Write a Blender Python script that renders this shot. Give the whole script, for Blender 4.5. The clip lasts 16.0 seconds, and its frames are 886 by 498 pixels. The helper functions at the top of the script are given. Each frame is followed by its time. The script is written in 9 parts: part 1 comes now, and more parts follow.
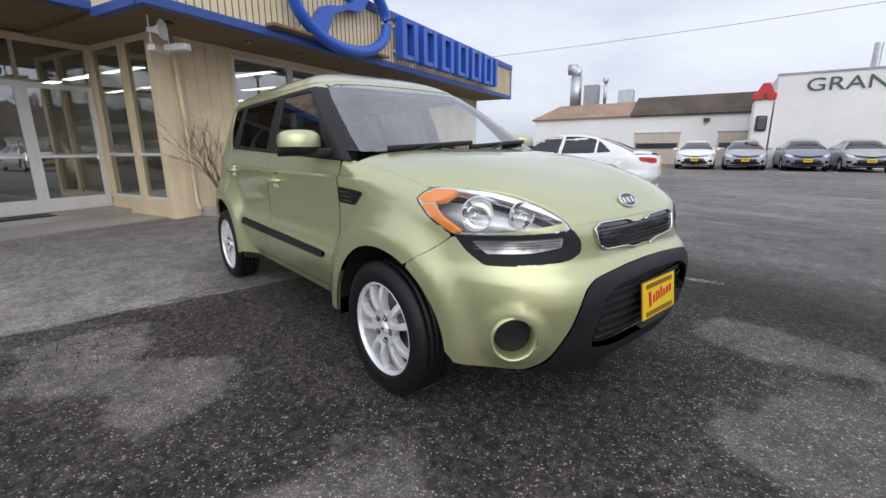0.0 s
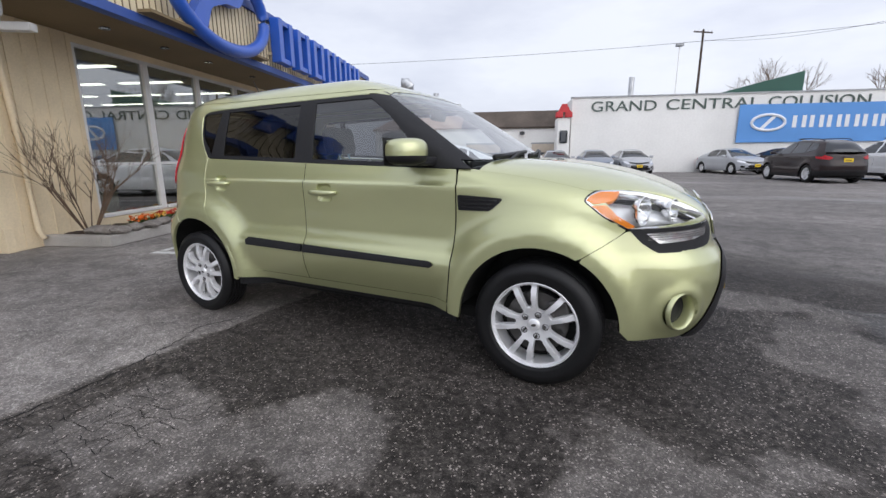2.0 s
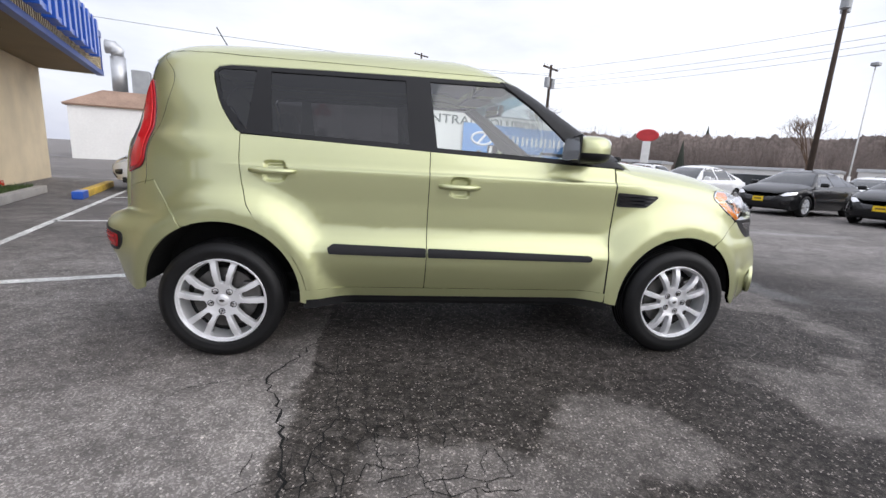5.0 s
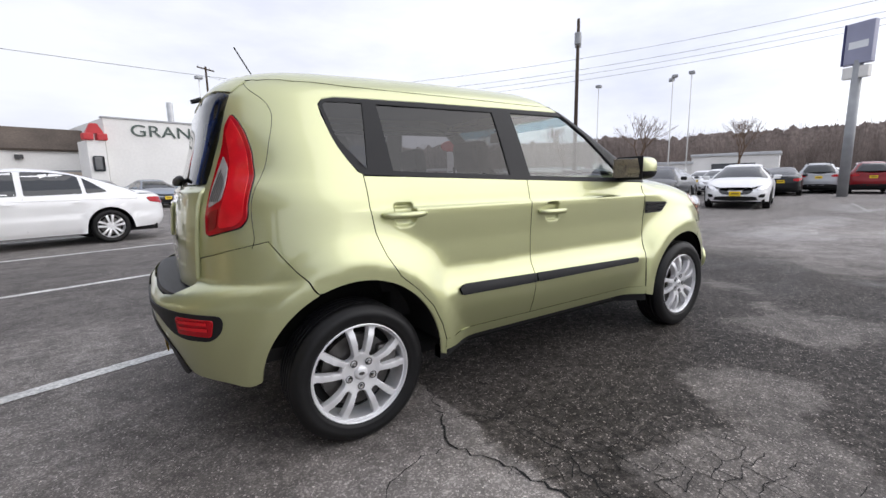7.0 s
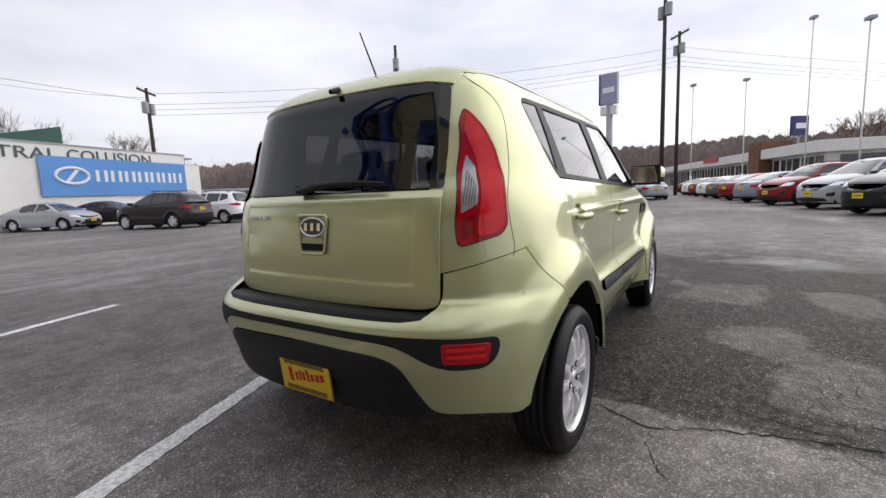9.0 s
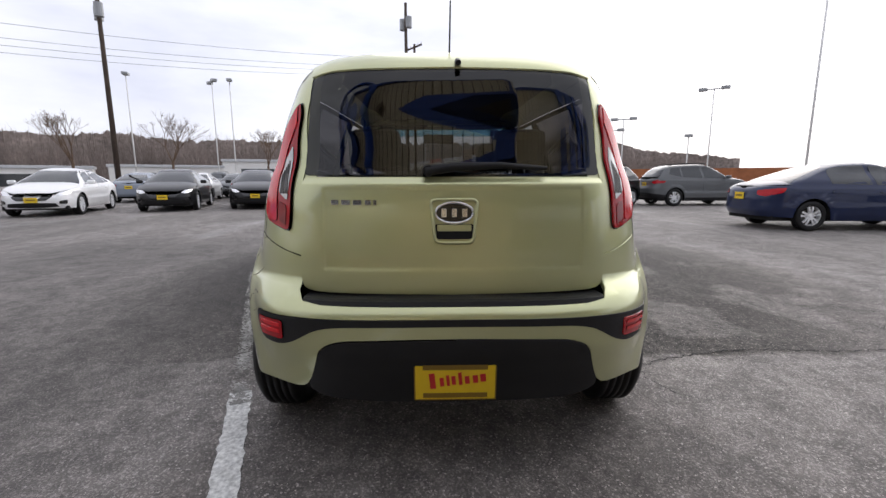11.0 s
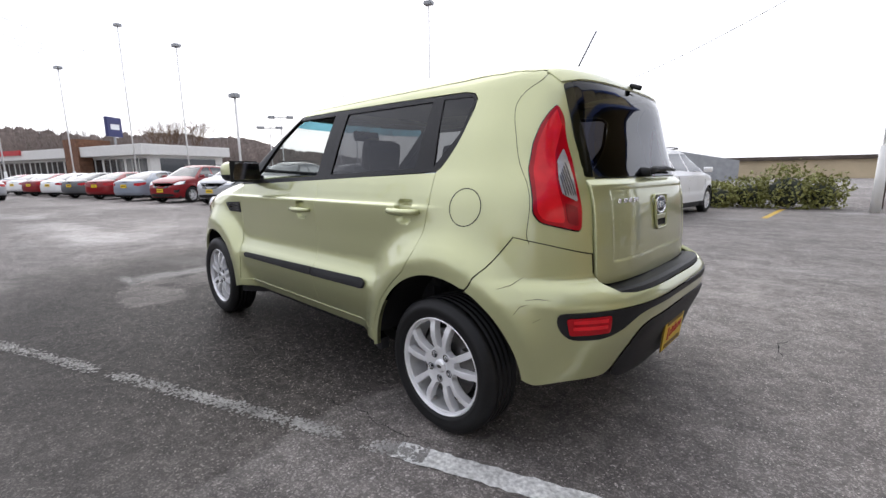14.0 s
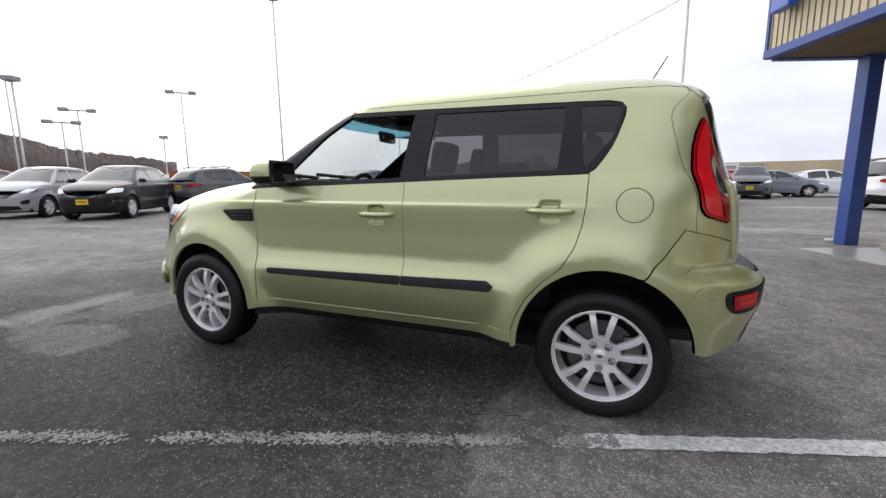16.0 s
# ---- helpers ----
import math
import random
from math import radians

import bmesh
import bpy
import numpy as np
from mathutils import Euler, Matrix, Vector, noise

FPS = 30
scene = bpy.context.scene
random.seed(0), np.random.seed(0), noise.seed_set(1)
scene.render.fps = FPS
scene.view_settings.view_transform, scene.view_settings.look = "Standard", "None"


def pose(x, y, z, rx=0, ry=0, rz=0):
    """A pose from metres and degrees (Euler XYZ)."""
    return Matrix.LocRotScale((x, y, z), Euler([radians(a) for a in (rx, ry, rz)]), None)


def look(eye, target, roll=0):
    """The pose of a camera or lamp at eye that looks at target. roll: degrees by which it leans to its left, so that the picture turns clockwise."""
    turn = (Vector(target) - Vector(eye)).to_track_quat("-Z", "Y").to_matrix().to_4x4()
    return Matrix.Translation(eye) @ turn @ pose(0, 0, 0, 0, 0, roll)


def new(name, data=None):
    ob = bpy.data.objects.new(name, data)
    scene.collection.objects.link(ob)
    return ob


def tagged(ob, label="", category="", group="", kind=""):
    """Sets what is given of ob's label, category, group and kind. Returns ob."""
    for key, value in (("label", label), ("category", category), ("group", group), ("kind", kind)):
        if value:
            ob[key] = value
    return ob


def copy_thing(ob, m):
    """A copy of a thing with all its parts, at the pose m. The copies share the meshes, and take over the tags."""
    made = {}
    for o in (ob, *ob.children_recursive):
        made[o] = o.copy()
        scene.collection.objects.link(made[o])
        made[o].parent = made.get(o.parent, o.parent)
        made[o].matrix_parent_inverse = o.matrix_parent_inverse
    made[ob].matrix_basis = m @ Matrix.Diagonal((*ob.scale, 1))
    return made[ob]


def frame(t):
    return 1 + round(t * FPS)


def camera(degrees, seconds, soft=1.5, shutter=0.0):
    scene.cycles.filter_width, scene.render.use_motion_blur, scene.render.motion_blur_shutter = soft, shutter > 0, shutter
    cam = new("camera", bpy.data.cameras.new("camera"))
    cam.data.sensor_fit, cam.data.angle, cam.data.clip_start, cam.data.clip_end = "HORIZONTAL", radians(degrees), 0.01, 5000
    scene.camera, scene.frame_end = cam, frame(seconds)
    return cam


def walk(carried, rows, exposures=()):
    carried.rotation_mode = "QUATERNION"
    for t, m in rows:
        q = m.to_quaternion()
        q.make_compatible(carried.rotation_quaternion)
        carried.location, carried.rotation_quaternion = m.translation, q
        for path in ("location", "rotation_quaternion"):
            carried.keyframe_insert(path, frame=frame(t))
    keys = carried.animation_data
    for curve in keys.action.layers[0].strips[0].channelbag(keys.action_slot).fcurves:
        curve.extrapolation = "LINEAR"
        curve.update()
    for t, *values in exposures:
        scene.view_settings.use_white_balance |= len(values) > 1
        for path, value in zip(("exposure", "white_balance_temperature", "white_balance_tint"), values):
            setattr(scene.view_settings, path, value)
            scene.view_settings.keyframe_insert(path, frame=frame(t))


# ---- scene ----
cam = camera(91.6, 16.0)
PATH = [
    (0, (2.879, -1.852, 1.137), (1.398, -0.589, 0.679), -0.3),
    (0.5, (2.657, -2.166, 1.155), (1.29, -0.784, 0.685), -0.9),
    (1, (2.447, -2.468, 1.137), (1.252, -0.936, 0.663), -1.8),
    (1.5, (2.169, -2.688, 1.114), (1.169, -1.025, 0.629), -0.0),
    (2, (1.782, -2.845, 1.142), (0.898, -1.101, 0.72), -0.5),
    (2.5, (1.412, -3.032, 1.124), (0.722, -1.202, 0.706), -0.1),
    (3, (1.044, -3.105, 1.096), (0.52, -1.226, 0.654), -0.4),
    (3.5, (0.642, -3.113, 1.124), (0.264, -1.193, 0.709), -1.1),
    (3.7, (0.501, -3.127, 1.102), (0.223, -1.192, 0.68), -0.2),
    (5.8, (-1.121, -2.961, 1.059), (-0.545, -1.079, 0.703), -0.5),
    (6, (-1.273, -2.854, 1.077), (-0.63, -0.992, 0.732), -2.0),
    (6.5, (-1.574, -2.668, 1.093), (-0.74, -0.877, 0.781), 0.1),
    (7, (-1.922, -2.511, 1.115), (-0.839, -0.86, 0.799), -1.1),
    (7.5, (-2.209, -2.23, 1.105), (-0.96, -0.699, 0.796), -1.8),
    (8, (-2.488, -1.959, 1.087), (-1.113, -0.531, 0.822), 0.2),
    (8.5, (-2.798, -1.695, 1.104), (-1.252, -0.453, 0.84), 0.1),
    (9, (-3.018, -1.328, 1.097), (-1.342, -0.268, 0.838), -2.4),
    (9.2, (-3.088, -1.204, 1.102), (-1.365, -0.216, 0.867), -0.6),
    (10.35, (-3.375, -0.40, 1.108), (-1.385, -0.04, 0.825), -0.2),
    (11.5, (-3.318, 0.437, 1.098), (-1.371, 0.116, 0.776), 0.5),
    (12, (-3.152, 0.812, 1.119), (-1.263, 0.235, 0.805), 0.3),
    (12.5, (-3.059, 1.182, 1.118), (-1.28, 0.334, 0.78), -0.6),
    (13, (-2.916, 1.509, 1.087), (-1.248, 0.455, 0.759), 0.2),
    (13.5, (-2.701, 1.798, 1.133), (-1.162, 0.566, 0.796), 0.9),
    (14, (-2.505, 2.124, 1.135), (-1.148, 0.697, 0.79), -0.7),
    (14.5, (-2.235, 2.366, 1.122), (-1.035, 0.804, 0.776), -1.1),
    (15, (-1.935, 2.531, 1.155), (-0.924, 0.831, 0.862), 0.2),
    (15.5, (-1.636, 2.749, 1.147), (-0.81, 0.956, 0.822), -0.4),
    (16, (-1.32, 2.885, 1.123), (-0.566, 1.061, 0.801), -0.5),
]
EXPOSED = [(0, 0.29, 6200, 10), (3.5, 0.39, 6250, 10.5), (6, 0.55, 6350, 10.5), (6.5, 0.51, 6350, 10.5), (7.5, 0.32, 6400, 10.5), (9, 0.22, 6500, 11), (11.5, 0.47, 6450, 11), (12.5, 0.62, 6450, 11), (14, 0.65, 6400, 10.5), (15, 0.58, 6400, 10), (16, 0.42, 6400, 10)]
walk(cam, [(t, look(eye, target, roll)) for t, eye, target, roll in PATH], EXPOSED)
SITE = 18.0  # the car stands turned against the lines of the lot


def lot(u, v, z=0.0, turn=0.0):
    """A pose in the frame of the lot: u away from the showroom, v along it."""
    return pose(0, 0, 0, 0, 0, SITE) @ pose(u, v, z, 0, 0, turn)


# ---- light: a bright overcast afternoon ----
SUN_TURN, SUN_HIGH = -35.0, 32.0  # degrees from +x, and above the horizon
world = bpy.data.worlds.new("overcast")
scene.world = world
world.use_nodes = True
wn, wl = world.node_tree.nodes, world.node_tree.links
wn.clear()
out = wn.new("ShaderNodeOutputWorld")
back = wn.new("ShaderNodeBackground")
sky = wn.new("ShaderNodeTexSky")
sky.sky_type, sky.sun_disc = "NISHITA", False
sky.sun_elevation, sky.sun_rotation = radians(SUN_HIGH), radians(90 - SUN_TURN)
sky.dust_density, sky.air_density = 3.0, 1.0
coords = wn.new("ShaderNodeTexCoord")
flatten = wn.new("ShaderNodeMapping")
flatten.inputs["Scale"].default_value = (1.0, 1.0, 3.2)
cloud = wn.new("ShaderNodeTexNoise")
cloud.inputs["Scale"].default_value, cloud.inputs["Detail"].default_value, cloud.inputs["Roughness"].default_value = 1.7, 6.0, 0.55
ramp = wn.new("ShaderNodeValToRGB")
ramp.color_ramp.elements[0].position, ramp.color_ramp.elements[0].color = 0.32, (5.7, 5.85, 6.8, 1)
ramp.color_ramp.elements[1].position, ramp.color_ramp.elements[1].color = 0.66, (8.7, 8.75, 9.2, 1)
glow_dot = wn.new("ShaderNodeVectorMath")
glow_dot.operation = "DOT_PRODUCT"
sun_way = Vector((math.cos(radians(SUN_TURN)) * math.cos(radians(SUN_HIGH)), math.sin(radians(SUN_TURN)) * math.cos(radians(SUN_HIGH)), math.sin(radians(SUN_HIGH))))
glow_dot.inputs[1].default_value = sun_way
glow = wn.new("ShaderNodeMapRange")
glow.inputs["From Min"].default_value, glow.inputs["From Max"].default_value = -0.5, 1.0
glow.inputs["To Min"].default_value, glow.inputs["To Max"].default_value = 0.92, 1.30
lit = wn.new("ShaderNodeVectorMath")
lit.operation = "SCALE"
veil = wn.new("ShaderNodeMix")
veil.data_type = "RGBA"
veil.inputs["Factor"].default_value = 0.88
wl.new(coords.outputs["Generated"], flatten.inputs["Vector"])
wl.new(flatten.outputs["Vector"], cloud.inputs["Vector"])
wl.new(cloud.outputs["Fac"], ramp.inputs["Fac"])
wl.new(coords.outputs["Generated"], glow_dot.inputs[0])
wl.new(glow_dot.outputs["Value"], glow.inputs["Value"])
wl.new(ramp.outputs["Color"], lit.inputs[0])
wl.new(glow.outputs["Result"], lit.inputs["Scale"])
wl.new(sky.outputs["Color"], veil.inputs["A"])
wl.new(lit.outputs["Vector"], veil.inputs["B"])
wl.new(veil.outputs["Result"], back.inputs["Color"])
back.inputs["Strength"].default_value = 0.10
wl.new(back.outputs["Background"], out.inputs["Surface"])

sun_data = bpy.data.lights.new("sun", "SUN")
sun_data.energy, sun_data.angle, sun_data.color = 0.92, radians(75), (1.0, 0.97, 0.92)
sun = new("sun", sun_data)
sun.matrix_basis = look(sun_way * 100, (0, 0, 0))

# ---- materials ----
def material(name, color, rough=0.5, metal=0.0, coat=0.0, vary=0.0, scale=6.0, fine=0.0, fine_scale=80.0, bump=0.0, bump_scale=60.0, spec=0.5, own=False):
    """A surface whose colour wanders at two scales, with fine relief. own: the object's own colour is taken."""
    m = bpy.data.materials.new(name)
    m.use_nodes = True
    n, l = m.node_tree.nodes, m.node_tree.links
    b = n["Principled BSDF"]
    b.inputs["Roughness"].default_value, b.inputs["Metallic"].default_value = rough, metal
    b.inputs["Coat Weight"].default_value, b.inputs["Coat Roughness"].default_value = coat, 0.03
    b.inputs["Specular IOR Level"].default_value = spec
    b.inputs["Base Color"].default_value = (*color, 1)
    tc = n.new("ShaderNodeTexCoord")
    source = None
    if own:
        info = n.new("ShaderNodeObjectInfo")
        source = info.outputs["Color"]
        l.new(source, b.inputs["Base Color"])
    if vary or fine:
        value = None
        for amount, size, detail in ((vary, scale, 5.0), (fine, fine_scale, 3.0)):
            if not amount:
                continue
            t = n.new("ShaderNodeTexNoise")
            t.inputs["Scale"].default_value, t.inputs["Detail"].default_value = size, detail
            l.new(tc.outputs["Object"], t.inputs["Vector"])
            r = n.new("ShaderNodeMapRange")
            r.inputs["From Min"].default_value, r.inputs["From Max"].default_value = 0.3, 0.7
            r.inputs["To Min"].default_value, r.inputs["To Max"].default_value = 1 - amount, 1 + amount
            l.new(t.outputs["Fac"], r.inputs["Value"])
            if value is None:
                value = r.outputs["Result"]
            else:
                mul = n.new("ShaderNodeMath")
                mul.operation = "MULTIPLY"
                l.new(value, mul.inputs[0]), l.new(r.outputs["Result"], mul.inputs[1])
                value = mul.outputs["Value"]
        sc = n.new("ShaderNodeVectorMath")
        sc.operation = "SCALE"
        sc.inputs[0].default_value = color
        if source:
            l.new(source, sc.inputs[0])
        l.new(value, sc.inputs["Scale"])
        l.new(sc.outputs["Vector"], b.inputs["Base Color"])
    if bump:
        t = n.new("ShaderNodeTexNoise")
        t.inputs["Scale"].default_value, t.inputs["Detail"].default_value = bump_scale, 4.0
        l.new(tc.outputs["Object"], t.inputs["Vector"])
        k = n.new("ShaderNodeBump")
        k.inputs["Strength"].default_value, k.inputs["Distance"].default_value = bump, 0.01
        l.new(t.outputs["Fac"], k.inputs["Height"])
        l.new(k.outputs["Normal"], b.inputs["Normal"])
    return m


def glass(name, tint, rough=0.0, clear=1.0, ior=1.5):
    """A thin pane: it lets tinted light straight through and mirrors by Fresnel."""
    m = bpy.data.materials.new(name)
    m.use_nodes = True
    n, l = m.node_tree.nodes, m.node_tree.links
    n.clear()
    o = n.new("ShaderNodeOutputMaterial")
    mix = n.new("ShaderNodeMixShader")
    facing = n.new("ShaderNodeLayerWeight")
    facing.inputs["Blend"].default_value = 0.5
    power, fr = n.new("ShaderNodeMath"), n.new("ShaderNodeMapRange")
    power.operation = "POWER"
    power.inputs[1].default_value = 5.0
    fr.inputs["To Min"].default_value = ((ior - 1) / (ior + 1)) ** 2
    l.new(facing.outputs["Facing"], power.inputs[0]), l.new(power.outputs["Value"], fr.inputs["Value"])
    tr = n.new("ShaderNodeBsdfTransparent")
    tr.inputs["Color"].default_value = (*tint, 1)
    gl = n.new("ShaderNodeBsdfGlossy")
    gl.inputs["Roughness"].default_value = rough
    gl.inputs["Color"].default_value = (clear, clear, clear, 1)
    l.new(fr.outputs["Result"], mix.inputs["Fac"])
    l.new(tr.outputs["BSDF"], mix.inputs[1]), l.new(gl.outputs["BSDF"], mix.inputs[2])
    l.new(mix.outputs["Shader"], o.inputs["Surface"])
    return m


def glowing(name, color, strength):
    m = bpy.data.materials.new(name)
    m.use_nodes = True
    n, l = m.node_tree.nodes, m.node_tree.links
    n.clear()
    o, e = n.new("ShaderNodeOutputMaterial"), n.new("ShaderNodeEmission")
    e.inputs["Color"].default_value, e.inputs["Strength"].default_value = (*color, 1), strength
    l.new(e.outputs["Emission"], o.inputs["Surface"])
    return m


def asphalt_material():
    """Old asphalt: pale grains in dark binder, a damp dark patch with a ragged edge, stains, wet films, and shade
    painted in under the car.
    """
    m = bpy.data.materials.new("asphalt")
    m.use_nodes = True
    n, l = m.node_tree.nodes, m.node_tree.links
    b = n["Principled BSDF"]
    tc = n.new("ShaderNodeTexCoord")

    def noise_of(scale, detail, rough=0.5, stretch=None):
        t = n.new("ShaderNodeTexNoise")
        t.inputs["Scale"].default_value, t.inputs["Detail"].default_value, t.inputs["Roughness"].default_value = scale, detail, rough
        if stretch:
            mp = n.new("ShaderNodeMapping")
            mp.inputs["Scale"].default_value, mp.inputs["Rotation"].default_value = stretch, (0, 0, radians(-25))
            l.new(tc.outputs["Object"], mp.inputs["Vector"]), l.new(mp.outputs["Vector"], t.inputs["Vector"])
        else:
            l.new(tc.outputs["Object"], t.inputs["Vector"])
        return t.outputs["Fac"]

    def ranged(value, a, c, lo, hi, smooth=True):
        r = n.new("ShaderNodeMapRange")
        r.interpolation_type = "SMOOTHSTEP" if smooth else "LINEAR"
        for key, v in (("From Min", a), ("From Max", c), ("To Min", lo), ("To Max", hi)):
            r.inputs[key].default_value = v
        l.new(value, r.inputs["Value"])
        return r.outputs["Result"]

    def math_of(op, a, c):
        k = n.new("ShaderNodeMath")
        k.operation = op
        for sock, v in zip(k.inputs, (a, c)):
            if isinstance(v, (int, float)):
                sock.default_value = v
            else:
                l.new(v, sock)
        return k.outputs["Value"]

    sep = n.new("ShaderNodeSeparateXYZ")
    l.new(tc.outputs["Object"], sep.inputs["Vector"])
    x, y = sep.outputs["X"], sep.outputs["Y"]
    ragged = noise_of(1.3, 7.0, 0.62)
    # the newer, damp asphalt lies ahead of a ragged line that leaves the rear wheel
    line = math_of("ADD", x, math_of("MULTIPLY", math_of("SUBTRACT", ragged, 0.5), 0.45))
    damp = ranged(line, PATCH_EDGE - 0.03, PATCH_EDGE + 0.03, 0, 1)
    near = ranged(math_of("ADD", math_of("POWER", math_of("ABSOLUTE", math_of("SUBTRACT", x, 1.8), 0), 2.0), math_of("POWER", math_of("ABSOLUTE", math_of("ADD", y, 0.6), 0), 2.0)), 5.5, 17.0, 1, 0)
    damp = math_of("MULTIPLY", damp, near)
    left = ranged(y, 0.8, 2.4, 1.0, 0.99)
    damp = math_of("MULTIPLY", damp, left)
    # patches that have dried
    dry = ranged(noise_of(0.6, 5.0, 0.6), 0.54, 0.62, 0, 1)
    dry = math_of("MULTIPLY", dry, ranged(math_of("MAXIMUM", math_of("ABSOLUTE", math_of("SUBTRACT", x, 0.8), 0), math_of("ABSOLUTE", y, 0)), 2.2, 3.2, 0, 1))
    for cx, cy, rx, ry in DRIED:
        dx, dy = math_of("DIVIDE", math_of("SUBTRACT", x, cx), rx), math_of("DIVIDE", math_of("SUBTRACT", y, cy), ry)
        far_off = math_of("SQRT", math_of("ADD", math_of("MULTIPLY", dx, dx), math_of("MULTIPLY", dy, dy)), 0)
        far_off = math_of("ADD", far_off, math_of("MULTIPLY", math_of("SUBTRACT", ragged, 0.5), 3.4))
        dry = math_of("MAXIMUM", dry, ranged(far_off, 0.72, 1.12, 1, 0))
    damp = math_of("MULTIPLY", damp, math_of("SUBTRACT", 1.0, math_of("MULTIPLY", dry, 0.52)))
    # contact shade painted under and round the body, joined to the damp mask
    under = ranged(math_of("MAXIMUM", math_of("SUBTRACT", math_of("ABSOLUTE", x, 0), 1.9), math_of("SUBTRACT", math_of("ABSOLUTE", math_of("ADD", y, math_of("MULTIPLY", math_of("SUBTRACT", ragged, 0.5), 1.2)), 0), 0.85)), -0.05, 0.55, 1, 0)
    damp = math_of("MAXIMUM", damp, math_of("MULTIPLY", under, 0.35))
    big = ranged(noise_of(0.16, 6.0, 0.6), 0.35, 0.68, 0.80, 1.18)
    streak = ranged(noise_of(0.5, 6.0, 0.6, (0.35, 1.6, 1.0)), 0.35, 0.7, 0.86, 1.12)
    speck = ranged(noise_of(150.0, 2.0), 0.56, 0.70, 0, 1)
    vor = n.new("ShaderNodeTexVoronoi")
    vor.inputs["Scale"].default_value = 150.0
    l.new(tc.outputs["Object"], vor.inputs["Vector"])
    grain = n.new("ShaderNodeSeparateColor")
    l.new(vor.outputs["Color"], grain.inputs["Color"])
    stone = ranged(grain.outputs["Red"], 0.55, 1.0, 0.0, 1.0, False)
    tone = math_of("ADD", 0.185, math_of("MULTIPLY", stone, 0.21))
    tone = math_of("ADD", tone, math_of("MULTIPLY", speck, 0.09))
    mottle = ranged(noise_of(3.5, 6.0, 0.65), 0.32, 0.70, 0.74, 1.22)
    tone = math_of("MULTIPLY", math_of("MULTIPLY", math_of("MULTIPLY", tone, big), streak), mottle)
    clump = ranged(noise_of(24.0, 5.0, 0.7), 0.34, 0.68, 0.45, 1.6)
    tone = math_of("MULTIPLY", tone, ranged(noise_of(14.0, 5.0, 0.7), 0.32, 0.68, 0.84, 1.16))
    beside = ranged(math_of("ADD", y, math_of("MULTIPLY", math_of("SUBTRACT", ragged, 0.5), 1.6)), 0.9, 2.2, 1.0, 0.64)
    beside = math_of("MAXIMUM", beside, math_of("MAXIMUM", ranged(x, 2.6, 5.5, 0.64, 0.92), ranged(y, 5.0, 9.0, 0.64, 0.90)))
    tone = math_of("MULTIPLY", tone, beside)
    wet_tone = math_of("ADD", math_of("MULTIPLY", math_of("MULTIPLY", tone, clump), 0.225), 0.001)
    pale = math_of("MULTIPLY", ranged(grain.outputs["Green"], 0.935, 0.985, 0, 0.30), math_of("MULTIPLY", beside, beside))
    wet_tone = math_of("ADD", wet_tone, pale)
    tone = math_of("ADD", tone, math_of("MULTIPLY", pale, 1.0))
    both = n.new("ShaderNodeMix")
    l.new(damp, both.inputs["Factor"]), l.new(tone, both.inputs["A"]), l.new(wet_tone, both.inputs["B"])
    col = n.new("ShaderNodeCombineColor")
    l.new(both.outputs["Result"], col.inputs["Red"])
    l.new(math_of("MULTIPLY", both.outputs["Result"], math_of("SUBTRACT", 0.918, math_of("MULTIPLY", damp, 0.03))), col.inputs["Green"])
    l.new(math_of("MULTIPLY", both.outputs["Result"], math_of("SUBTRACT", 0.862, math_of("MULTIPLY", damp, 0.06))), col.inputs["Blue"])
    l.new(col.outputs["Color"], b.inputs["Base Color"])
    # standing wet films, far from the wheels
    film = ranged(noise_of(0.33, 4.0, 0.55, (0.55, 1.5, 1.0)), 0.53, 0.70, 0, 0.5)
    away = ranged(math_of("MAXIMUM", math_of("ABSOLUTE", x, 0), math_of("ABSOLUTE", y, 0)), 2.2, 4.0, 0, 1)
    film = math_of("MULTIPLY", film, away)
    for cx, cy, rx, ry in WET:
        dx, dy = math_of("DIVIDE", math_of("SUBTRACT", x, cx), rx), math_of("DIVIDE", math_of("SUBTRACT", y, cy), ry)
        far_off = math_of("SQRT", math_of("ADD", math_of("MULTIPLY", dx, dx), math_of("MULTIPLY", dy, dy)), 0)
        far_off = math_of("ADD", far_off, math_of("MULTIPLY", math_of("SUBTRACT", ragged, 0.5), 3.0))
        film = math_of("MAXIMUM", film, ranged(far_off, 0.45, 1.35, 0.42, 0))
    rough = n.new("ShaderNodeMix")
    rough.inputs["B"].default_value = 0.16
    l.new(film, rough.inputs["Factor"]), l.new(math_of("SUBTRACT", 0.78, math_of("MULTIPLY", damp, 0.18)), rough.inputs["A"])
    l.new(rough.outputs["Result"], b.inputs["Roughness"])
    gloss = math_of("SUBTRACT", 0.36, math_of("MULTIPLY", damp, 0.24))
    l.new(math_of("ADD", gloss, math_of("MULTIPLY", film, 0.30)), b.inputs["Specular IOR Level"])
    bp = n.new("ShaderNodeBump")
    bp.inputs["Distance"].default_value = 0.004
    l.new(math_of("SUBTRACT", 0.85, math_of("MULTIPLY", film, 0.8)), bp.inputs["Strength"])
    l.new(math_of("ADD", stone, math_of("MULTIPLY", speck, 0.6)), bp.inputs["Height"])
    l.new(bp.outputs["Normal"], b.inputs["Normal"])
    return m


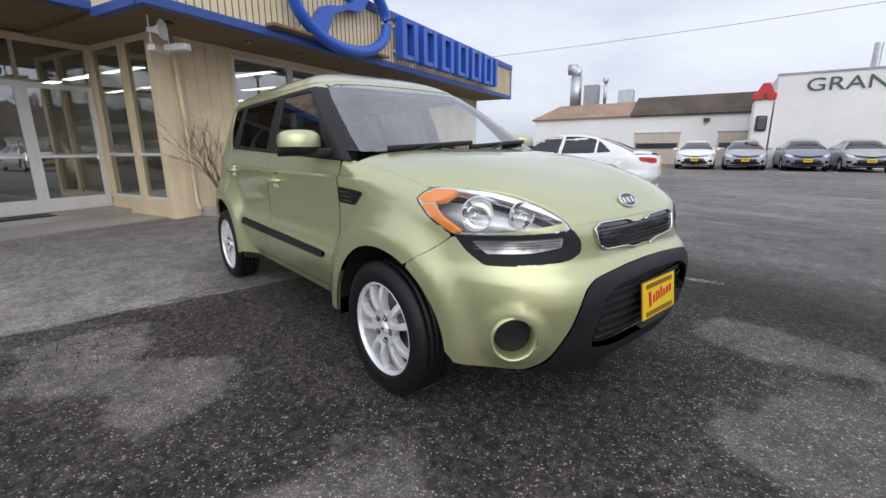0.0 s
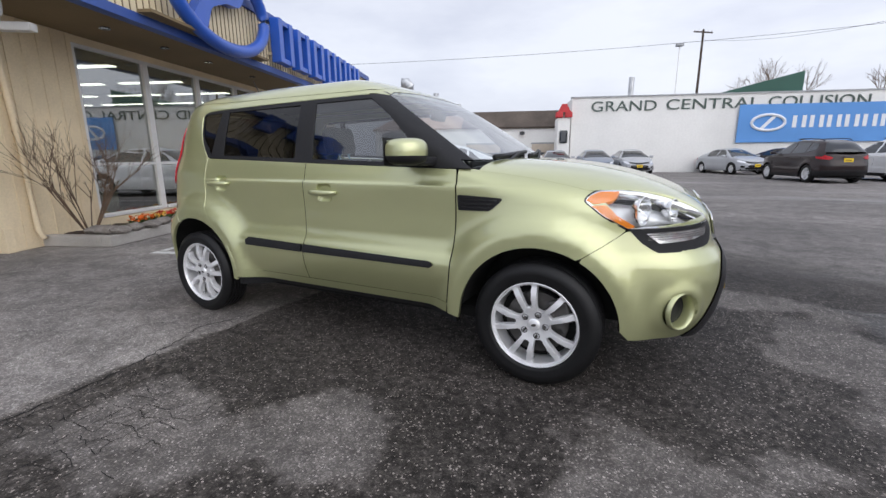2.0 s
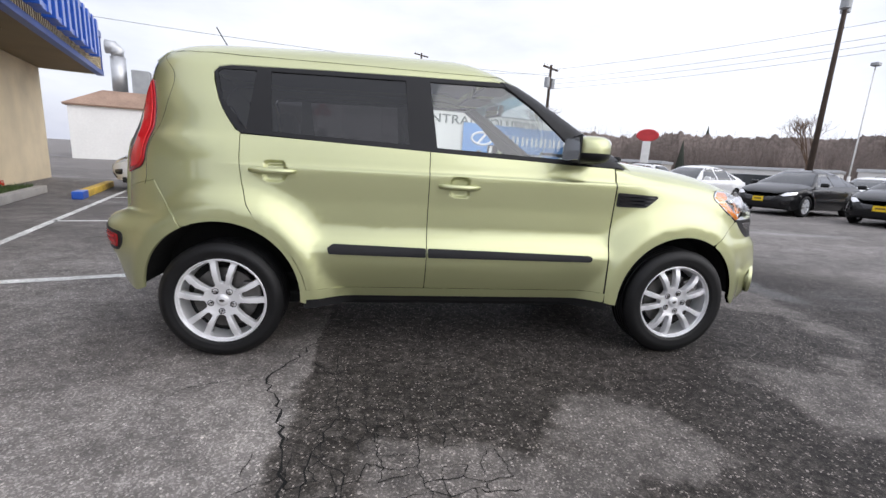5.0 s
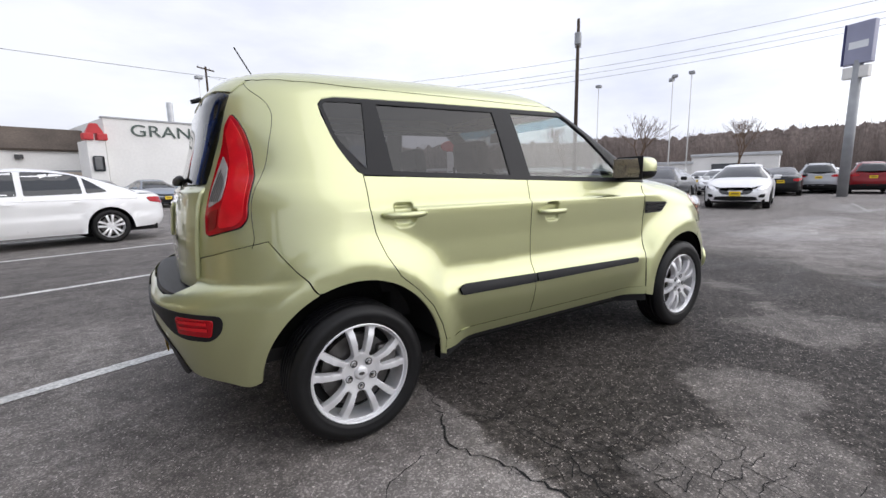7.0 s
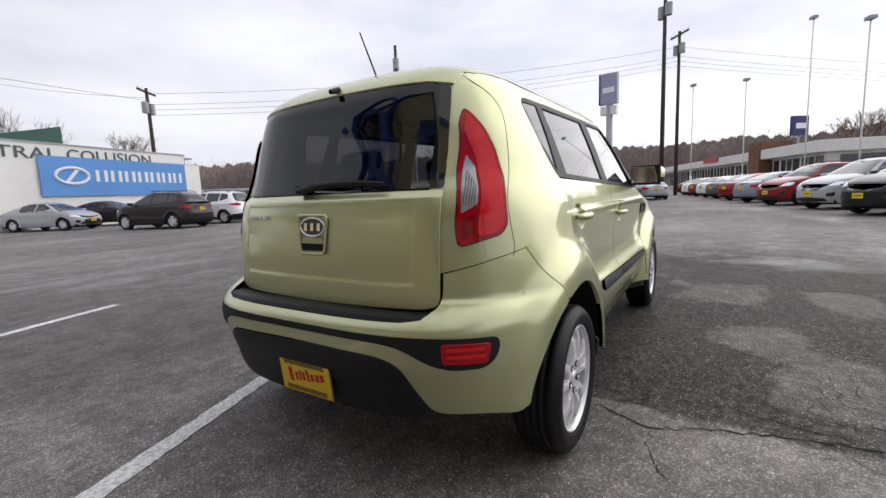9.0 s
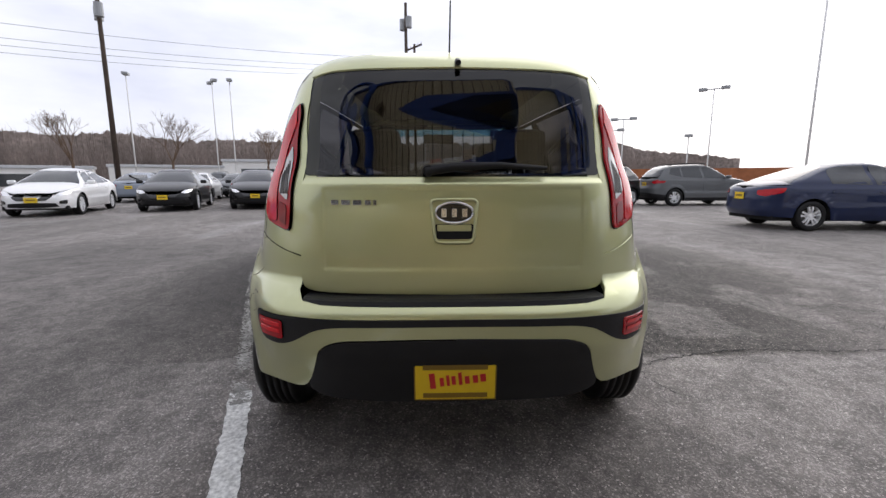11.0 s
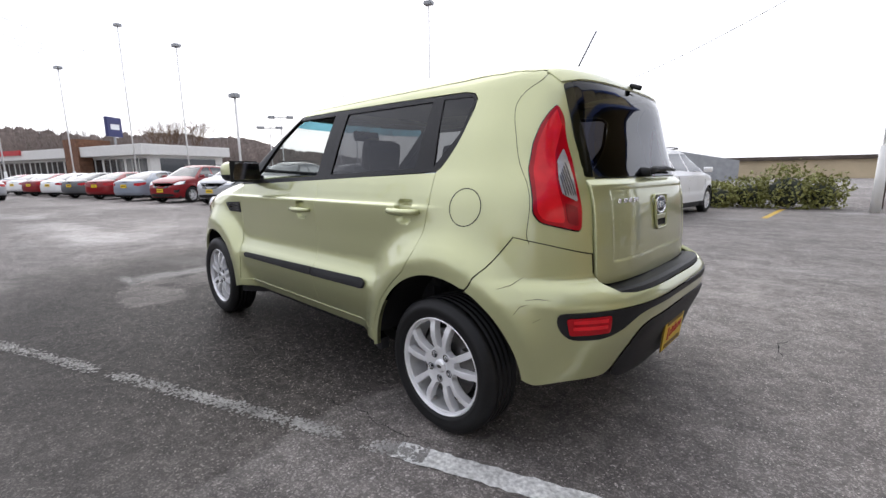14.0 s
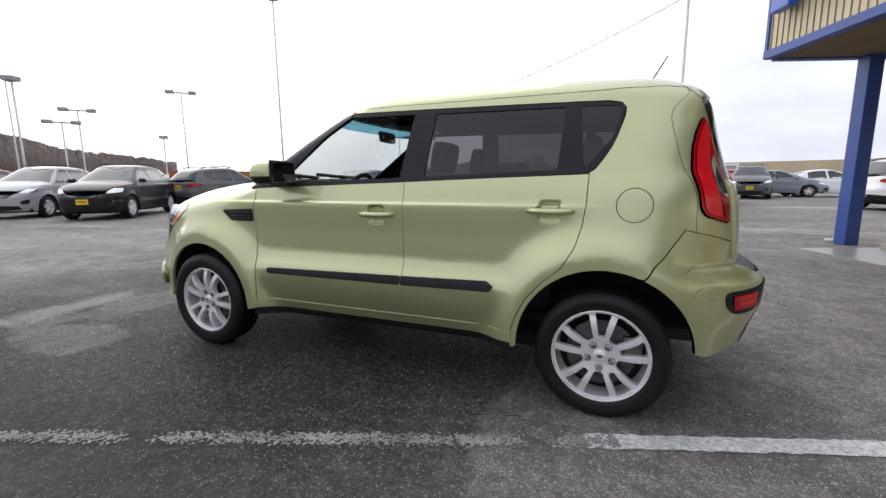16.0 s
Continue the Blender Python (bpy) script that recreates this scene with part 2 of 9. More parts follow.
PATCH_EDGE = -0.82
WET = ((3.25, 0.60, 0.20, 0.55), (3.26, 1.16, 0.26, 0.07), (9.8, 0.9, 2.2, 0.5), (4.05, -2.2, 0.45, 0.85), (-0.4, 6.05, 0.8, 0.28), (11.4, 1.2, 1.6, 0.6))  # standing water: x, y and radii
DRIED = ((0.54, -1.68, 0.44, 0.30), (2.42, 1.10, 0.55, 0.28), (-0.12, -1.98, 0.40, 0.32), (1.97, -1.44, 0.50, 0.48), (2.75, 0.30, 0.36, 0.85), (0.2, -2.9, 0.6, 0.3), (1.9, -2.3, 0.5, 0.3))  # x, y and radii
asphalt = asphalt_material()
paint_line = material("road_paint", (0.66, 0.66, 0.64), 0.75, vary=0.22, scale=3.0, fine=0.35, fine_scale=60, bump=0.5, bump_scale=120)
worn_paint = material("worn_road_paint", (0.34, 0.33, 0.315), 0.85, spec=0.25, vary=0.4, scale=6.0, fine=0.3, fine_scale=70, bump=0.5, bump_scale=120)
yellow_paint = material("yellow_road_paint", (0.55, 0.36, 0.05), 0.7, vary=0.25, scale=5.0, fine=0.2)
blue_paint = material("blue_trim_paint", (0.035, 0.085, 0.33), 0.45, vary=0.10, scale=2.0, fine=0.05)
letter_blue = material("blue_sign_enamel", (0.022, 0.10, 0.50), 0.35, coat=0.3, vary=0.06, scale=1.5)
stucco = material("cream_stucco", (0.76, 0.63, 0.42), 0.85, vary=0.10, scale=1.4, fine=0.05, fine_scale=40, bump=0.35, bump_scale=90)
siding = material("cream_metal_siding", (0.78, 0.67, 0.45), 0.6, vary=0.08, scale=1.0, fine=0.04)
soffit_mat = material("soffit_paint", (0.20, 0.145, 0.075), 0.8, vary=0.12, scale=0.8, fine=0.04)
white_wall = material("white_painted_block", (0.80, 0.79, 0.76), 0.8, vary=0.07, scale=0.35, fine=0.03, fine_scale=8, bump=0.2, bump_scale=20)
white_trim = material("white_aluminium", (0.72, 0.71, 0.68), 0.4, vary=0.05, scale=4.0)
concrete = material("concrete", (0.36, 0.34, 0.31), 0.9, vary=0.18, scale=2.0, fine=0.12, fine_scale=60, bump=0.4, bump_scale=60)
shingle = material("brown_shingle", (0.095, 0.075, 0.06), 0.9, vary=0.25, scale=0.8, fine=0.2, fine_scale=12, bump=0.4, bump_scale=15)
tan_roof = material("tan_shingle", (0.34, 0.23, 0.17), 0.9, vary=0.2, scale=0.8, fine=0.15, fine_scale=12)
green_metal = material("dark_green_metal", (0.015, 0.085, 0.06), 0.5, vary=0.1, scale=0.5)
tan_wall = material("tan_block_wall", (0.56, 0.46, 0.31), 0.85, vary=0.12, scale=0.4, fine=0.05)
grey_metal = material("grey_metal", (0.33, 0.34, 0.35), 0.5, metal=0.4, vary=0.12, scale=2.0)
galvanised = material("galvanised_steel", (0.55, 0.56, 0.57), 0.4, metal=0.8, vary=0.1, scale=3.0)
dark_wood = material("tarred_wood_pole", (0.055, 0.038, 0.028), 0.9, vary=0.3, scale=1.5, fine=0.2, fine_scale=30)
white_pole = material("white_pole_paint", (0.74, 0.74, 0.72), 0.5, vary=0.08, scale=2.0)
black_plastic = material("black_textured_plastic", (0.014, 0.014, 0.0155), 0.5, spec=0.3, vary=0.12, scale=8.0, bump=0.12, bump_scale=400)
gloss_black = material("gloss_black", (0.006, 0.006, 0.007), 0.12, coat=0.6, vary=0.05)
dark_cavity = material("dark_cavity", (0.006, 0.006, 0.006), 0.9, vary=0.1)
rubber = material("tyre_rubber", (0.008, 0.008, 0.0085), 0.50, spec=0.32, vary=0.18, scale=12.0, fine=0.12, fine_scale=90)
alloy = material("silver_alloy", (0.84, 0.84, 0.85), 0.33, metal=0.40, vary=0.06, scale=10.0)
steel = material("brake_steel", (0.13, 0.125, 0.12), 0.45, metal=0.9, vary=0.25, scale=20.0)
chrome = material("chrome", (0.82, 0.82, 0.83), 0.07, metal=1.0, vary=0.03)
reflector = material("lamp_reflector", (0.84, 0.84, 0.84), 0.14, metal=1.0, vary=0.03)
lamp_bucket = material("frosted_lamp_reflector", (0.66, 0.66, 0.67), 0.30, metal=0.5, vary=0.15, scale=25.0, bump=0.3, bump_scale=25)
amber = material("amber_lens", (0.90, 0.27, 0.03), 0.12, coat=1.0, vary=0.08, scale=20.0)
red_lens = material("red_lens", (0.42, 0.004, 0.010), 0.10, coat=0.22, spec=0.3, vary=0.15, scale=14.0)
dark_red_lens = material("dark_red_lens", (0.25, 0.002, 0.006), 0.10, coat=0.22, spec=0.3, vary=0.15, scale=14.0)
bright_red_lens = material("bright_red_lens", (0.72, 0.014, 0.022), 0.10, coat=0.22, spec=0.3, vary=0.10, scale=20.0)
clear_lens_grey = material("clear_lamp_section", (0.50, 0.48, 0.47), 0.12, metal=0.3, coat=1.0, vary=0.2, scale=30.0)
plate_yellow = material("yellow_plate", (0.80, 0.55, 0.012), 0.4, vary=0.05, scale=10.0)
plate_red = material("red_print", (0.55, 0.02, 0.02), 0.5, vary=0.05)
plate_dark = material("dark_print", (0.22, 0.13, 0.012), 0.5, vary=0.05)
fabric = material("dark_seat_fabric", (0.022, 0.021, 0.022), 0.9, vary=0.15, scale=10.0, fine=0.15, fine_scale=200, bump=0.2, bump_scale=300)
trim_grey = material("interior_trim", (0.035, 0.034, 0.034), 0.7, vary=0.12, scale=5.0)
headliner = material("headliner", (0.16, 0.155, 0.15), 0.95, vary=0.05)
car_glass = glass("clear_car_glass", (0.76, 0.82, 0.81), ior=1.95)
screen_glass = glass("windscreen_glass", (0.74, 0.80, 0.80), ior=3.1)
shade_glass = glass("blue_shade_band_glass", (0.20, 0.46, 0.56), ior=1.15)
privacy_glass = glass("dark_privacy_glass", (0.165, 0.162, 0.17), ior=1.56)
lens_glass = glass("clear_lens", (0.94, 0.95, 0.95))
shop_glass = glass("shop_window_glass", (0.50, 0.54, 0.54), ior=2.9)
far_glass = material("tinted_car_glass", (0.012, 0.015, 0.018), 0.05, coat=0.5, vary=0.1, spec=0.5)
car_paint = material("car_paint", (0.5, 0.5, 0.5), 0.32, metal=0.1, coat=0.5, spec=0.2, vary=0.03, scale=2.0, own=True)
leaf_green = material("shrub_leaves", (0.20, 0.205, 0.055), 0.6, vary=0.35, scale=3.0, fine=0.3, fine_scale=20)
grass_green = material("grass", (0.055, 0.095, 0.022), 0.8, vary=0.3, scale=3.0, fine=0.3, fine_scale=60)
orange_petal = material("orange_petals", (0.75, 0.16, 0.015), 0.6, vary=0.3, scale=8.0)
red_petal = material("red_petals", (0.60, 0.04, 0.015), 0.6, vary=0.3, scale=8.0)
yellow_petal = material("yellow_petals", (0.75, 0.42, 0.05), 0.6, vary=0.3, scale=8.0)
twig = material("bare_twigs", (0.13, 0.085, 0.055), 0.9, vary=0.3, scale=4.0)
woods_mat = material("winter_woods", (0.21, 0.172, 0.152), 0.95, vary=0.35, scale=0.06, fine=0.4, fine_scale=0.9)
fir_mat = material("dark_firs", (0.045, 0.052, 0.040), 0.95, vary=0.3, scale=0.1)
# distance haze is put into the hill's blue-grey colour
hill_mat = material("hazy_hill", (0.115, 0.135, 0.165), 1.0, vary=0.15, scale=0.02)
soil = material("bark_mulch", (0.06, 0.042, 0.03), 0.95, vary=0.3, scale=5.0, fine=0.3, fine_scale=50, bump=0.8, bump_scale=60)
stone_mat = material("grey_stone", (0.20, 0.18, 0.16), 0.9, vary=0.3, scale=5.0, fine=0.2, fine_scale=40, bump=0.6, bump_scale=30)
banner_blue = material("blue_banner", (0.115, 0.30, 0.66), 0.7, vary=0.05, scale=0.6)
white_print = material("white_print", (0.78, 0.80, 0.82), 0.7, vary=0.03)
letter_grey = material("dark_green_letters", (0.075, 0.105, 0.09), 0.6, vary=0.15, scale=2.0)
sign_red = material("red_sign", (0.50, 0.03, 0.035), 0.5, vary=0.1, scale=2.0)
sign_blue = material("grey_blue_sign_panel", (0.30, 0.31, 0.42), 0.4, vary=0.1, scale=0.7)
navy = material("navy_sign", (0.025, 0.03, 0.12), 0.4, vary=0.1)
brick_mat = material("brown_brick", (0.17, 0.085, 0.05), 0.9, vary=0.3, scale=3.0, fine=0.25, fine_scale=12)
rust_fence = material("orange_brown_fence", (0.33, 0.12, 0.05), 0.9, vary=0.2, scale=1.0)
door_tan = material("beige_shutter", (0.55, 0.47, 0.38), 0.7, vary=0.08)
window_dark = material("dark_window", (0.03, 0.035, 0.04), 0.1, coat=0.8, vary=0.1)
lamp_tube = glowing("lamp_tube", (1.0, 0.90, 0.72), 8.0)
floor_tile = material("showroom_floor", (0.30, 0.28, 0.25), 0.3, vary=0.1, scale=1.0)
room_wall = material("showroom_wall", (0.60, 0.57, 0.52), 0.8, vary=0.1, scale=1.0)
skin_grey = material("dull_cable", (0.03, 0.03, 0.032), 0.8, vary=0.1)


# ---- building blocks ----
def part(name, bm, mat, parent=None, label="", m=None, smooth=False):
    """Links a bmesh as one mesh object, under a thing or a part."""
    me = bpy.data.meshes.new(name)
    bm.to_mesh(me)
    bm.free()
    me.materials.append(mat)
    if smooth:
        me.shade_smooth()
    ob = new(name, me)
    if parent is not None:
        ob.parent = parent
    if m is not None:
        ob.matrix_basis = m
    if label:
        tagged(ob, label)
    return ob


def holder(name, m, label, category, group="", kind=""):
    ob = new(name)
    ob.empty_display_size = 0.2
    ob.matrix_basis = m
    return tagged(ob, label, category, group, kind)


def block(bm, lo, hi, bevel=0.0, m=None):
    """A box from corner to corner, with bevelled edges."""
    lo, hi = Vector(lo), Vector(hi)
    made = bmesh.ops.create_cube(bm, size=1.0)
    bmesh.ops.scale(bm, vec=hi - lo, verts=made["verts"])
    bmesh.ops.translate(bm, vec=(lo + hi) / 2, verts=made["verts"])
    verts = made["verts"]
    if bevel:
        edges = list({e for v in verts for e in v.link_edges})
        got = bmesh.ops.bevel(bm, geom=edges, offset=bevel, segments=2, affect="EDGES", profile=0.6)
        verts = list({v for f in got["faces"] for v in f.verts} | {v for v in verts if v.is_valid})
    if m is not None:
        bmesh.ops.transform(bm, matrix=m, verts=verts)
    return bm


def boxed(lo, hi, bevel=0.0, m=None):
    return block(bmesh.new(), lo, hi, bevel, m)


def rod(bm, a, b, r, r2=None, segments=10, caps=True):
    a, b = Vector(a), Vector(b)
    turn = (b - a).to_track_quat("Z", "Y").to_matrix().to_4x4()
    bmesh.ops.create_cone(bm, cap_ends=caps, segments=segments, radius1=r, radius2=r if r2 is None else r2, depth=(b - a).length,
                          matrix=Matrix.Translation((a + b) / 2) @ turn)
    return bm


def tube(bm, points, r, segments=8, closed=False):
    """A round tube along points."""
    points = [Vector(p) for p in points]
    rings = []
    for n, p in enumerate(points):
        before = points[n - 1] if n or closed else p
        after = points[(n + 1) % len(points)] if n < len(points) - 1 or closed else p
        way = (after - before).normalized()
        q = way.to_track_quat("Z", "Y")
        rr = r[n] if isinstance(r, (list, tuple)) else r
        rings.append([bm.verts.new(p + q @ Vector((math.cos(a) * rr, math.sin(a) * rr, 0))) for a in (2 * math.pi * k / segments for k in range(segments))])
    for n in range(len(rings) - (0 if closed else 1)):
        one, two = rings[n], rings[(n + 1) % len(rings)]
        for k in range(segments):
            bm.faces.new((one[k], one[(k + 1) % segments], two[(k + 1) % segments], two[k]))
    if not closed:
        bm.faces.new(rings[0][::-1]), bm.faces.new(rings[-1])
    return bm


def revolve(bm, profile, segments=48, axis="y"):
    """A surface of revolution: profile of (radius, along)."""
    rings = []
    for r, h in profile:
        ring = []
        for k in range(segments):
            a = 2 * math.pi * k / segments
            c, s = math.cos(a) * r, math.sin(a) * r
            ring.append(bm.verts.new((c, h, s) if axis == "y" else (c, s, h)))
        rings.append(ring)
    for one, two in zip(rings, rings[1:]):
        for k in range(segments):
            bm.faces.new((one[k], one[(k + 1) % segments], two[(k + 1) % segments], two[k]))
    return bm


def prism(outline, depth, at=0.0):
    """A flat outline of (a, b), pushed along the third axis: made in x and z, thick along y."""
    bm = bmesh.new()
    face = bm.faces.new([bm.verts.new((a, at, b)) for a, b in outline])
    got = bmesh.ops.extrude_face_region(bm, geom=[face])
    bmesh.ops.translate(bm, vec=(0, depth, 0), verts=[v for v in got["geom"] if isinstance(v, bmesh.types.BMVert)])
    bmesh.ops.recalc_face_normals(bm, faces=bm.faces)
    return bm


def structure(name, bm, mat, label, category, m=None):
    return tagged(part(name, bm, mat, m=m), label, category, kind="structure")


def words(name, text, size, mat, m, parent=None, depth=0.01, squeeze=1.0):
    """Lettering in the built-in font, as a mesh."""
    cu = bpy.data.curves.new(name, "FONT")
    cu.body, cu.size, cu.extrude, cu.space_character = text, size, depth, squeeze
    tmp = bpy.data.objects.new(name, cu)
    scene.collection.objects.link(tmp)
    bpy.context.view_layer.update()
    me = bpy.data.meshes.new_from_object(tmp.evaluated_get(bpy.context.evaluated_depsgraph_get()))
    bpy.data.objects.remove(tmp)
    me.materials.clear()
    me.materials.append(mat)
    ob = new(name, me)
    ob.matrix_basis = m
    if parent is not None:
        ob.parent = parent
    return ob


def rounded(outline, r=0.02, steps=4):
    """An outline with its corners rounded."""
    out = []
    count = len(outline)
    for k in range(count):
        a, b, c = (np.array(outline[(k + d) % count], float) for d in (-1, 0, 1))
        la, lc = np.linalg.norm(a - b), np.linalg.norm(c - b)
        cut = min(r, la * 0.45, lc * 0.45)
        s, e = b + (a - b) / la * cut, b + (c - b) / lc * cut
        for t in np.linspace(0, 1, steps):
            out.append(tuple((1 - t) ** 2 * s + 2 * t * (1 - t) * b + t * t * e))
    return out


def softened(points, r=0.03, steps=4):
    """An open run of points with its corners rounded; both ends stay."""
    out = [points[0]]
    for before, at, after in zip(points, points[1:], points[2:]):
        a, b, c = (np.array(q, float) for q in (before, at, after))
        la, lc = max(np.linalg.norm(a - b), 1e-6), max(np.linalg.norm(c - b), 1e-6)
        cut = min(r, la * 0.48, lc * 0.48)
        s, e = b + (a - b) / la * cut, b + (c - b) / lc * cut
        out += [tuple((1 - t) ** 2 * s + 2 * t * (1 - t) * b + t * t * e) for t in np.linspace(0, 1, steps)]
    return out + [points[-1]]


# ---- ground ----
bm = bmesh.new()
# one sheet to the horizon, finer near the car
ticks = [-2500, -900, -300, -120, -60, -30, -15, -8, -4, 0, 4, 8, 15, 30, 60, 120, 300, 900, 2500]
grid = [[bm.verts.new((a, b, 0)) for b in ticks] for a in ticks]
for one, two in zip(grid, grid[1:]):
    for k in range(len(ticks) - 1):
        bm.faces.new((one[k], two[k], two[k + 1], one[k + 1]))
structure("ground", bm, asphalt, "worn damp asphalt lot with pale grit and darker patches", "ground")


def stripe(name, a, b, width, mat, label, rough=0.006, lift=0.004):
    """A painted line with a ragged edge."""
    a, b = Vector((*a, lift)), Vector((*b, lift))
    way = (b - a).normalized()
    off = Vector((-way.y, way.x, 0))
    bm = bmesh.new()
    count = max(2, int((b - a).length / (0.12 if (b - a).length > 6 else 0.035)))
    rows = []
    for n in range(count + 1):
        p = a.lerp(b, n / count)
        w1, w2 = (width / 2 + random.uniform(-rough, rough) for _ in range(2))
        rows.append((bm.verts.new(p + off * w1), bm.verts.new(p - off * w2)))
    for (p, q), (r, s) in zip(rows, rows[1:]):
        bm.faces.new((p, q, s, r))
    ob = part(name, bm, mat, m=lot(0, 0))
    return tagged(ob, label, "road marking", kind="structure")


stripe("stall_line", (-3.55, 1.36), (-0.84, 1.41), 0.105, paint_line, "white painted stall line on asphalt")


def worn_stripe(a, b, width, count, label):
    """What is left of a line: flakes of paint, fewer towards its end."""
    rnd = random.Random(21)
    a, b = Vector((*a, 0.0)), Vector((*b, 0.0))
    way = (b - a).normalized()
    off = Vector((-way.y, way.x, 0))
    bm = bmesh.new()
    for _ in range(count):
        f = rnd.random() ** 1.6
        p = a.lerp(b, f) + off * (rnd.triangular(-0.55, 0.55, 0) * width)
        if noise.noise(p * 4.0) < rnd.uniform(-0.5, 0.25) - 0.1:
            continue
        r, turn, lift = rnd.uniform(0.003, 0.010), rnd.uniform(0, 6.28), rnd.uniform(0.002, 0.006)
        bm.faces.new([bm.verts.new(p + Vector((math.cos(turn + k * 1.257) * r * rnd.uniform(0.5, 1.3), math.sin(turn + k * 1.257) * r * rnd.uniform(0.5, 1.3), lift))) for k in range(5)])
    return tagged(part("stall_line", bm, worn_paint, m=lot(0, 0)), label, "road marking", kind="structure")


worn_stripe((-0.97, 1.405), (2.4, 1.57), 0.10, 4000, "faded stall line almost worn off the asphalt")
stripe("stall_line", (-3.5, 4.48), (0.4, 4.42), 0.10, paint_line, "white painted stall line on asphalt")
stripe("stall_line", (-3.5, 7.60), (0.6, 7.50), 0.10, paint_line, "white painted stall line on asphalt")
stripe("stall_line", (-3.5, 10.7), (0.6, 10.6), 0.10, paint_line, "white painted stall line on asphalt")
stripe("bay_line", (-3.50, 1.46), (-3.50, 10.7), 0.09, paint_line, "thin white line closing the stalls")
stripe("porch_line", (-6.4, -3.9), (-6.15, -2.2), 0.14, paint_line, "white line beside the canopy post")
stripe("entrance_line", (-6.36, -2.6), (-6.46, 0.48), 0.10, paint_line, "white line before the entrance walk")
stripe("hatch_line", (-5.2, -12.6), (-4.2, -9.6), 0.12, yellow_paint, "yellow line near the hedge")
for n in range(7):
    stripe("lot_line", (3.2 + 2.75 * n, -13.2), (5.4 + 2.75 * n, -8.9), 0.10, worn_paint, "worn white line between parked cars")
    stripe("lot_line", (14.2, -3.6 + 2.75 * n), (19.0, -3.6 + 2.75 * n), 0.10, worn_paint, "worn white line between parked cars")


# ---- cracks in the asphalt ----
def crack(points, width, seed):
    rnd = random.Random(seed)
    fine = []
    for (x1, y1), (x2, y2) in zip(points, points[1:]):
        steps = max(2, int(math.hypot(x2 - x1, y2 - y1) / 0.035))
        for k in range(steps):
            f = k / steps
            fine.append((x1 + (x2 - x1) * f + rnd.uniform(-0.016, 0.016), y1 + (y2 - y1) * f + rnd.uniform(-0.016, 0.016)))
    bm = bmesh.new()
    rows = []
    for n, (x, y) in enumerate(fine):
        w = width * rnd.uniform(0.25, 1.0) * min(1.0, 0.3 + 4 * min(n, len(fine) - 1 - n) / len(fine))
        a = rnd.uniform(-0.5, 0.5) + math.atan2(points[-1][1] - points[0][1], points[-1][0] - points[0][0]) + math.pi / 2
        rows.append((bm.verts.new((x + math.cos(a) * w, y + math.sin(a) * w, 0.003)), bm.verts.new((x - math.cos(a) * w, y - math.sin(a) * w, 0.003))))
    for (p, q), (r, s) in zip(rows, rows[1:]):
        bm.faces.new((p, q, s, r))
    tagged(part("crack", bm, dark_cavity), "dark jagged crack in the asphalt", "crack", kind="structure")


crack([(-0.76, -0.5), (-0.90, -0.92), (-1.0, -1.12), (-0.90, -1.32), (-0.84, -1.5), (-0.78, -1.77), (-0.76, -2.1), (-0.80, -2.6), (-0.74, -3.2)], 0.0075, 1)
crack([(-0.70, -0.8), (-0.66, -1.1), (-0.63, -1.42), (-0.70, -1.66), (-0.72, -1.95), (-0.70, -2.4)], 0.0045, 2)
crack([(-1.0, -1.12), (-1.15, -1.12), (-1.28, -1.16), (-1.42, -1.30)], 0.0035, 3)
crack([(-0.90, -0.92), (-0.74, -1.0), (-0.64, -1.2)], 0.004, 4)
crack([(-0.84, -1.5), (-0.72, -1.55), (-0.64, -1.44)], 0.004, 5)
crack([(-0.78, -1.77), (-0.92, -1.86), (-1.05, -2.05)], 0.003, 6)
crack([(-0.63, -1.42), (-0.50, -1.50), (-0.44, -1.68)], 0.0035, 7)
crack([(-0.70, -1.66), (-0.58, -1.78), (-0.55, -2.0), (-0.48, -2.2)], 0.0035, 8)
crack([(-1.35, 0.95), (-1.1, 1.02), (-0.9, 1.0), (-0.5, 1.1)], 0.003, 9)
crack([(-2.3, -1.1), (-2.25, -1.3), (-2.32, -1.5)], 0.006, 10)


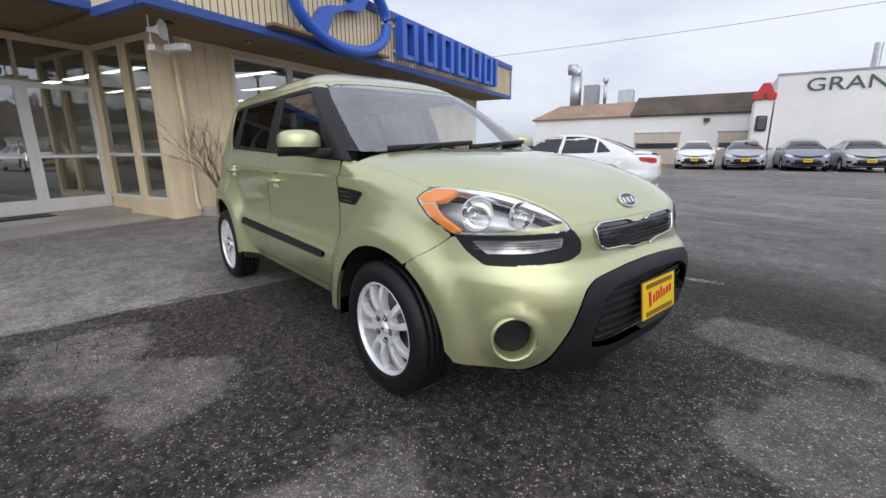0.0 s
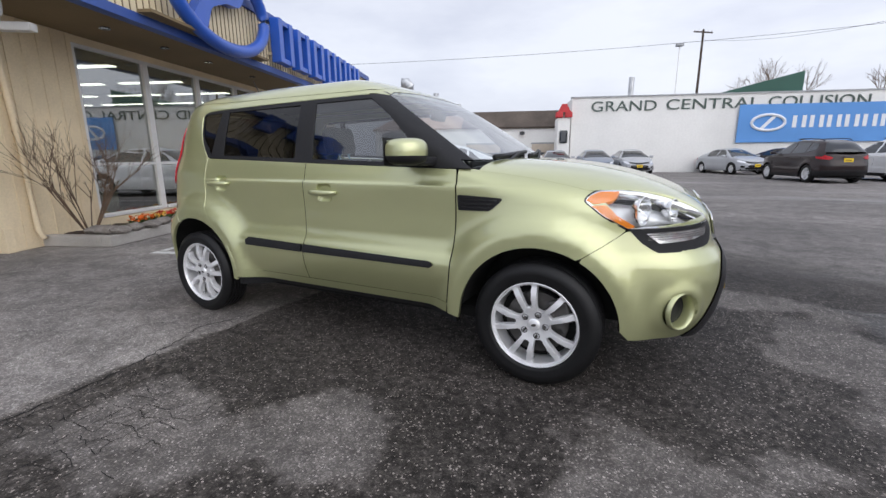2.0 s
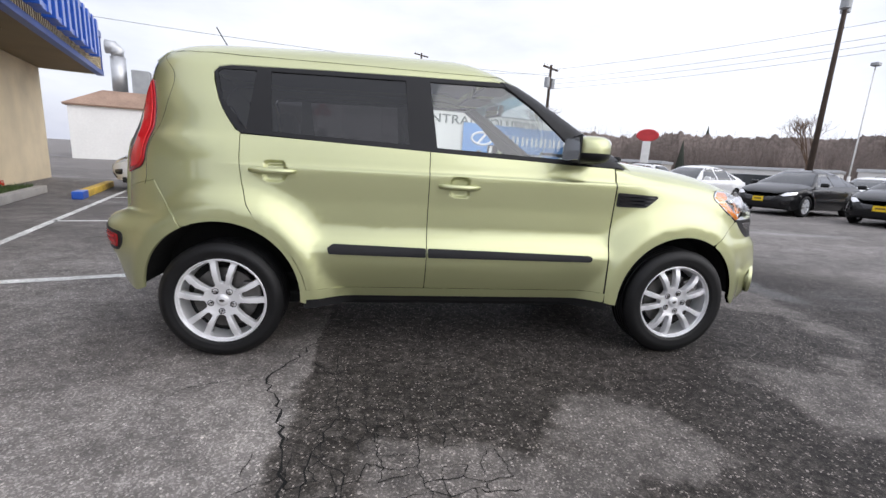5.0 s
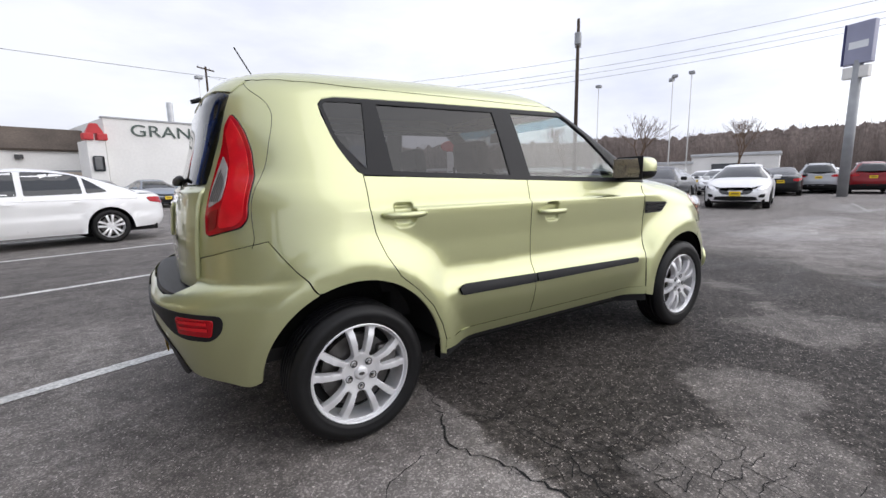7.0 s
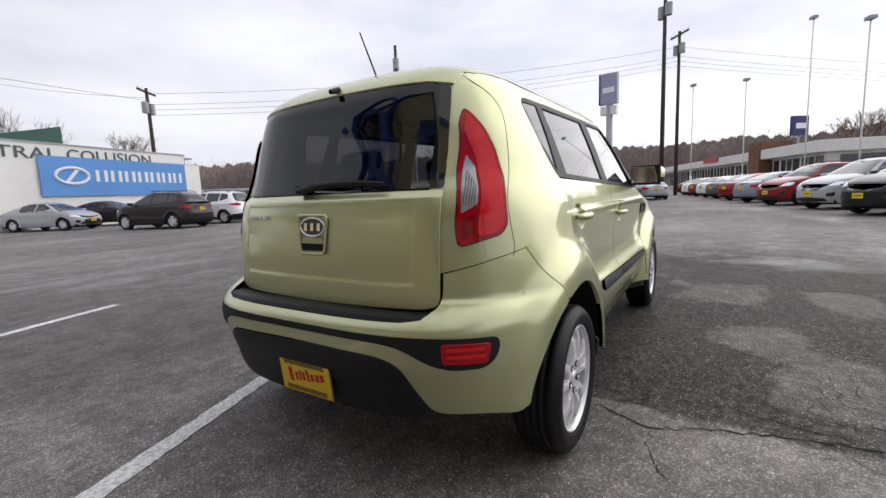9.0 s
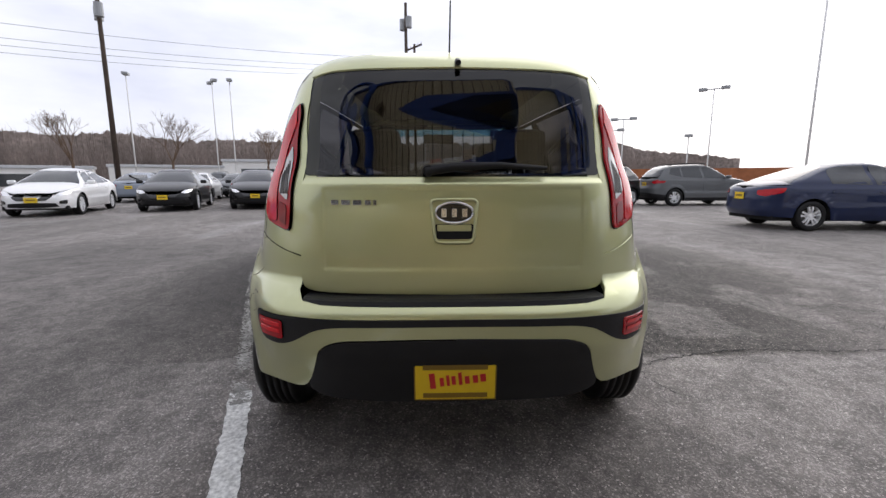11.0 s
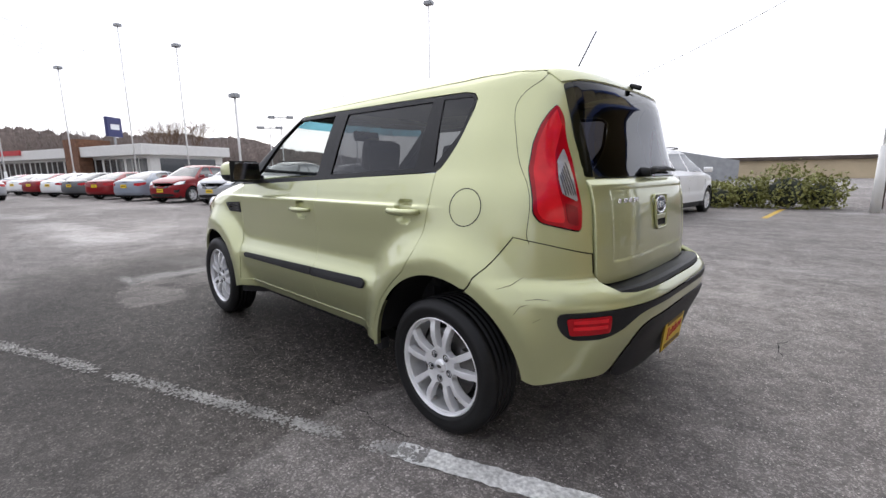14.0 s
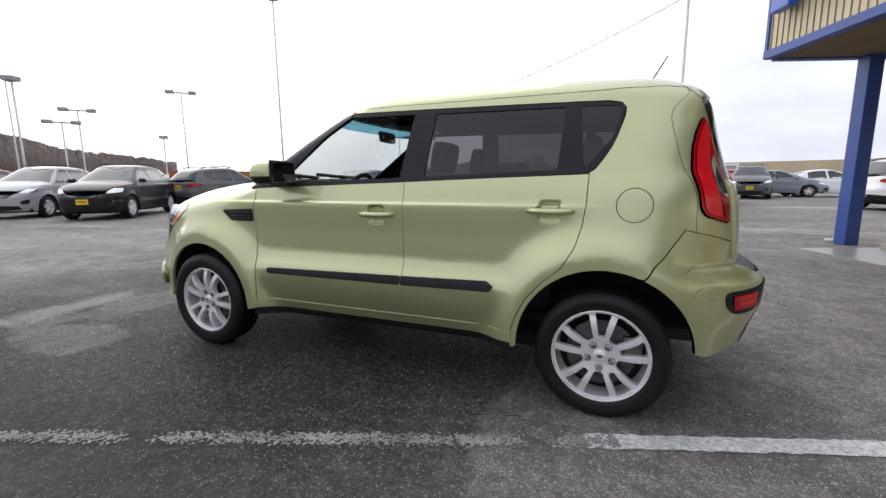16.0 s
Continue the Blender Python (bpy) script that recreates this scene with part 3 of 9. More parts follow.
def crack_web(x0, x1, y0, y1, size, seed):
    """Broken asphalt: a net of fine cracks between jittered cells, as one mesh."""
    rnd = random.Random(seed)
    nx, ny = int((x1 - x0) / size), int((y1 - y0) / size)
    knots = [[(x0 + (i + rnd.uniform(-0.38, 0.38)) * size, y0 + (j + rnd.uniform(-0.38, 0.38)) * size) for j in range(ny + 1)] for i in range(nx + 1)]
    bm = bmesh.new()
    for i in range(nx + 1):
        for j in range(ny + 1):
            for di, dj in ((1, 0), (0, 1)):
                if i + di > nx or j + dj > ny or rnd.random() < 0.42:
                    continue
                (ax, ay), (bx, by) = knots[i][j], knots[i + di][j + dj]
                away = math.hypot((ax - (x0 + x1) / 2) / (x1 - x0), (ay - (y0 + y1) / 2) / (y1 - y0))
                if away > rnd.uniform(0.32, 0.56):
                    continue
                way = Vector((bx - ax, by - ay, 0)).normalized()
                off = Vector((-way.y, way.x, 0))
                rows = []
                for k in range(5):
                    f = k / 4
                    w = rnd.uniform(0.0006, 0.0024)
                    p = Vector((ax + (bx - ax) * f, ay + (by - ay) * f, 0.003)) + off * rnd.uniform(-0.007, 0.007) * (0 < k < 4)
                    rows.append((bm.verts.new(p + off * w), bm.verts.new(p - off * w)))
                for (a, b), (c, d) in zip(rows, rows[1:]):
                    bm.faces.new((a, b, d, c))
    tagged(part("crack", bm, dark_cavity), "web of fine cracks in broken asphalt", "crack", kind="structure")


crack_web(-0.90, 0.10, -2.5, -0.95, 0.075, 31)
crack_web(-0.75, 0.9, -4.2, -2.2, 0.12, 32)


# ---- the showroom ----
FRONT = 20.5  # its front stands a little askew of the stall lines


def bld(u, v, z=0.0, turn=0.0):
    return pose(0, 0, 0, 0, 0, FRONT) @ pose(u, v, z, 0, 0, turn)


B0 = bld(0, 0)
WALL_U, FASCIA_U, CANOPY_U, SOFFIT = -5.28, -3.9, -5.1, 2.88

# front wall: column, panels below and above the glass, end column
bm = bmesh.new()
block(bm, (WALL_U - 0.28, 1.42, 0.0), (WALL_U, 2.68, SOFFIT + 0.02), 0.01)
wall = structure("wall_showroom_front", bm, stucco, "cream stucco column of the showroom front", "wall", B0)
part("sill_wall", boxed((WALL_U - 0.2, 2.68, 0.0), (WALL_U - 0.02, 9.4, 0.24), 0.008), stucco, wall)
part("head_wall", boxed((WALL_U - 0.2, 2.68, 2.78), (WALL_U - 0.02, 9.4, SOFFIT + 0.02)), stucco, wall)
part("column", boxed((WALL_U - 0.2, 8.06, 0.24), (WALL_U - 0.012, 8.24, 2.78), 0.008), stucco, wall)
part("end_wall", boxed((WALL_U - 0.2, 9.4, 0.0), (WALL_U, 13.0, SOFFIT + 0.02), 0.01), stucco, wall)
bm = bmesh.new()
for k in range(6):
    bm2 = rod(bm, (WALL_U + 0.006, 1.55 + k * 0.21, 0.02), (WALL_U + 0.006, 1.55 + k * 0.21, SOFFIT), 0.006, segments=6)
part("groove_rib", bm, stucco, wall)
rainpipe = bmesh.new()
tube(rainpipe, [(WALL_U + 0.05, 1.60, SOFFIT - 0.02), (WALL_U + 0.05, 1.66, 1.5), (WALL_U + 0.05, 1.68, 0.25), (WALL_U + 0.12, 1.68, 0.12)], 0.035)
tagged(part("downpipe", rainpipe, stucco, m=B0, smooth=True), "cream painted rain pipe on the stucco column", "pipe")


def shop_window(n, v0, v1, z0=0.25, z1=2.78, transom=1.04):
    """A tall pane pair in white frames."""
    win = tagged(part("window_%d" % n, boxed((WALL_U - 0.12, v0, z0), (WALL_U - 0.03, v0 + 0.07, z1), 0.004), white_trim, m=B0),
                 "tall shop window in a white aluminium frame", "window", kind="structure")
    part("frame", boxed((WALL_U - 0.12, v1 - 0.05, z0), (WALL_U - 0.03, v1, z1), 0.004), white_trim, win)
    part("window_sill", boxed((WALL_U - 0.14, v0 + 0.07, z0 - 0.002), (WALL_U - 0.005, v1 - 0.05, z0 + 0.05), 0.004), white_trim, win)
    part("frame", boxed((WALL_U - 0.12, v0 + 0.07, z1 - 0.05), (WALL_U - 0.03, v1 - 0.05, z1), 0.004), white_trim, win)
    part("transom", boxed((WALL_U - 0.11, v0 + 0.07, transom), (WALL_U - 0.035, v1 - 0.05, transom + 0.045), 0.004), white_trim, win)
    for a, b in ((z0 + 0.05, transom), (transom + 0.045, z1 - 0.05)):
        p = part("pane", boxed((WALL_U - 0.082, v0 + 0.07, a), (WALL_U - 0.074, v1 - 0.05, b)), shop_glass, win)
        p.visible_shadow = False


for n, (a, b) in enumerate(((2.68, 4.04), (4.04, 5.40), (5.40, 6.75), (6.75, 8.06), (8.24, 9.40))):
    shop_window(n + 1, a, b)

# entrance bay: return wall with glass, and the doors set back
RETURN_V, DOOR_U = 1.30, -7.22
ret = structure("wall_entrance_return", boxed((DOOR_U, RETURN_V, 0.0), (WALL_U + 0.02, RETURN_V + 0.12, 0.30), 0.008), stucco, "low cream plinth wall beside the entrance", "wall", B0)
for k, u in enumerate((WALL_U - 0.06, -6.16, DOOR_U)):
    part("post", boxed((u - 0.07, RETURN_V - 0.01, 0.30), (u + 0.07, RETURN_V + 0.12, SOFFIT), 0.006), stucco, ret)
for a, b in ((-6.16, WALL_U - 0.06), (DOOR_U, -6.16)):
    p = part("pane", boxed((a + 0.07, RETURN_V + 0.05, 0.34), (b - 0.07, RETURN_V + 0.058, 2.80)), shop_glass, ret)
    p.visible_shadow = False
    part("rail", boxed((a + 0.07, RETURN_V + 0.02, 1.03), (b - 0.07, RETURN_V + 0.09, 1.075)), white_trim, ret)
    part("rail", boxed((a + 0.07, RETURN_V + 0.02, 0.30), (b - 0.07, RETURN_V + 0.09, 0.34)), white_trim, ret)
    part("head_panel", boxed((a + 0.07, RETURN_V + 0.02, 2.80), (b - 0.07, RETURN_V + 0.10, SOFFIT)), stucco, ret)
doors = structure("wall_entrance", boxed((DOOR_U - 0.15, -3.6, 2.80), (DOOR_U, RETURN_V, SOFFIT + 0.02)), stucco, "cream wall over the glazed entrance", "wall", B0)
v = RETURN_V
n = 0
while v > -3.0:
    wide = (0.98, 0.98, 0.62, 0.75)[n % 4]
    if n % 4 in (0, 1):
        d = tagged(part("door_%d" % (n + 1), boxed((DOOR_U - 0.10, v - wide, 0.11), (DOOR_U - 0.04, v - wide + 0.08, 2.20), 0.004), white_trim, m=B0),
                   "glazed white aluminium entrance door, closed", "door", kind="structure")
        for lo, hi in (((DOOR_U - 0.10, v - 0.08, 0.11), (DOOR_U - 0.04, v, 2.20)), ((DOOR_U - 0.10, v - wide + 0.08, 0.11), (DOOR_U - 0.04, v - 0.08, 0.33)),
                       ((DOOR_U - 0.10, v - wide + 0.08, 2.11), (DOOR_U - 0.04, v - 0.08, 2.20)), ((DOOR_U - 0.10, v - wide + 0.08, 1.0), (DOOR_U - 0.04, v - 0.08, 1.05))):
            part("stile", boxed(lo, hi, 0.003), white_trim, d)
        p = part("pane", boxed((DOOR_U - 0.075, v - wide + 0.08, 0.33), (DOOR_U - 0.068, v - 0.08, 2.11)), shop_glass, d)
        part("handle", tube(bmesh.new(), [(DOOR_U - 0.03, v - 0.13, 0.95), (DOOR_U + 0.02, v - 0.13, 0.97), (DOOR_U + 0.02, v - 0.13, 1.25), (DOOR_U - 0.03, v - 0.13, 1.27)], 0.012), chrome, d)
        part("overlight", boxed((DOOR_U - 0.08, v - wide + 0.03, 2.24), (DOOR_U - 0.07, v - 0.03, 2.80)), shop_glass, d)
    else:
        w = tagged(part("window_%d" % (n + 10), boxed((DOOR_U - 0.12, v - wide, 0.11), (DOOR_U + 0.01, v - wide + 0.11, 2.80), 0.005), stucco, m=B0),
                   "narrow glazed panel between cream posts by the entrance", "window", kind="structure")
        p = part("pane", boxed((DOOR_U - 0.075, v - wide + 0.11, 0.2), (DOOR_U - 0.068, v, 2.80)), shop_glass, w)
        part("rail", boxed((DOOR_U - 0.10, v - wide + 0.11, 1.0), (DOOR_U - 0.04, v, 1.05)), white_trim, w)
        part("rail", boxed((DOOR_U - 0.10, v - wide + 0.11, 0.11), (DOOR_U - 0.04, v, 0.2)), white_trim, w)
    p.visible_shadow = False
    v -= wide
    n += 1
structure("entrance_walk", boxed((DOOR_U, -3.5, 0.0), (-6.62, RETURN_V, 0.10), 0.012), concrete, "pale concrete walk before the entrance doors", "pavement", B0)
for a, b in ((-0.55, 0.25), (-2.1, -0.95)):
    tagged(part("door_mat", boxed((-7.12, a, 0.10), (-6.70, b, 0.118), 0.006), rubber, m=B0), "black rubber entrance mat on the concrete walk", "mat")

# room behind the glass
room = structure("floor_showroom", boxed((-14.5, -3.6, -0.05), (WALL_U - 0.2, 13.0, 0.02)), floor_tile, "grey tiled showroom floor", "floor", B0)
structure("wall_showroom_back", boxed((-14.7, -3.6, 0.0), (-14.5, 13.0, 3.0)), room_wall, "plain wall at the back of the showroom", "wall", B0)
structure("wall_showroom_end", boxed((-14.5, 13.0, 0.0), (WALL_U, 13.2, 3.0)), stucco, "cream end wall of the showroom", "wall", B0)
structure("wall_showroom_far", boxed((-14.5, -3.8, 0.0), (DOOR_U, -3.6, 3.0)), stucco, "cream end wall of the showroom", "wall", B0)
bm = bmesh.new()
block(bm, (-14.5, -3.6, 2.86), (DOOR_U - 0.10, RETURN_V + 0.1, 2.98))
block(bm, (-14.5, RETURN_V + 0.1, 2.86), (WALL_U - 0.2, 13.0, 2.98))
structure("ceiling_showroom", bm, room_wall, "plain showroom ceiling", "ceiling", B0)
for i in range(4):
    for j in range(5):
        f = tagged(part("ceiling_light", boxed((-0.75, -0.12, -0.06), (0.75, 0.12, 0.0), 0.01), white_trim, m=bld(-6.9 - 1.9 * i, 2.6 + 1.75 * j, 2.86)),
                   "fluorescent batten lamp on the showroom ceiling", "lamp", "showroom ceiling lamps")
        part("diffuser", boxed((-0.72, -0.09, -0.075), (0.72, 0.09, -0.062), 0.004), lamp_tube, f)
for k, (u, v, t) in enumerate(((-7.6, 3.6, 15), (-7.7, 6.9, 170))):
    d = tagged(part("reception_desk", boxed((-0.4, -0.8, 0.02), (0.4, 0.8, 0.95), 0.02), trim_grey, m=bld(u, v, 0, t)), "dark sales desk inside the showroom", "desk")
    part("desk_top", boxed((-0.45, -0.86, 0.95), (0.45, 0.86, 0.99), 0.01), room_wall, d)

# roof, soffits, fascias
structure("roof", boxed((-14.7, -3.8, 2.99), (CANOPY_U - 0.25, 13.2, 3.10)), grey_metal, "flat showroom roof", "roof", B0)
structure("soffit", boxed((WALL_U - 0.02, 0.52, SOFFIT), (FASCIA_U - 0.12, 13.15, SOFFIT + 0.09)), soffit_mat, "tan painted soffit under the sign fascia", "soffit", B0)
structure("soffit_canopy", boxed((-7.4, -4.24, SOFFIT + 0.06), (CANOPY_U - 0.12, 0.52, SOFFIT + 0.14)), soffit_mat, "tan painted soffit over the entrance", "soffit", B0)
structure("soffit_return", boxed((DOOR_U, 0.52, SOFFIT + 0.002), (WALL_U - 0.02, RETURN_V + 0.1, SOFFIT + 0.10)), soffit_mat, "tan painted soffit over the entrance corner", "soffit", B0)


def fascia(name, u0, v0, v1, top, bottom, ends):
    """A sided fascia between blue trims, with its boards as ribs."""
    f = structure(name, boxed((u0 - 0.12, v0, bottom + 0.12), (u0 - 0.02, v1, top - 0.16)), siding, "cream ribbed fascia between bright blue trims", "fascia", B0)
    part("lower_trim", boxed((u0 - 0.14, v0, bottom), (u0 + 0.02, v1, bottom + 0.12), 0.006), blue_paint, f)
    part("upper_trim", boxed((u0 - 0.14, v0, top - 0.16), (u0 + 0.03, v1, top), 0.006), blue_paint, f)
    for e, s in ends:
        part("end_trim", boxed((u0 - 0.13, e - 0.06 * (s > 0), bottom + 0.12), (u0 + 0.01, e + 0.06 * (s < 0), top - 0.16), 0.004), blue_paint, f)
    bm = bmesh.new()
    v = v0 + 0.1
    while v < v1 - 0.08:
        block(bm, (u0 - 0.02, v, bottom + 0.12), (u0 - 0.010, v + 0.012, top - 0.16))
        v += 0.115
    part("board_joint", bm, soffit_mat, f)
    return f


main = fascia("fascia_main", FASCIA_U, 0.52, 13.2, 4.02, SOFFIT - 0.02, ((0.52, -1), (13.2, 1)))
part("end_board", boxed((-9.0, 13.08, SOFFIT), (FASCIA_U - 0.14, 13.2, 4.0)), siding, main)
part("end_board", boxed((CANOPY_U, 0.52, SOFFIT + 0.08), (FASCIA_U - 0.14, 0.60, 3.86)), siding, main)
part("end_trim", boxed((CANOPY_U, 0.50, SOFFIT - 0.02), (FASCIA_U - 0.14, 0.62, SOFFIT + 0.09)), blue_paint, main)
porch = fascia("fascia_canopy", CANOPY_U, -4.24, 0.52, 4.05, SOFFIT + 0.06, ((-4.24, -1),))
part("end_board", boxed((-7.4, -4.24, SOFFIT + 0.16), (CANOPY_U - 0.14, -4.14, 3.9)), siding, porch)
part("end_trim", boxed((-7.4, -4.27, SOFFIT + 0.04), (CANOPY_U - 0.14, -4.12, SOFFIT + 0.16)), blue_paint, porch)
for v in (1.2, 2.5, 3.6, 4.7, 6.2, 8.0):
    bm = bmesh.new()
    bmesh.ops.create_cone(bm, cap_ends=True, segments=20, radius1=0.07, radius2=0.055, depth=0.02, matrix=Matrix.Translation((-4.55, v, SOFFIT - 0.008)))
    tagged(part("recessed_lamp", bm, gloss_black, m=B0), "small dark recessed lamp in the soffit, unlit", "lamp", "soffit lamps")

# sign: a broad blue oval ring with a slanted band, then seven plain open frames, all standing off the fascia
oval = []
for k in range(48):
    a = 2 * math.pi * k / 48
    oval.append((FASCIA_U + 0.20, 3.98 + 1.27 * math.cos(a), 3.62 + 0.70 * math.sin(a)))
bm = tube(bmesh.new(), oval, 0.105, 10, closed=True)
logo = tagged(part("sign_emblem", bm, letter_blue, m=B0, smooth=True), "large blue oval ring emblem standing off the fascia", "sign")
outline = [(-0.86, -0.50), (-0.50, -0.60), (-0.30, -0.16), (0.12, 0.02), (0.52, 0.05), (0.86, 0.50), (0.50, 0.60), (0.28, 0.18), (-0.10, 0.02), (-0.50, -0.06)]
part("slanted_band", prism(rounded(outline, 0.10, 4), 0.16), letter_blue, logo, m=Matrix.Translation((FASCIA_U + 0.10, 3.98, 3.62)) @ pose(0, 0, 0, 0, 0, 90) @ Matrix.Translation((0, -0.08, 0)))
for k in (-0.9, 0.9):
    part("bracket", boxed((FASCIA_U - 0.02, 3.98 + k - 0.05, 3.05), (FASCIA_U + 0.2, 3.98 + k + 0.05, 3.12)), siding, logo)
for k in range(7):
    v = 5.72 + 0.885 * k
    s = tagged(part("sign_block", boxed((FASCIA_U + 0.08, v, 3.06), (FASCIA_U + 0.28, v + 0.17, 3.90), 0.008), letter_blue, m=B0),
               "plain bright blue open frame of the wall sign", "sign", "blue sign frames")
    if k < 6:
        part("bar", boxed((FASCIA_U + 0.08, v + 0.47, 3.06), (FASCIA_U + 0.28, v + 0.64, 3.90), 0.008), letter_blue, s)
        for z in (3.06, 3.80):
            part("crossbar", boxed((FASCIA_U + 0.10, v + 0.17, z), (FASCIA_U + 0.26, v + 0.47, z + 0.10), 0.006), letter_blue, s)
    part("bracket", boxed((FASCIA_U - 0.015, v + 0.02, 3.2), (FASCIA_U + 0.08, v + 0.15, 3.25)), siding, s)
    part("bracket", boxed((FASCIA_U - 0.015, v + 0.02, 3.7), (FASCIA_U + 0.08, v + 0.15, 3.75)), siding, s)
ledge = part("sign_ledge", boxed((FASCIA_U + 0.02, 2.3, 2.98), (FASCIA_U + 0.22, 5.3, 3.02)), soffit_mat, logo)
for k in range(5):
    s = tagged(part("canopy_sign_block", boxed((CANOPY_U + 0.06, -3.9 + 0.62 * k, 3.50), (CANOPY_U + 0.2, -3.55 + 0.62 * k, 4.0), 0.02), letter_blue, m=B0),
               "blue sign block on the canopy fascia", "sign", "canopy sign blocks")
    part("bracket", boxed((CANOPY_U - 0.015, -3.8 + 0.62 * k, 3.6), (CANOPY_U + 0.06, -3.65 + 0.62 * k, 3.8)), siding, s)

# canopy post and its downpipe
post = tagged(part("canopy_post", boxed((-6.72, -4.18, 0.0), (-6.50, -3.96, SOFFIT + 0.075), 0.012), blue_paint, m=B0), "square blue steel post holding the canopy", "post")
tagged(part("downpipe", tube(bmesh.new(), [(-6.60, -4.215, SOFFIT + 0.02), (-6.60, -4.215, 0.10), (-6.56, -4.26, 0.04), (-6.50, -4.34, 0.035)], 0.03), white_trim, m=B0, smooth=True), "white rain pipe strapped to the blue post", "pipe")

# speaker and floodlights at the entrance corner
horn = bmesh.new()
revolve(horn, [(0.0, -0.02), (0.03, -0.02), (0.035, 0.05), (0.06, 0.12), (0.125, 0.17), (0.13, 0.18), (0.12, 0.178), (0.05, 0.11), (0.0, 0.10)], 28)
sp = tagged(part("horn_speaker", horn, white_trim, m=bld(-4.45, 0.86, 2.70, -55), smooth=True), "round pale horn loudspeaker under the soffit", "loudspeaker")
part("bracket", rod(bmesh.new(), (0, 0, 0.02), (0, 0, 0.18), 0.012), white_trim, sp)
for k, t in ((0, 30), (1, -75)):
    f = tagged(part("flood_light", boxed((-0.06, -0.02, -0.06), (0.06, 0.34, 0.03), 0.02), white_trim, m=bld(-4.7 + 0.12 * k, 1.0 + 0.16 * k, 2.55, t)), "white box floodlight at the entrance corner", "lamp")
    part("arm", rod(bmesh.new(), (0, 0.02, 0.03), (0, 0.0, 0.33), 0.014), white_trim, f)

# planting bed before the windows
kerb = structure("kerb_bed", boxed((-4.42, 1.75, 0.0), (-4.28, 8.6, 0.15), 0.02), concrete, "worn concrete kerb of the planting bed", "kerb", B0)
part("kerb_end", boxed((WALL_U, 1.75, 0.0), (-4.42, 1.89, 0.15), 0.02), concrete, kerb)
bm = bmesh.new()
nu, nv = 10, 60
rows = [[bm.verts.new((WALL_U + (0.86 * i / nu), 1.9 + 6.7 * j / nv, 0.12 + 0.03 * noise.noise((i * 0.7, j * 0.6, 0)))) for j in range(nv + 1)] for i in range(nu + 1)]
for one, two in zip(rows, rows[1:]):
    for k in range(nv):
        bm.faces.new((one[k], two[k], two[k + 1], one[k + 1]))
structure("bed_soil", bm, soil, "dark mulch of the planting bed", "soil", B0)


def leaf_cluster(bm, at, radius, count, size, rnd, flat=0.6):
    for _ in range(count):
        a, h, r = rnd.uniform(0, 6.28), rnd.uniform(0, 1), radius * rnd.uniform(0.2, 1) ** 0.5
        p = Vector(at) + Vector((math.cos(a) * r, math.sin(a) * r, h * radius * flat))
        q = Euler((rnd.uniform(-1, 1), rnd.uniform(-1, 1), rnd.uniform(0, 6.3))).to_matrix()
        s = size * rnd.uniform(0.6, 1.3)
        vs = [bm.verts.new(p + q @ Vector(c)) for c in ((-s, 0, 0), (0, -s * 0.5, s * 0.15), (s, 0, 0), (0, s * 0.5, s * 0.15))]
        bm.faces.new(vs)


rnd = random.Random(5)
bm = bmesh.new()
for _ in range(2600):
    x, y = rnd.uniform(-4.75, -4.44), rnd.uniform(1.95, 8.5)
    a = rnd.uniform(0, 6.28)
    w, h = 0.006, rnd.uniform(0.04, 0.10)
    vs = [bm.verts.new((x + math.cos(a) * w, y + math.sin(a) * w, 0.12)), bm.verts.new((x - math.cos(a) * w, y - math.sin(a) * w, 0.12)),
          bm.verts.new((x + rnd.uniform(-0.03, 0.03), y + rnd.uniform(-0.03, 0.03), 0.12 + h))]
    bm.faces.new(vs)
tagged(part("grass_strip", bm, grass_green, m=B0), "strip of short green grass in the planting bed", "grass", kind="stuff")
for k in range(26):
    v = 2.95 + k * 0.205 + rnd.uniform(-0.06, 0.06)
    u = -4.92 + rnd.uniform(-0.12, 0.08)
    f = tagged(part("flower_clump", (lambda b: (leaf_cluster(b, (0, 0, 0.02), 0.10, 34, 0.035, rnd), b)[1])(bmesh.new()), grass_green, m=bld(u, v, 0.12)),
               "low clump of orange and red flowers in the bed", "flowers", "bed flowers")
    b = bmesh.new()
    leaf_cluster(b, (0, 0, 0.06), 0.11, 46, 0.032, rnd, 0.7)
    part("petals", b, rnd.choice((orange_petal, orange_petal, red_petal, yellow_petal)), f)


def bare_shrub(m, height, spread, seed, stems=9):
    rnd = random.Random(seed)
    bm = bmesh.new()

    def grow(p, way, length, r, level):
        q = p + way * length
        rod(bm, p, q, r, r * 0.6, 5, False)
        if level:
            for _ in range(3):
                w = (way + Vector((rnd.uniform(-0.7, 0.7), rnd.uniform(-0.7, 0.7), rnd.uniform(-0.15, 0.5)))).normalized()
                grow(p.lerp(q, rnd.uniform(0.5, 1.0)), w, length * rnd.uniform(0.55, 0.8), r * 0.6, level - 1)

    for _ in range(stems):
        a = rnd.uniform(0, 6.28)
        way = Vector((math.cos(a) * spread, math.sin(a) * spread, 1)).normalized()
        grow(Vector((math.cos(a) * 0.04, math.sin(a) * 0.04, 0)), way, height * rnd.uniform(0.35, 0.5), 0.009, 3)
    return tagged(part("bare_shrub", bm, twig, m=m), "leafless brown shrub against the stucco column", "shrub")


bare_shrub(bld(-4.95, 2.15, 0.10), 1.75, 0.50, 3, 13)
bare_shrub(bld(-4.8, 6.1, 0.12), 0.45, 0.8, 8, 7)
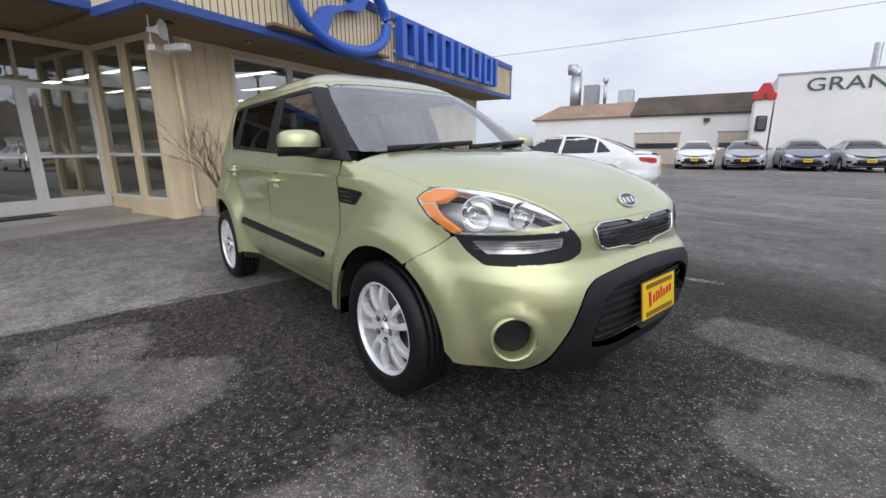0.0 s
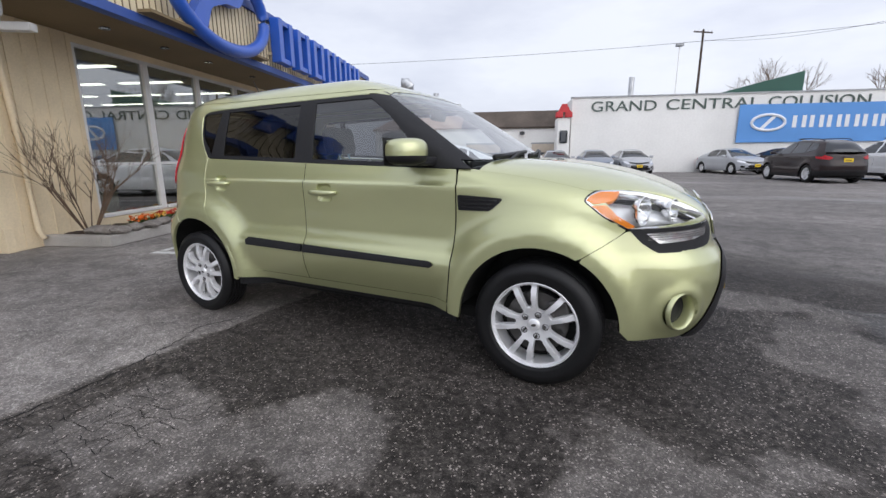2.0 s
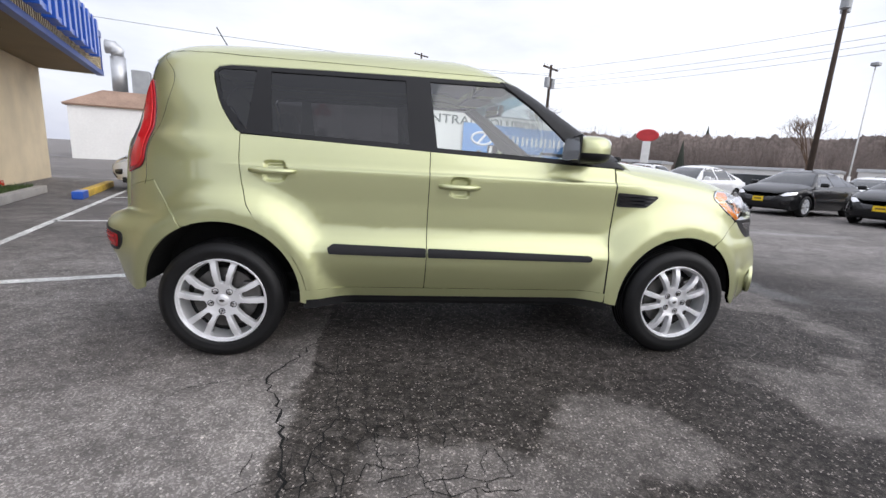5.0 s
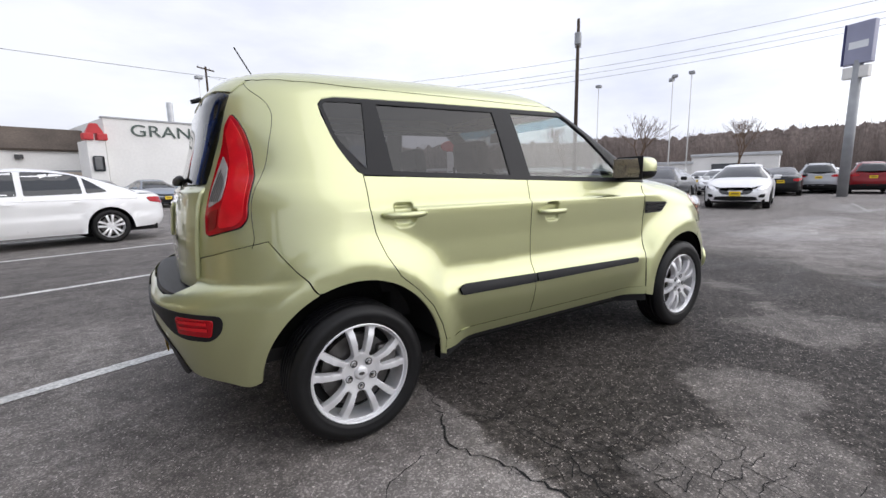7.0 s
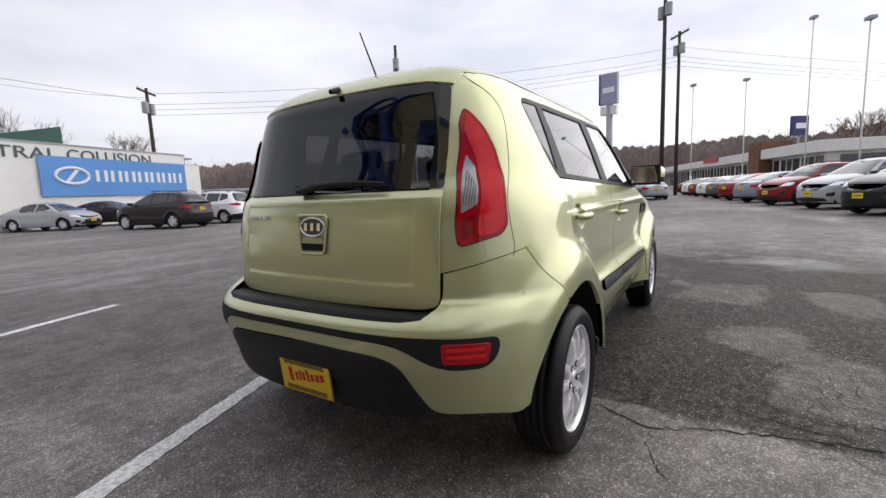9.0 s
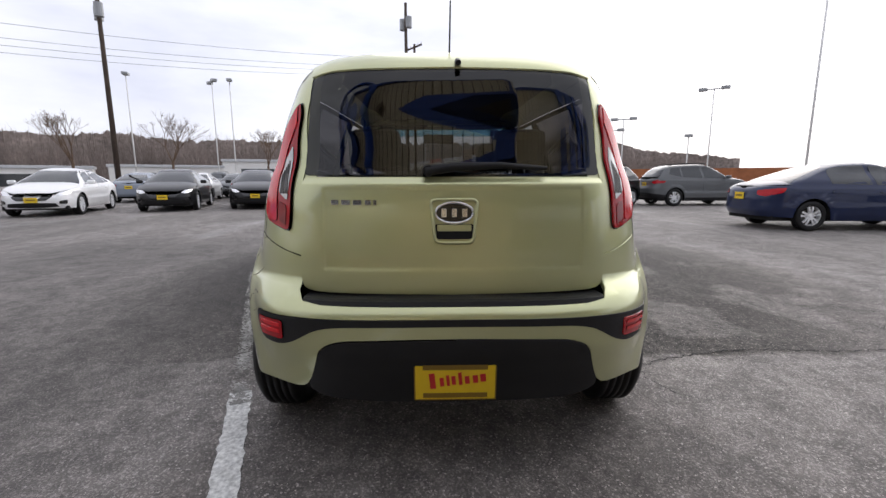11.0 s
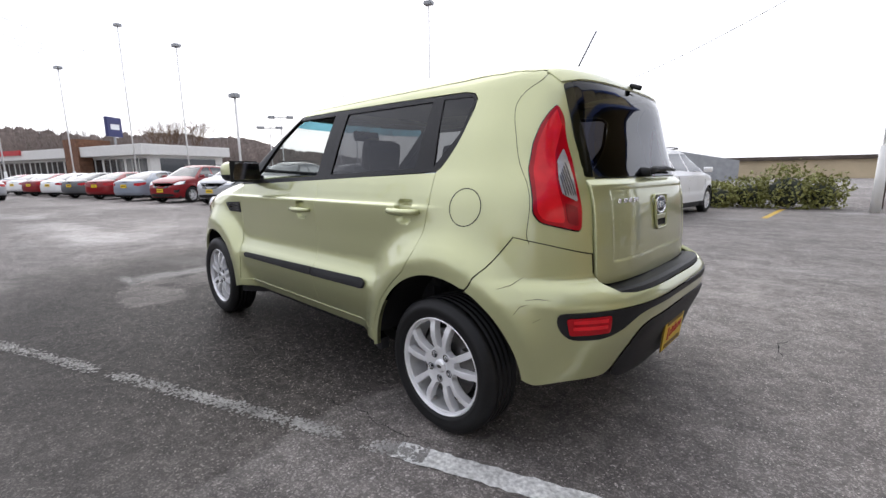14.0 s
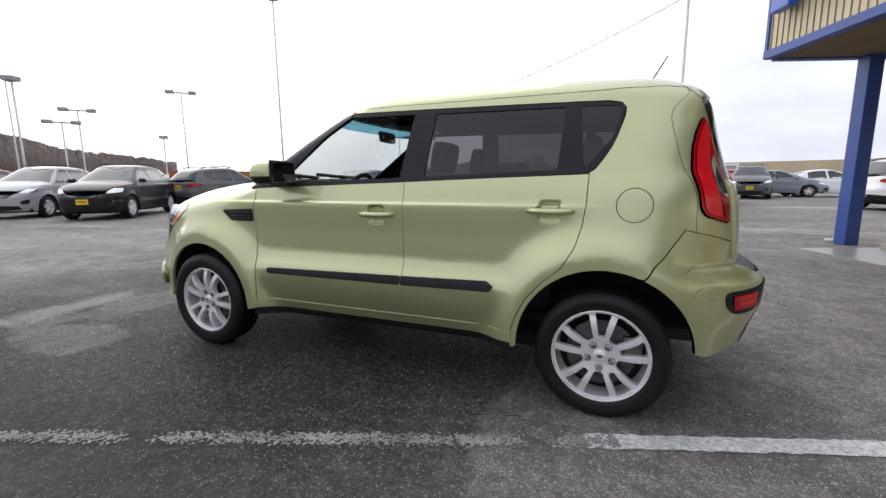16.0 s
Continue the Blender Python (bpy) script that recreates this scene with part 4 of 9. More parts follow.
for k in range(7):
    bm = bmesh.new()
    bmesh.ops.create_icosphere(bm, subdivisions=2, radius=1.0)
    for w in bm.verts:
        w.co *= 1 + 0.3 * noise.noise(w.co * 1.3 + Vector((k * 3.1, 0, 0)))
        w.co = Vector((w.co.x * 0.11, w.co.y * 0.14, w.co.z * 0.06))
    tagged(part("edging_stone", bm, stone_mat, m=bld(-4.33 + rnd.uniform(-0.03, 0.03) - 0.12 * (k < 4) * (3 - k), 1.98 + 0.27 * max(0, k - 3), 0.2, rnd.uniform(0, 180)), smooth=False), "rough grey stone edging the bed", "stone", "bed stones")
# painted kerb stub at the end of the stalls
stub = tagged(part("wheel_kerb", boxed((-0.08, -1.3, 0.0), (0.08, 1.3, 0.14), 0.02), yellow_paint, m=lot(-3.95, 8.9, 0, 2)), "yellow painted concrete kerb stub with a blue end", "kerb")
part("blue_end", boxed((-0.085, -1.75, 0.0), (0.085, -1.3, 0.145), 0.02), letter_blue, stub)


# ---- car body surfaces ----
def curve(pairs):
    """A smooth function through (x, y) pairs, level outside of them."""
    xs, ys = np.array(pairs, float).T
    slopes = np.gradient(ys, xs)
    step = np.diff(ys) / np.diff(xs)
    for n in range(1, len(xs) - 1):
        slopes[n] = 0.0 if step[n - 1] * step[n] <= 0 else 2 * step[n - 1] * step[n] / (step[n - 1] + step[n])
    slopes[0], slopes[-1] = step[0], step[-1]

    def value(x):
        x = np.clip(np.asarray(x, float), xs[0], xs[-1])
        n = np.clip(np.searchsorted(xs, x) - 1, 0, len(xs) - 2)
        h = xs[n + 1] - xs[n]
        t = (x - xs[n]) / h
        return (ys[n] * (1 + 2 * t) * (1 - t) ** 2 + slopes[n] * h * t * (1 - t) ** 2
                + ys[n + 1] * t * t * (3 - 2 * t) + slopes[n + 1] * h * t * t * (t - 1))
    return value


def smoothstep(a, b, x):
    t = np.clip((np.asarray(x, float) - a) / (b - a), 0, 1)
    return t * t * (3 - 2 * t)


class Shell:
    """A rounded body: (|y| / w)^m + end^n + top^k = 1."""

    def __init__(self, width, nose, nose_from, tail, tail_from, top, shoulder, m=4.0, n=2.0, k=2.5, blunt=None):
        self.width, self.nose, self.nose_from, self.tail, self.tail_from = width, nose, nose_from, tail, tail_from
        self.top, self.shoulder, self.m, self.n, self.k = top, shoulder, m, n, k
        self.blunt = blunt or (lambda z: n + 0 * np.asarray(z, float))  # how square the tail is in plan

    def rest(self, x, z):
        x, z = np.asarray(x, float), np.asarray(z, float)
        f0, r0 = self.nose_from(z), self.tail_from(z)
        ahead = np.clip((x - f0) / np.maximum(self.nose(z) - f0, 0.02), 0, 3)
        behind = np.clip((r0 - x) / np.maximum(r0 - self.tail(z), 0.02), 0, 3)
        zt, zs = self.top(x), self.shoulder(x)
        over = np.clip((z - zs) / np.maximum(zt - zs, 0.01), 0, 3)
        return 1 - ahead ** self.n - behind ** self.blunt(z) - over ** self.k

    def side(self, x, z):
        """Half width at (x, z)."""
        return self.width(x, z) * np.maximum(self.rest(x, z), 0) ** (1 / self.m)

    def inside(self, x, y, z):
        return (np.abs(y) / self.width(x, z)) ** self.m < self.rest(x, z)

    def _edge(self, low, high, test):
        for _ in range(34):
            mid = (low + high) / 2
            ok = test(mid)
            low, high = np.where(ok, mid, low), np.where(ok, high, mid)
        return low

    def front(self, y, z):
        y, z = np.broadcast_arrays(np.asarray(y, float), np.asarray(z, float))
        return self._edge(np.full(y.shape, 0.0), np.full(y.shape, 3.2), lambda x: self.inside(x, y, z))

    def rear(self, y, z):
        y, z = np.broadcast_arrays(np.asarray(y, float), np.asarray(z, float))
        return -self._edge(np.full(y.shape, 0.0), np.full(y.shape, 3.2), lambda x: self.inside(-x, y, z))

    def above(self, x, y, low=0.7):
        x, y = np.broadcast_arrays(np.asarray(x, float), np.asarray(y, float))
        return self._edge(np.full(x.shape, low), np.full(x.shape, 2.2), lambda z: self.inside(x, y, z))


# The green hatchback: axles at x = 1.275 and -1.275.
AXLE, AXLE_R, TYRE = 1.272, -1.265, 0.322
door_line = curve([(0.18, 0.740), (0.28, 0.780), (0.36, 0.812), (0.44, 0.841), (0.51, 0.858), (0.56, 0.862), (0.60, 0.852), (0.645, 0.826), (0.70, 0.812), (0.80, 0.812),
                   (0.93, 0.8185), (0.970, 0.8205), (0.988, 0.8200), (1.002, 0.8050), (1.05, 0.7930), (1.10, 0.7800), (1.15, 0.762), (1.30, 0.712), (1.45, 0.655), (1.55, 0.612), (1.65, 0.575)])
full_line = curve([(0.18, 0.80), (0.28, 0.84), (0.40, 0.86), (0.62, 0.862), (0.80, 0.845), (0.93, 0.828), (1.03, 0.812), (1.10, 0.788), (1.15, 0.765),
                   (1.30, 0.715), (1.45, 0.657), (1.55, 0.614), (1.65, 0.575)])


def hatch_width(x, z):
    x, z = np.asarray(x, float), np.asarray(z, float)
    ends = np.maximum(smoothstep(0.80, 1.25, x), smoothstep(-0.95, -1.3, x))
    base = door_line(z) * (1 - ends) + full_line(z) * ends
    for axle in (AXLE, AXLE_R):
        r = np.hypot(x - axle, (z - TYRE) * 0.97)
        flare = 0.889 - 0.085 * smoothstep(0.43, 0.62, r) - 0.9 * smoothstep(0.58, 1.1, r)
        base = np.logaddexp(base / 0.010, flare / 0.010) * 0.010 - 0.002
    return base


hatch_tail = curve([(0.2, -1.85), (0.3, -1.905), (0.42, -1.945), (0.55, -1.99), (0.64, -1.995), (0.69, -1.955), (0.74, -1.860), (0.85, -1.857), (1.0, -1.846), (1.08, -1.828), (1.15, -1.803), (1.3, -1.757), (1.42, -1.732), (1.5, -1.716), (1.6, -1.70)])
hatch_blunt = curve([(0.2, 2.0), (1.0, 2.0), (1.15, 2.2), (1.37, 3.0), (1.6, 3.2)])
low_shell = Shell(hatch_width, curve([(0.2, 1.99), (0.3, 2.06), (0.42, 2.10), (0.55, 2.115), (0.64, 2.095), (0.72, 2.04), (0.80, 2.03), (0.9, 2.07), (1.0, 2.09), (1.1, 2.09)]), lambda z: 1.17 + 0 * z,
                  hatch_tail, lambda z: -1.30 + 0 * z,
                  curve([(0.7, 1.145), (0.85, 1.137), (1.1, 1.122), (1.4, 1.097), (1.7, 1.055), (1.87, 1.02), (2.0, 0.985), (2.12, 0.93)]),
                  curve([(0.7, 1.10), (0.85, 1.04), (1.1, 0.94), (1.4, 0.88), (1.7, 0.83), (1.9, 0.80), (2.12, 0.75)]), k=2.4, blunt=hatch_blunt)
screen_line = curve([(0.9, 1.30), (1.05, 1.09), (1.10, 1.02), (1.3, 0.71), (1.45, 0.465), (1.52, 0.345), (1.58, 0.235), (1.64, 0.12)])
top_shell = Shell(hatch_width, screen_line, lambda z: screen_line(z) - 0.24,
                  hatch_tail, lambda z: -1.30 + 0.06 * smoothstep(1.0, 1.5, z),
                  curve([(-1.9, 1.55), (-1.7, 1.590), (-1.5, 1.615), (-1.2, 1.633), (-0.6, 1.652), (-0.1, 1.655), (0.2, 1.643), (0.5, 1.60)]),
                  curve([(-1.9, 1.40), (-1.5, 1.45), (-0.6, 1.475), (0.2, 1.455), (0.5, 1.41)]), k=3.0, blunt=hatch_blunt)


# ---- panels draped over a shell ----
class Wrap:
    """Coordinates on a shell's skin: p runs from the tail's middle over the flank to the nose's middle, z is the height."""

    def __init__(self, shell, half=1):
        self.shell, self.half = shell, half

    def where(self, p, z):
        s = self.shell
        p, z = np.asarray(p, float), np.asarray(z, float)
        f0, r0 = s.nose_from(z), s.tail_from(z)
        lf, lr = s.nose(z) - f0, r0 - s.tail(z)
        nb = s.blunt(z) + 0 * p
        af, ar = np.clip((p - f0) / 0.9, 0, 1) * math.pi / 2, np.clip((r0 - p) / 0.9, 0, 1) ** (nb / 2) * math.pi / 2
        reach = np.sin(ar) ** (2 / nb)
        x = np.where(p > f0, f0 + lf * np.sin(af), np.where(p < r0, r0 - lr * reach, p))
        for _ in range(3):  # the top's rounding pulls the ends in
            zt, zs = s.top(x), s.shoulder(x)
            left = np.maximum(1 - np.clip((z - zs) / np.maximum(zt - zs, 0.01), 0, 1) ** s.k, 0)
            x = np.where(p > f0, f0 + lf * np.sqrt(left) * np.sin(af), np.where(p < r0, r0 - lr * left ** (1 / nb) * reach, p))
        y = s.width(x, z) * left ** (1 / s.m) * np.maximum(np.cos(np.where(p > f0, af, ar)), 0) ** (2 / s.m)
        return np.stack([x, y * self.half, z], -1)

    def p_of_x(self, x, z):
        low, high = -2.3, 2.2
        for _ in range(40):
            mid = (low + high) / 2
            low, high = (mid, high) if self.where(mid, z)[0] < x else (low, mid)
        return low

    def p_of_y(self, y, z, end):
        s = self.shell
        at = float((s.nose_from if end > 0 else s.tail_from)(np.array(z)))
        low, high = 0.0, 0.9
        for _ in range(40):
            mid = (low + high) / 2
            low, high = (mid, high) if abs(self.where(at + end * mid, z)[1]) > abs(y) else (low, mid)
        return at + end * low


def lattice(outline, step, extra=()):
    """A flat mesh that fills an outline, cut along a grid. Returns points, faces and the outer loop."""
    keep = []
    for k, o in enumerate(outline):  # leave out points on a straight run
        (a, b), (c, d), (e, f) = keep[-1] if keep else outline[k - 1], o, outline[(k + 1) % len(outline)]
        if math.hypot(c - a, d - b) > 1e-4 and abs((c - a) * (f - b) - (d - b) * (e - a)) > 1e-7:
            keep.append(o)
    dense = keep
    bm = bmesh.new()
    bm.faces.new([bm.verts.new((a, b, 0)) for a, b in dense])
    bmesh.ops.triangulate(bm, faces=bm.faces, ngon_method="BEAUTY")
    lo, hi = np.min(dense, 0), np.max(dense, 0)
    for axis in (0, 1):
        cuts = list(np.arange(math.ceil(lo[axis] / step) * step, hi[axis], step)) + [c for e, c in extra if e == axis and lo[axis] < c < hi[axis]]
        for c in cuts:
            co, no = [0, 0, 0], [0, 0, 0]
            co[axis], no[axis] = c, 1
            bmesh.ops.bisect_plane(bm, geom=bm.verts[:] + bm.edges[:] + bm.faces[:], plane_co=co, plane_no=no, dist=1e-5)
    bmesh.ops.remove_doubles(bm, verts=bm.verts, dist=1e-5)
    bmesh.ops.recalc_face_normals(bm, faces=bm.faces)
    bm.verts.index_update()
    flat = np.array([v.co[:2] for v in bm.verts])
    faces = [[v.index for v in f.verts] for f in bm.faces]
    rim = [(e.verts[0].index, e.verts[1].index) for e in bm.edges if len(e.link_faces) == 1]
    bm.free()
    return flat, faces, rim


def drape(pieces, where, off=0.0, depth=0.012, step=0.04, extra=(), halves=(1, -1), flip_out=None):
    """Drapes outlines over a surface: where(a, b, half) gives places. Each gets an edge turned inwards. Returns mesh data with its own normals."""
    verts, normals, faces = [], [], []
    for outline in pieces:
        flat, polys, rim = lattice([tuple(map(float, o)) for o in outline], step, extra)
        a, b = flat.T
        for half in halves:
            e = 2e-3
            p = where(a, b, half)
            du, dv = where(a + e, b, half) - where(a - e, b, half), where(a, b + e, half) - where(a, b - e, half)
            n = np.cross(du, dv)
            size = np.linalg.norm(n, axis=1, keepdims=True)
            n = n / np.maximum(size, 1e-12)
            out = flip_out(p) if flip_out else p - np.array([0.0, 0.0, 0.7]) * np.array([0, 0, 1.0]) - np.stack([np.clip(p[:, 0], -1.0, 1.0), 0 * a, 0 * a], -1)
            n = np.where((n * out).sum(1, keepdims=True) < 0, -n, n)
            bad = size[:, 0] < 1e-9
            n[bad] = out[bad] / np.maximum(np.linalg.norm(out[bad], axis=1, keepdims=True), 1e-9)
            start = len(verts)
            q = p + n * off
            verts += q.tolist()
            normals += n.tolist()
            for f in polys:
                f3 = [q[k] for k in f]
                m = np.cross(f3[1] - f3[0], f3[2] - f3[0])
                faces.append([start + k for k in (f if m @ n[f].sum(0) > 0 else f[::-1])])
            if depth:
                mid = q.mean(0)
                for i, j in rim:
                    k = len(verts)
                    edge = np.cross(q[j] - q[i], n[i])
                    edge = edge / max(np.linalg.norm(edge), 1e-9)
                    # outwards: away from the middle of a neighbouring face
                    if edge @ (q[i] - mid) < 0:
                        edge = -edge
                    verts += [q[i].tolist(), q[j].tolist(), (q[j] - n[j] * depth).tolist(), (q[i] - n[i] * depth).tolist()]
                    soft = [(n[i] * 0.7 + edge * 0.7).tolist(), (n[j] * 0.7 + edge * 0.7).tolist(), edge.tolist(), edge.tolist()]
                    normals += soft
                    faces.append([k, k + 1, k + 2, k + 3])
    return verts, normals, faces


def skin(name, data, mat, parent, label=""):
    verts, normals, faces = data
    me = bpy.data.meshes.new(name)
    me.from_pydata(verts, [], faces)
    me.materials.append(mat)
    me.shade_smooth()
    me.normals_split_custom_set_from_vertices([Vector(n).normalized() if any(n) else Vector((0, 0, 1)) for n in normals])
    ob = new(name, me)
    ob.parent = parent
    if label:
        tagged(ob, label)
    return ob


def inset(outline, d):
    """An outline drawn in by d; out where d is below nought."""
    pts = np.array(outline, float)
    area = 0.5 * np.sum(pts[:, 0] * np.roll(pts[:, 1], -1) - np.roll(pts[:, 0], -1) * pts[:, 1])
    out = []
    for k in range(len(pts)):
        a, b, c = pts[k - 1], pts[k], pts[(k + 1) % len(pts)]
        e1, e2 = (b - a) / max(np.linalg.norm(b - a), 1e-9), (c - b) / max(np.linalg.norm(c - b), 1e-9)
        n1, n2 = np.array([-e1[1], e1[0]]), np.array([-e2[1], e2[0]])
        n = n1 + n2
        n = n / max(n @ n / 2, 0.35)
        out.append(tuple(b + n * d * (1 if area > 0 else -1)))
    return out


def arc(cx, cz, r, a0, a1, count=14):
    return [(cx + r * math.cos(radians(a0 + (a1 - a0) * k / (count - 1))), cz + r * math.sin(radians(a0 + (a1 - a0) * k / (count - 1)))) for k in range(count)]


# ---- wheels ----
def tyre_mesh(radius, width, rim_r):
    h = width / 2
    profile = [(rim_r - 0.006, -h * 0.80), (rim_r + 0.012, -h * 0.93), (rim_r + 0.020, -h * 0.97), (rim_r + 0.026, -h * 0.955), (rim_r + (radius - rim_r) * 0.42, -h * 1.02), (rim_r + (radius - rim_r) * 0.66, -h * 0.99), (radius - 0.020, -h * 0.91),
               (radius - 0.008, -h * 0.80)]
    for k in range(5):  # tread ribs
        c = -h * 0.60 + k * h * 0.30
        profile += [(radius, c - h * 0.10), (radius, c + h * 0.10), (radius - 0.007, c + h * 0.115), (radius - 0.007, c + h * 0.195)] if k < 4 else [(radius, c - h * 0.10), (radius, c + h * 0.10)]
    profile += [(r, -y) for r, y in profile[7::-1]]
    return revolve(bmesh.new(), profile, 56)


def rim_mesh(r, spokes, face_y, paired=0.0, dish=0.035, wide=(0.034, 0.050)):
    """A cast wheel: barrel, lip, hub and spokes; its face looks along -y, at face_y."""
    bm = bmesh.new()
    revolve(bm, [(r * 0.90, face_y + 0.16), (r * 0.92, face_y + 0.03), (r * 0.955, face_y + 0.012), (r * 0.985, face_y - 0.004), (r * 1.02, face_y - 0.006), (r * 1.035, face_y + 0.006), (r * 1.01, face_y + 0.02)], 56)
    revolve(bm, [(0.0, face_y + 0.004), (0.030, face_y + 0.004), (0.034, face_y + 0.008), (0.070, face_y + 0.010), (0.082, face_y + 0.016), (0.084, face_y + 0.07)], 40)
    for k in range(spokes):  # pairs of arms that leave the hub side by side
        mid_way = 2 * math.pi * (k // 2) / (spokes // 2) + 0.38
        c, s = math.cos(mid_way), math.sin(mid_way)
        out, side0 = Vector((c, 0, s)), Vector((-s, 0, c)) * (1 if k % 2 else -1)
        rows = []
        for f in (0.0, 0.2, 0.4, 0.6, 0.8, 1.0):
            apart = r * (0.062 + 0.150 * f ** 0.8)
            w = r * (0.150 + 0.050 * f)
            rad = 0.050 + (r * 0.955 - 0.050) * f
            y = face_y + 0.014 - dish * math.sin(math.pi * f * 0.9) * 0.35
            mid = out * rad + side0 * apart + Vector((0, y, 0))
            side = (side0 - out * 0.12).normalized()
            rows.append([bm.verts.new(mid + side * w / 2 + Vector((0, 0.005, 0))), bm.verts.new(mid + side * w * 0.44 + Vector((0, -0.005, 0))), bm.verts.new(mid - side * w * 0.44 + Vector((0, -0.005, 0))),
                         bm.verts.new(mid - side * w / 2 + Vector((0, 0.005, 0))), bm.verts.new(mid - side * w * 0.45 + Vector((0, 0.030, 0))), bm.verts.new(mid + side * w * 0.45 + Vector((0, 0.030, 0)))])
        for one, two in zip(rows, rows[1:]):
            for j in range(6):
                bm.faces.new((one[j], one[(j + 1) % 6], two[(j + 1) % 6], two[j]))
    bmesh.ops.recalc_face_normals(bm, faces=bm.faces)
    for e in bm.edges:  # crisp machined edges
        if len(e.link_faces) == 2 and e.calc_face_angle(0.0) > 0.6:
            e.smooth = False
    return bm


def split_spoke_rim(r, face_y):
    """A cast wheel of five split spokes: rounded slots within each pair, wide windows between them, rim lip and barrel behind."""
    bm = bmesh.new()

    def ring_of(points):
        vs = [bm.verts.new((a * r, 0, b * r)) for a, b in points]
        return [bm.edges.new((vs[n], vs[(n + 1) % len(vs)])) for n in range(len(vs))]

    edges = ring_of([(0.972 * math.cos(2 * math.pi * k / 80), 0.972 * math.sin(2 * math.pi * k / 80)) for k in range(80)])
    for k in range(5):
        way = 2 * math.pi * k / 5 + math.pi / 2
        slot = rounded([(0.42, -0.062), (0.42, 0.062), (0.62, 0.092), (0.78, 0.130), (0.920, 0.172), (0.936, 0.0), (0.920, -0.172), (0.78, -0.130), (0.62, -0.092)], 0.045, 5)
        gap_w = [(0.360, -0.080), (0.360, 0.080), (0.52, 0.142), (0.70, 0.210), (0.895, 0.284)]
        gap_w += [(0.935 * math.cos(a), 0.935 * math.sin(a)) for a in (0.18, 0.0, -0.18)] + [(0.895, -0.284), (0.70, -0.210), (0.52, -0.142)]
        for shape, turn in ((slot, way), (rounded(gap_w, 0.06, 4), way + math.pi / 5)):
            c, sn = math.cos(turn), math.sin(turn)
            edges += ring_of([(a * c - b * sn, a * sn + b * c) for a, b in shape])
    bmesh.ops.triangle_fill(bm, edges=edges, use_beauty=True, use_dissolve=False)
    bmesh.ops.recalc_face_normals(bm, faces=bm.faces)
    if bm.faces and sum(f.normal.y for f in bm.faces) > 0:
        bmesh.ops.reverse_faces(bm, faces=bm.faces)
    for c in np.arange(-0.9, 0.91, 0.15):
        for no in ((1, 0, 0), (0, 0, 1)):
            bmesh.ops.bisect_plane(bm, geom=bm.verts[:] + bm.edges[:] + bm.faces[:], plane_co=(no[0] * c * r, 0, no[2] * c * r), plane_no=no, dist=1e-5)
    rim_edges = [e for e in bm.edges if len(e.link_faces) == 1]
    # the walls of the openings: a chamfer, then straight back
    got = bmesh.ops.extrude_edge_only(bm, edges=rim_edges)
    walls = [v for v in got["geom"] if isinstance(v, bmesh.types.BMVert)]
    for v in walls:
        v.co.y += 0.036
    for e in rim_edges:
        for v in e.verts:
            v.tag = True
    for v in bm.verts:
        rad = math.hypot(v.co.x, v.co.z) / r
        v.co.y += face_y + 0.014 - 0.018 * smoothstep(0.16, 0.60, rad) + 0.014 * smoothstep(0.66, 0.97, rad)
    bmesh.ops.bevel(bm, geom=[e for e in bm.edges if e.verts[0].tag and e.verts[1].tag and e.is_valid and len(e.link_faces) == 2 and e.calc_face_angle(0.0) > 0.9], offset=0.0045, segments=2, affect="EDGES", profile=0.6)
    revolve(bm, [(r * 0.88, face_y + 0.15), (r * 0.93, face_y + 0.06), (r * 0.945, face_y + 0.03), (r * 0.962, face_y + 0.012), (r * 0.975, face_y - 0.002), (r * 0.992, face_y - 0.006), (r * 1.010, face_y - 0.004), (r * 1.022, face_y + 0.006), (r * 1.01, face_y + 0.02)], 64)
    bmesh.ops.recalc_face_normals(bm, faces=bm.faces)
    for e in bm.edges:
        if len(e.link_faces) == 2 and e.calc_face_angle(0.0) > 0.7:
            e.smooth = False
    return bm


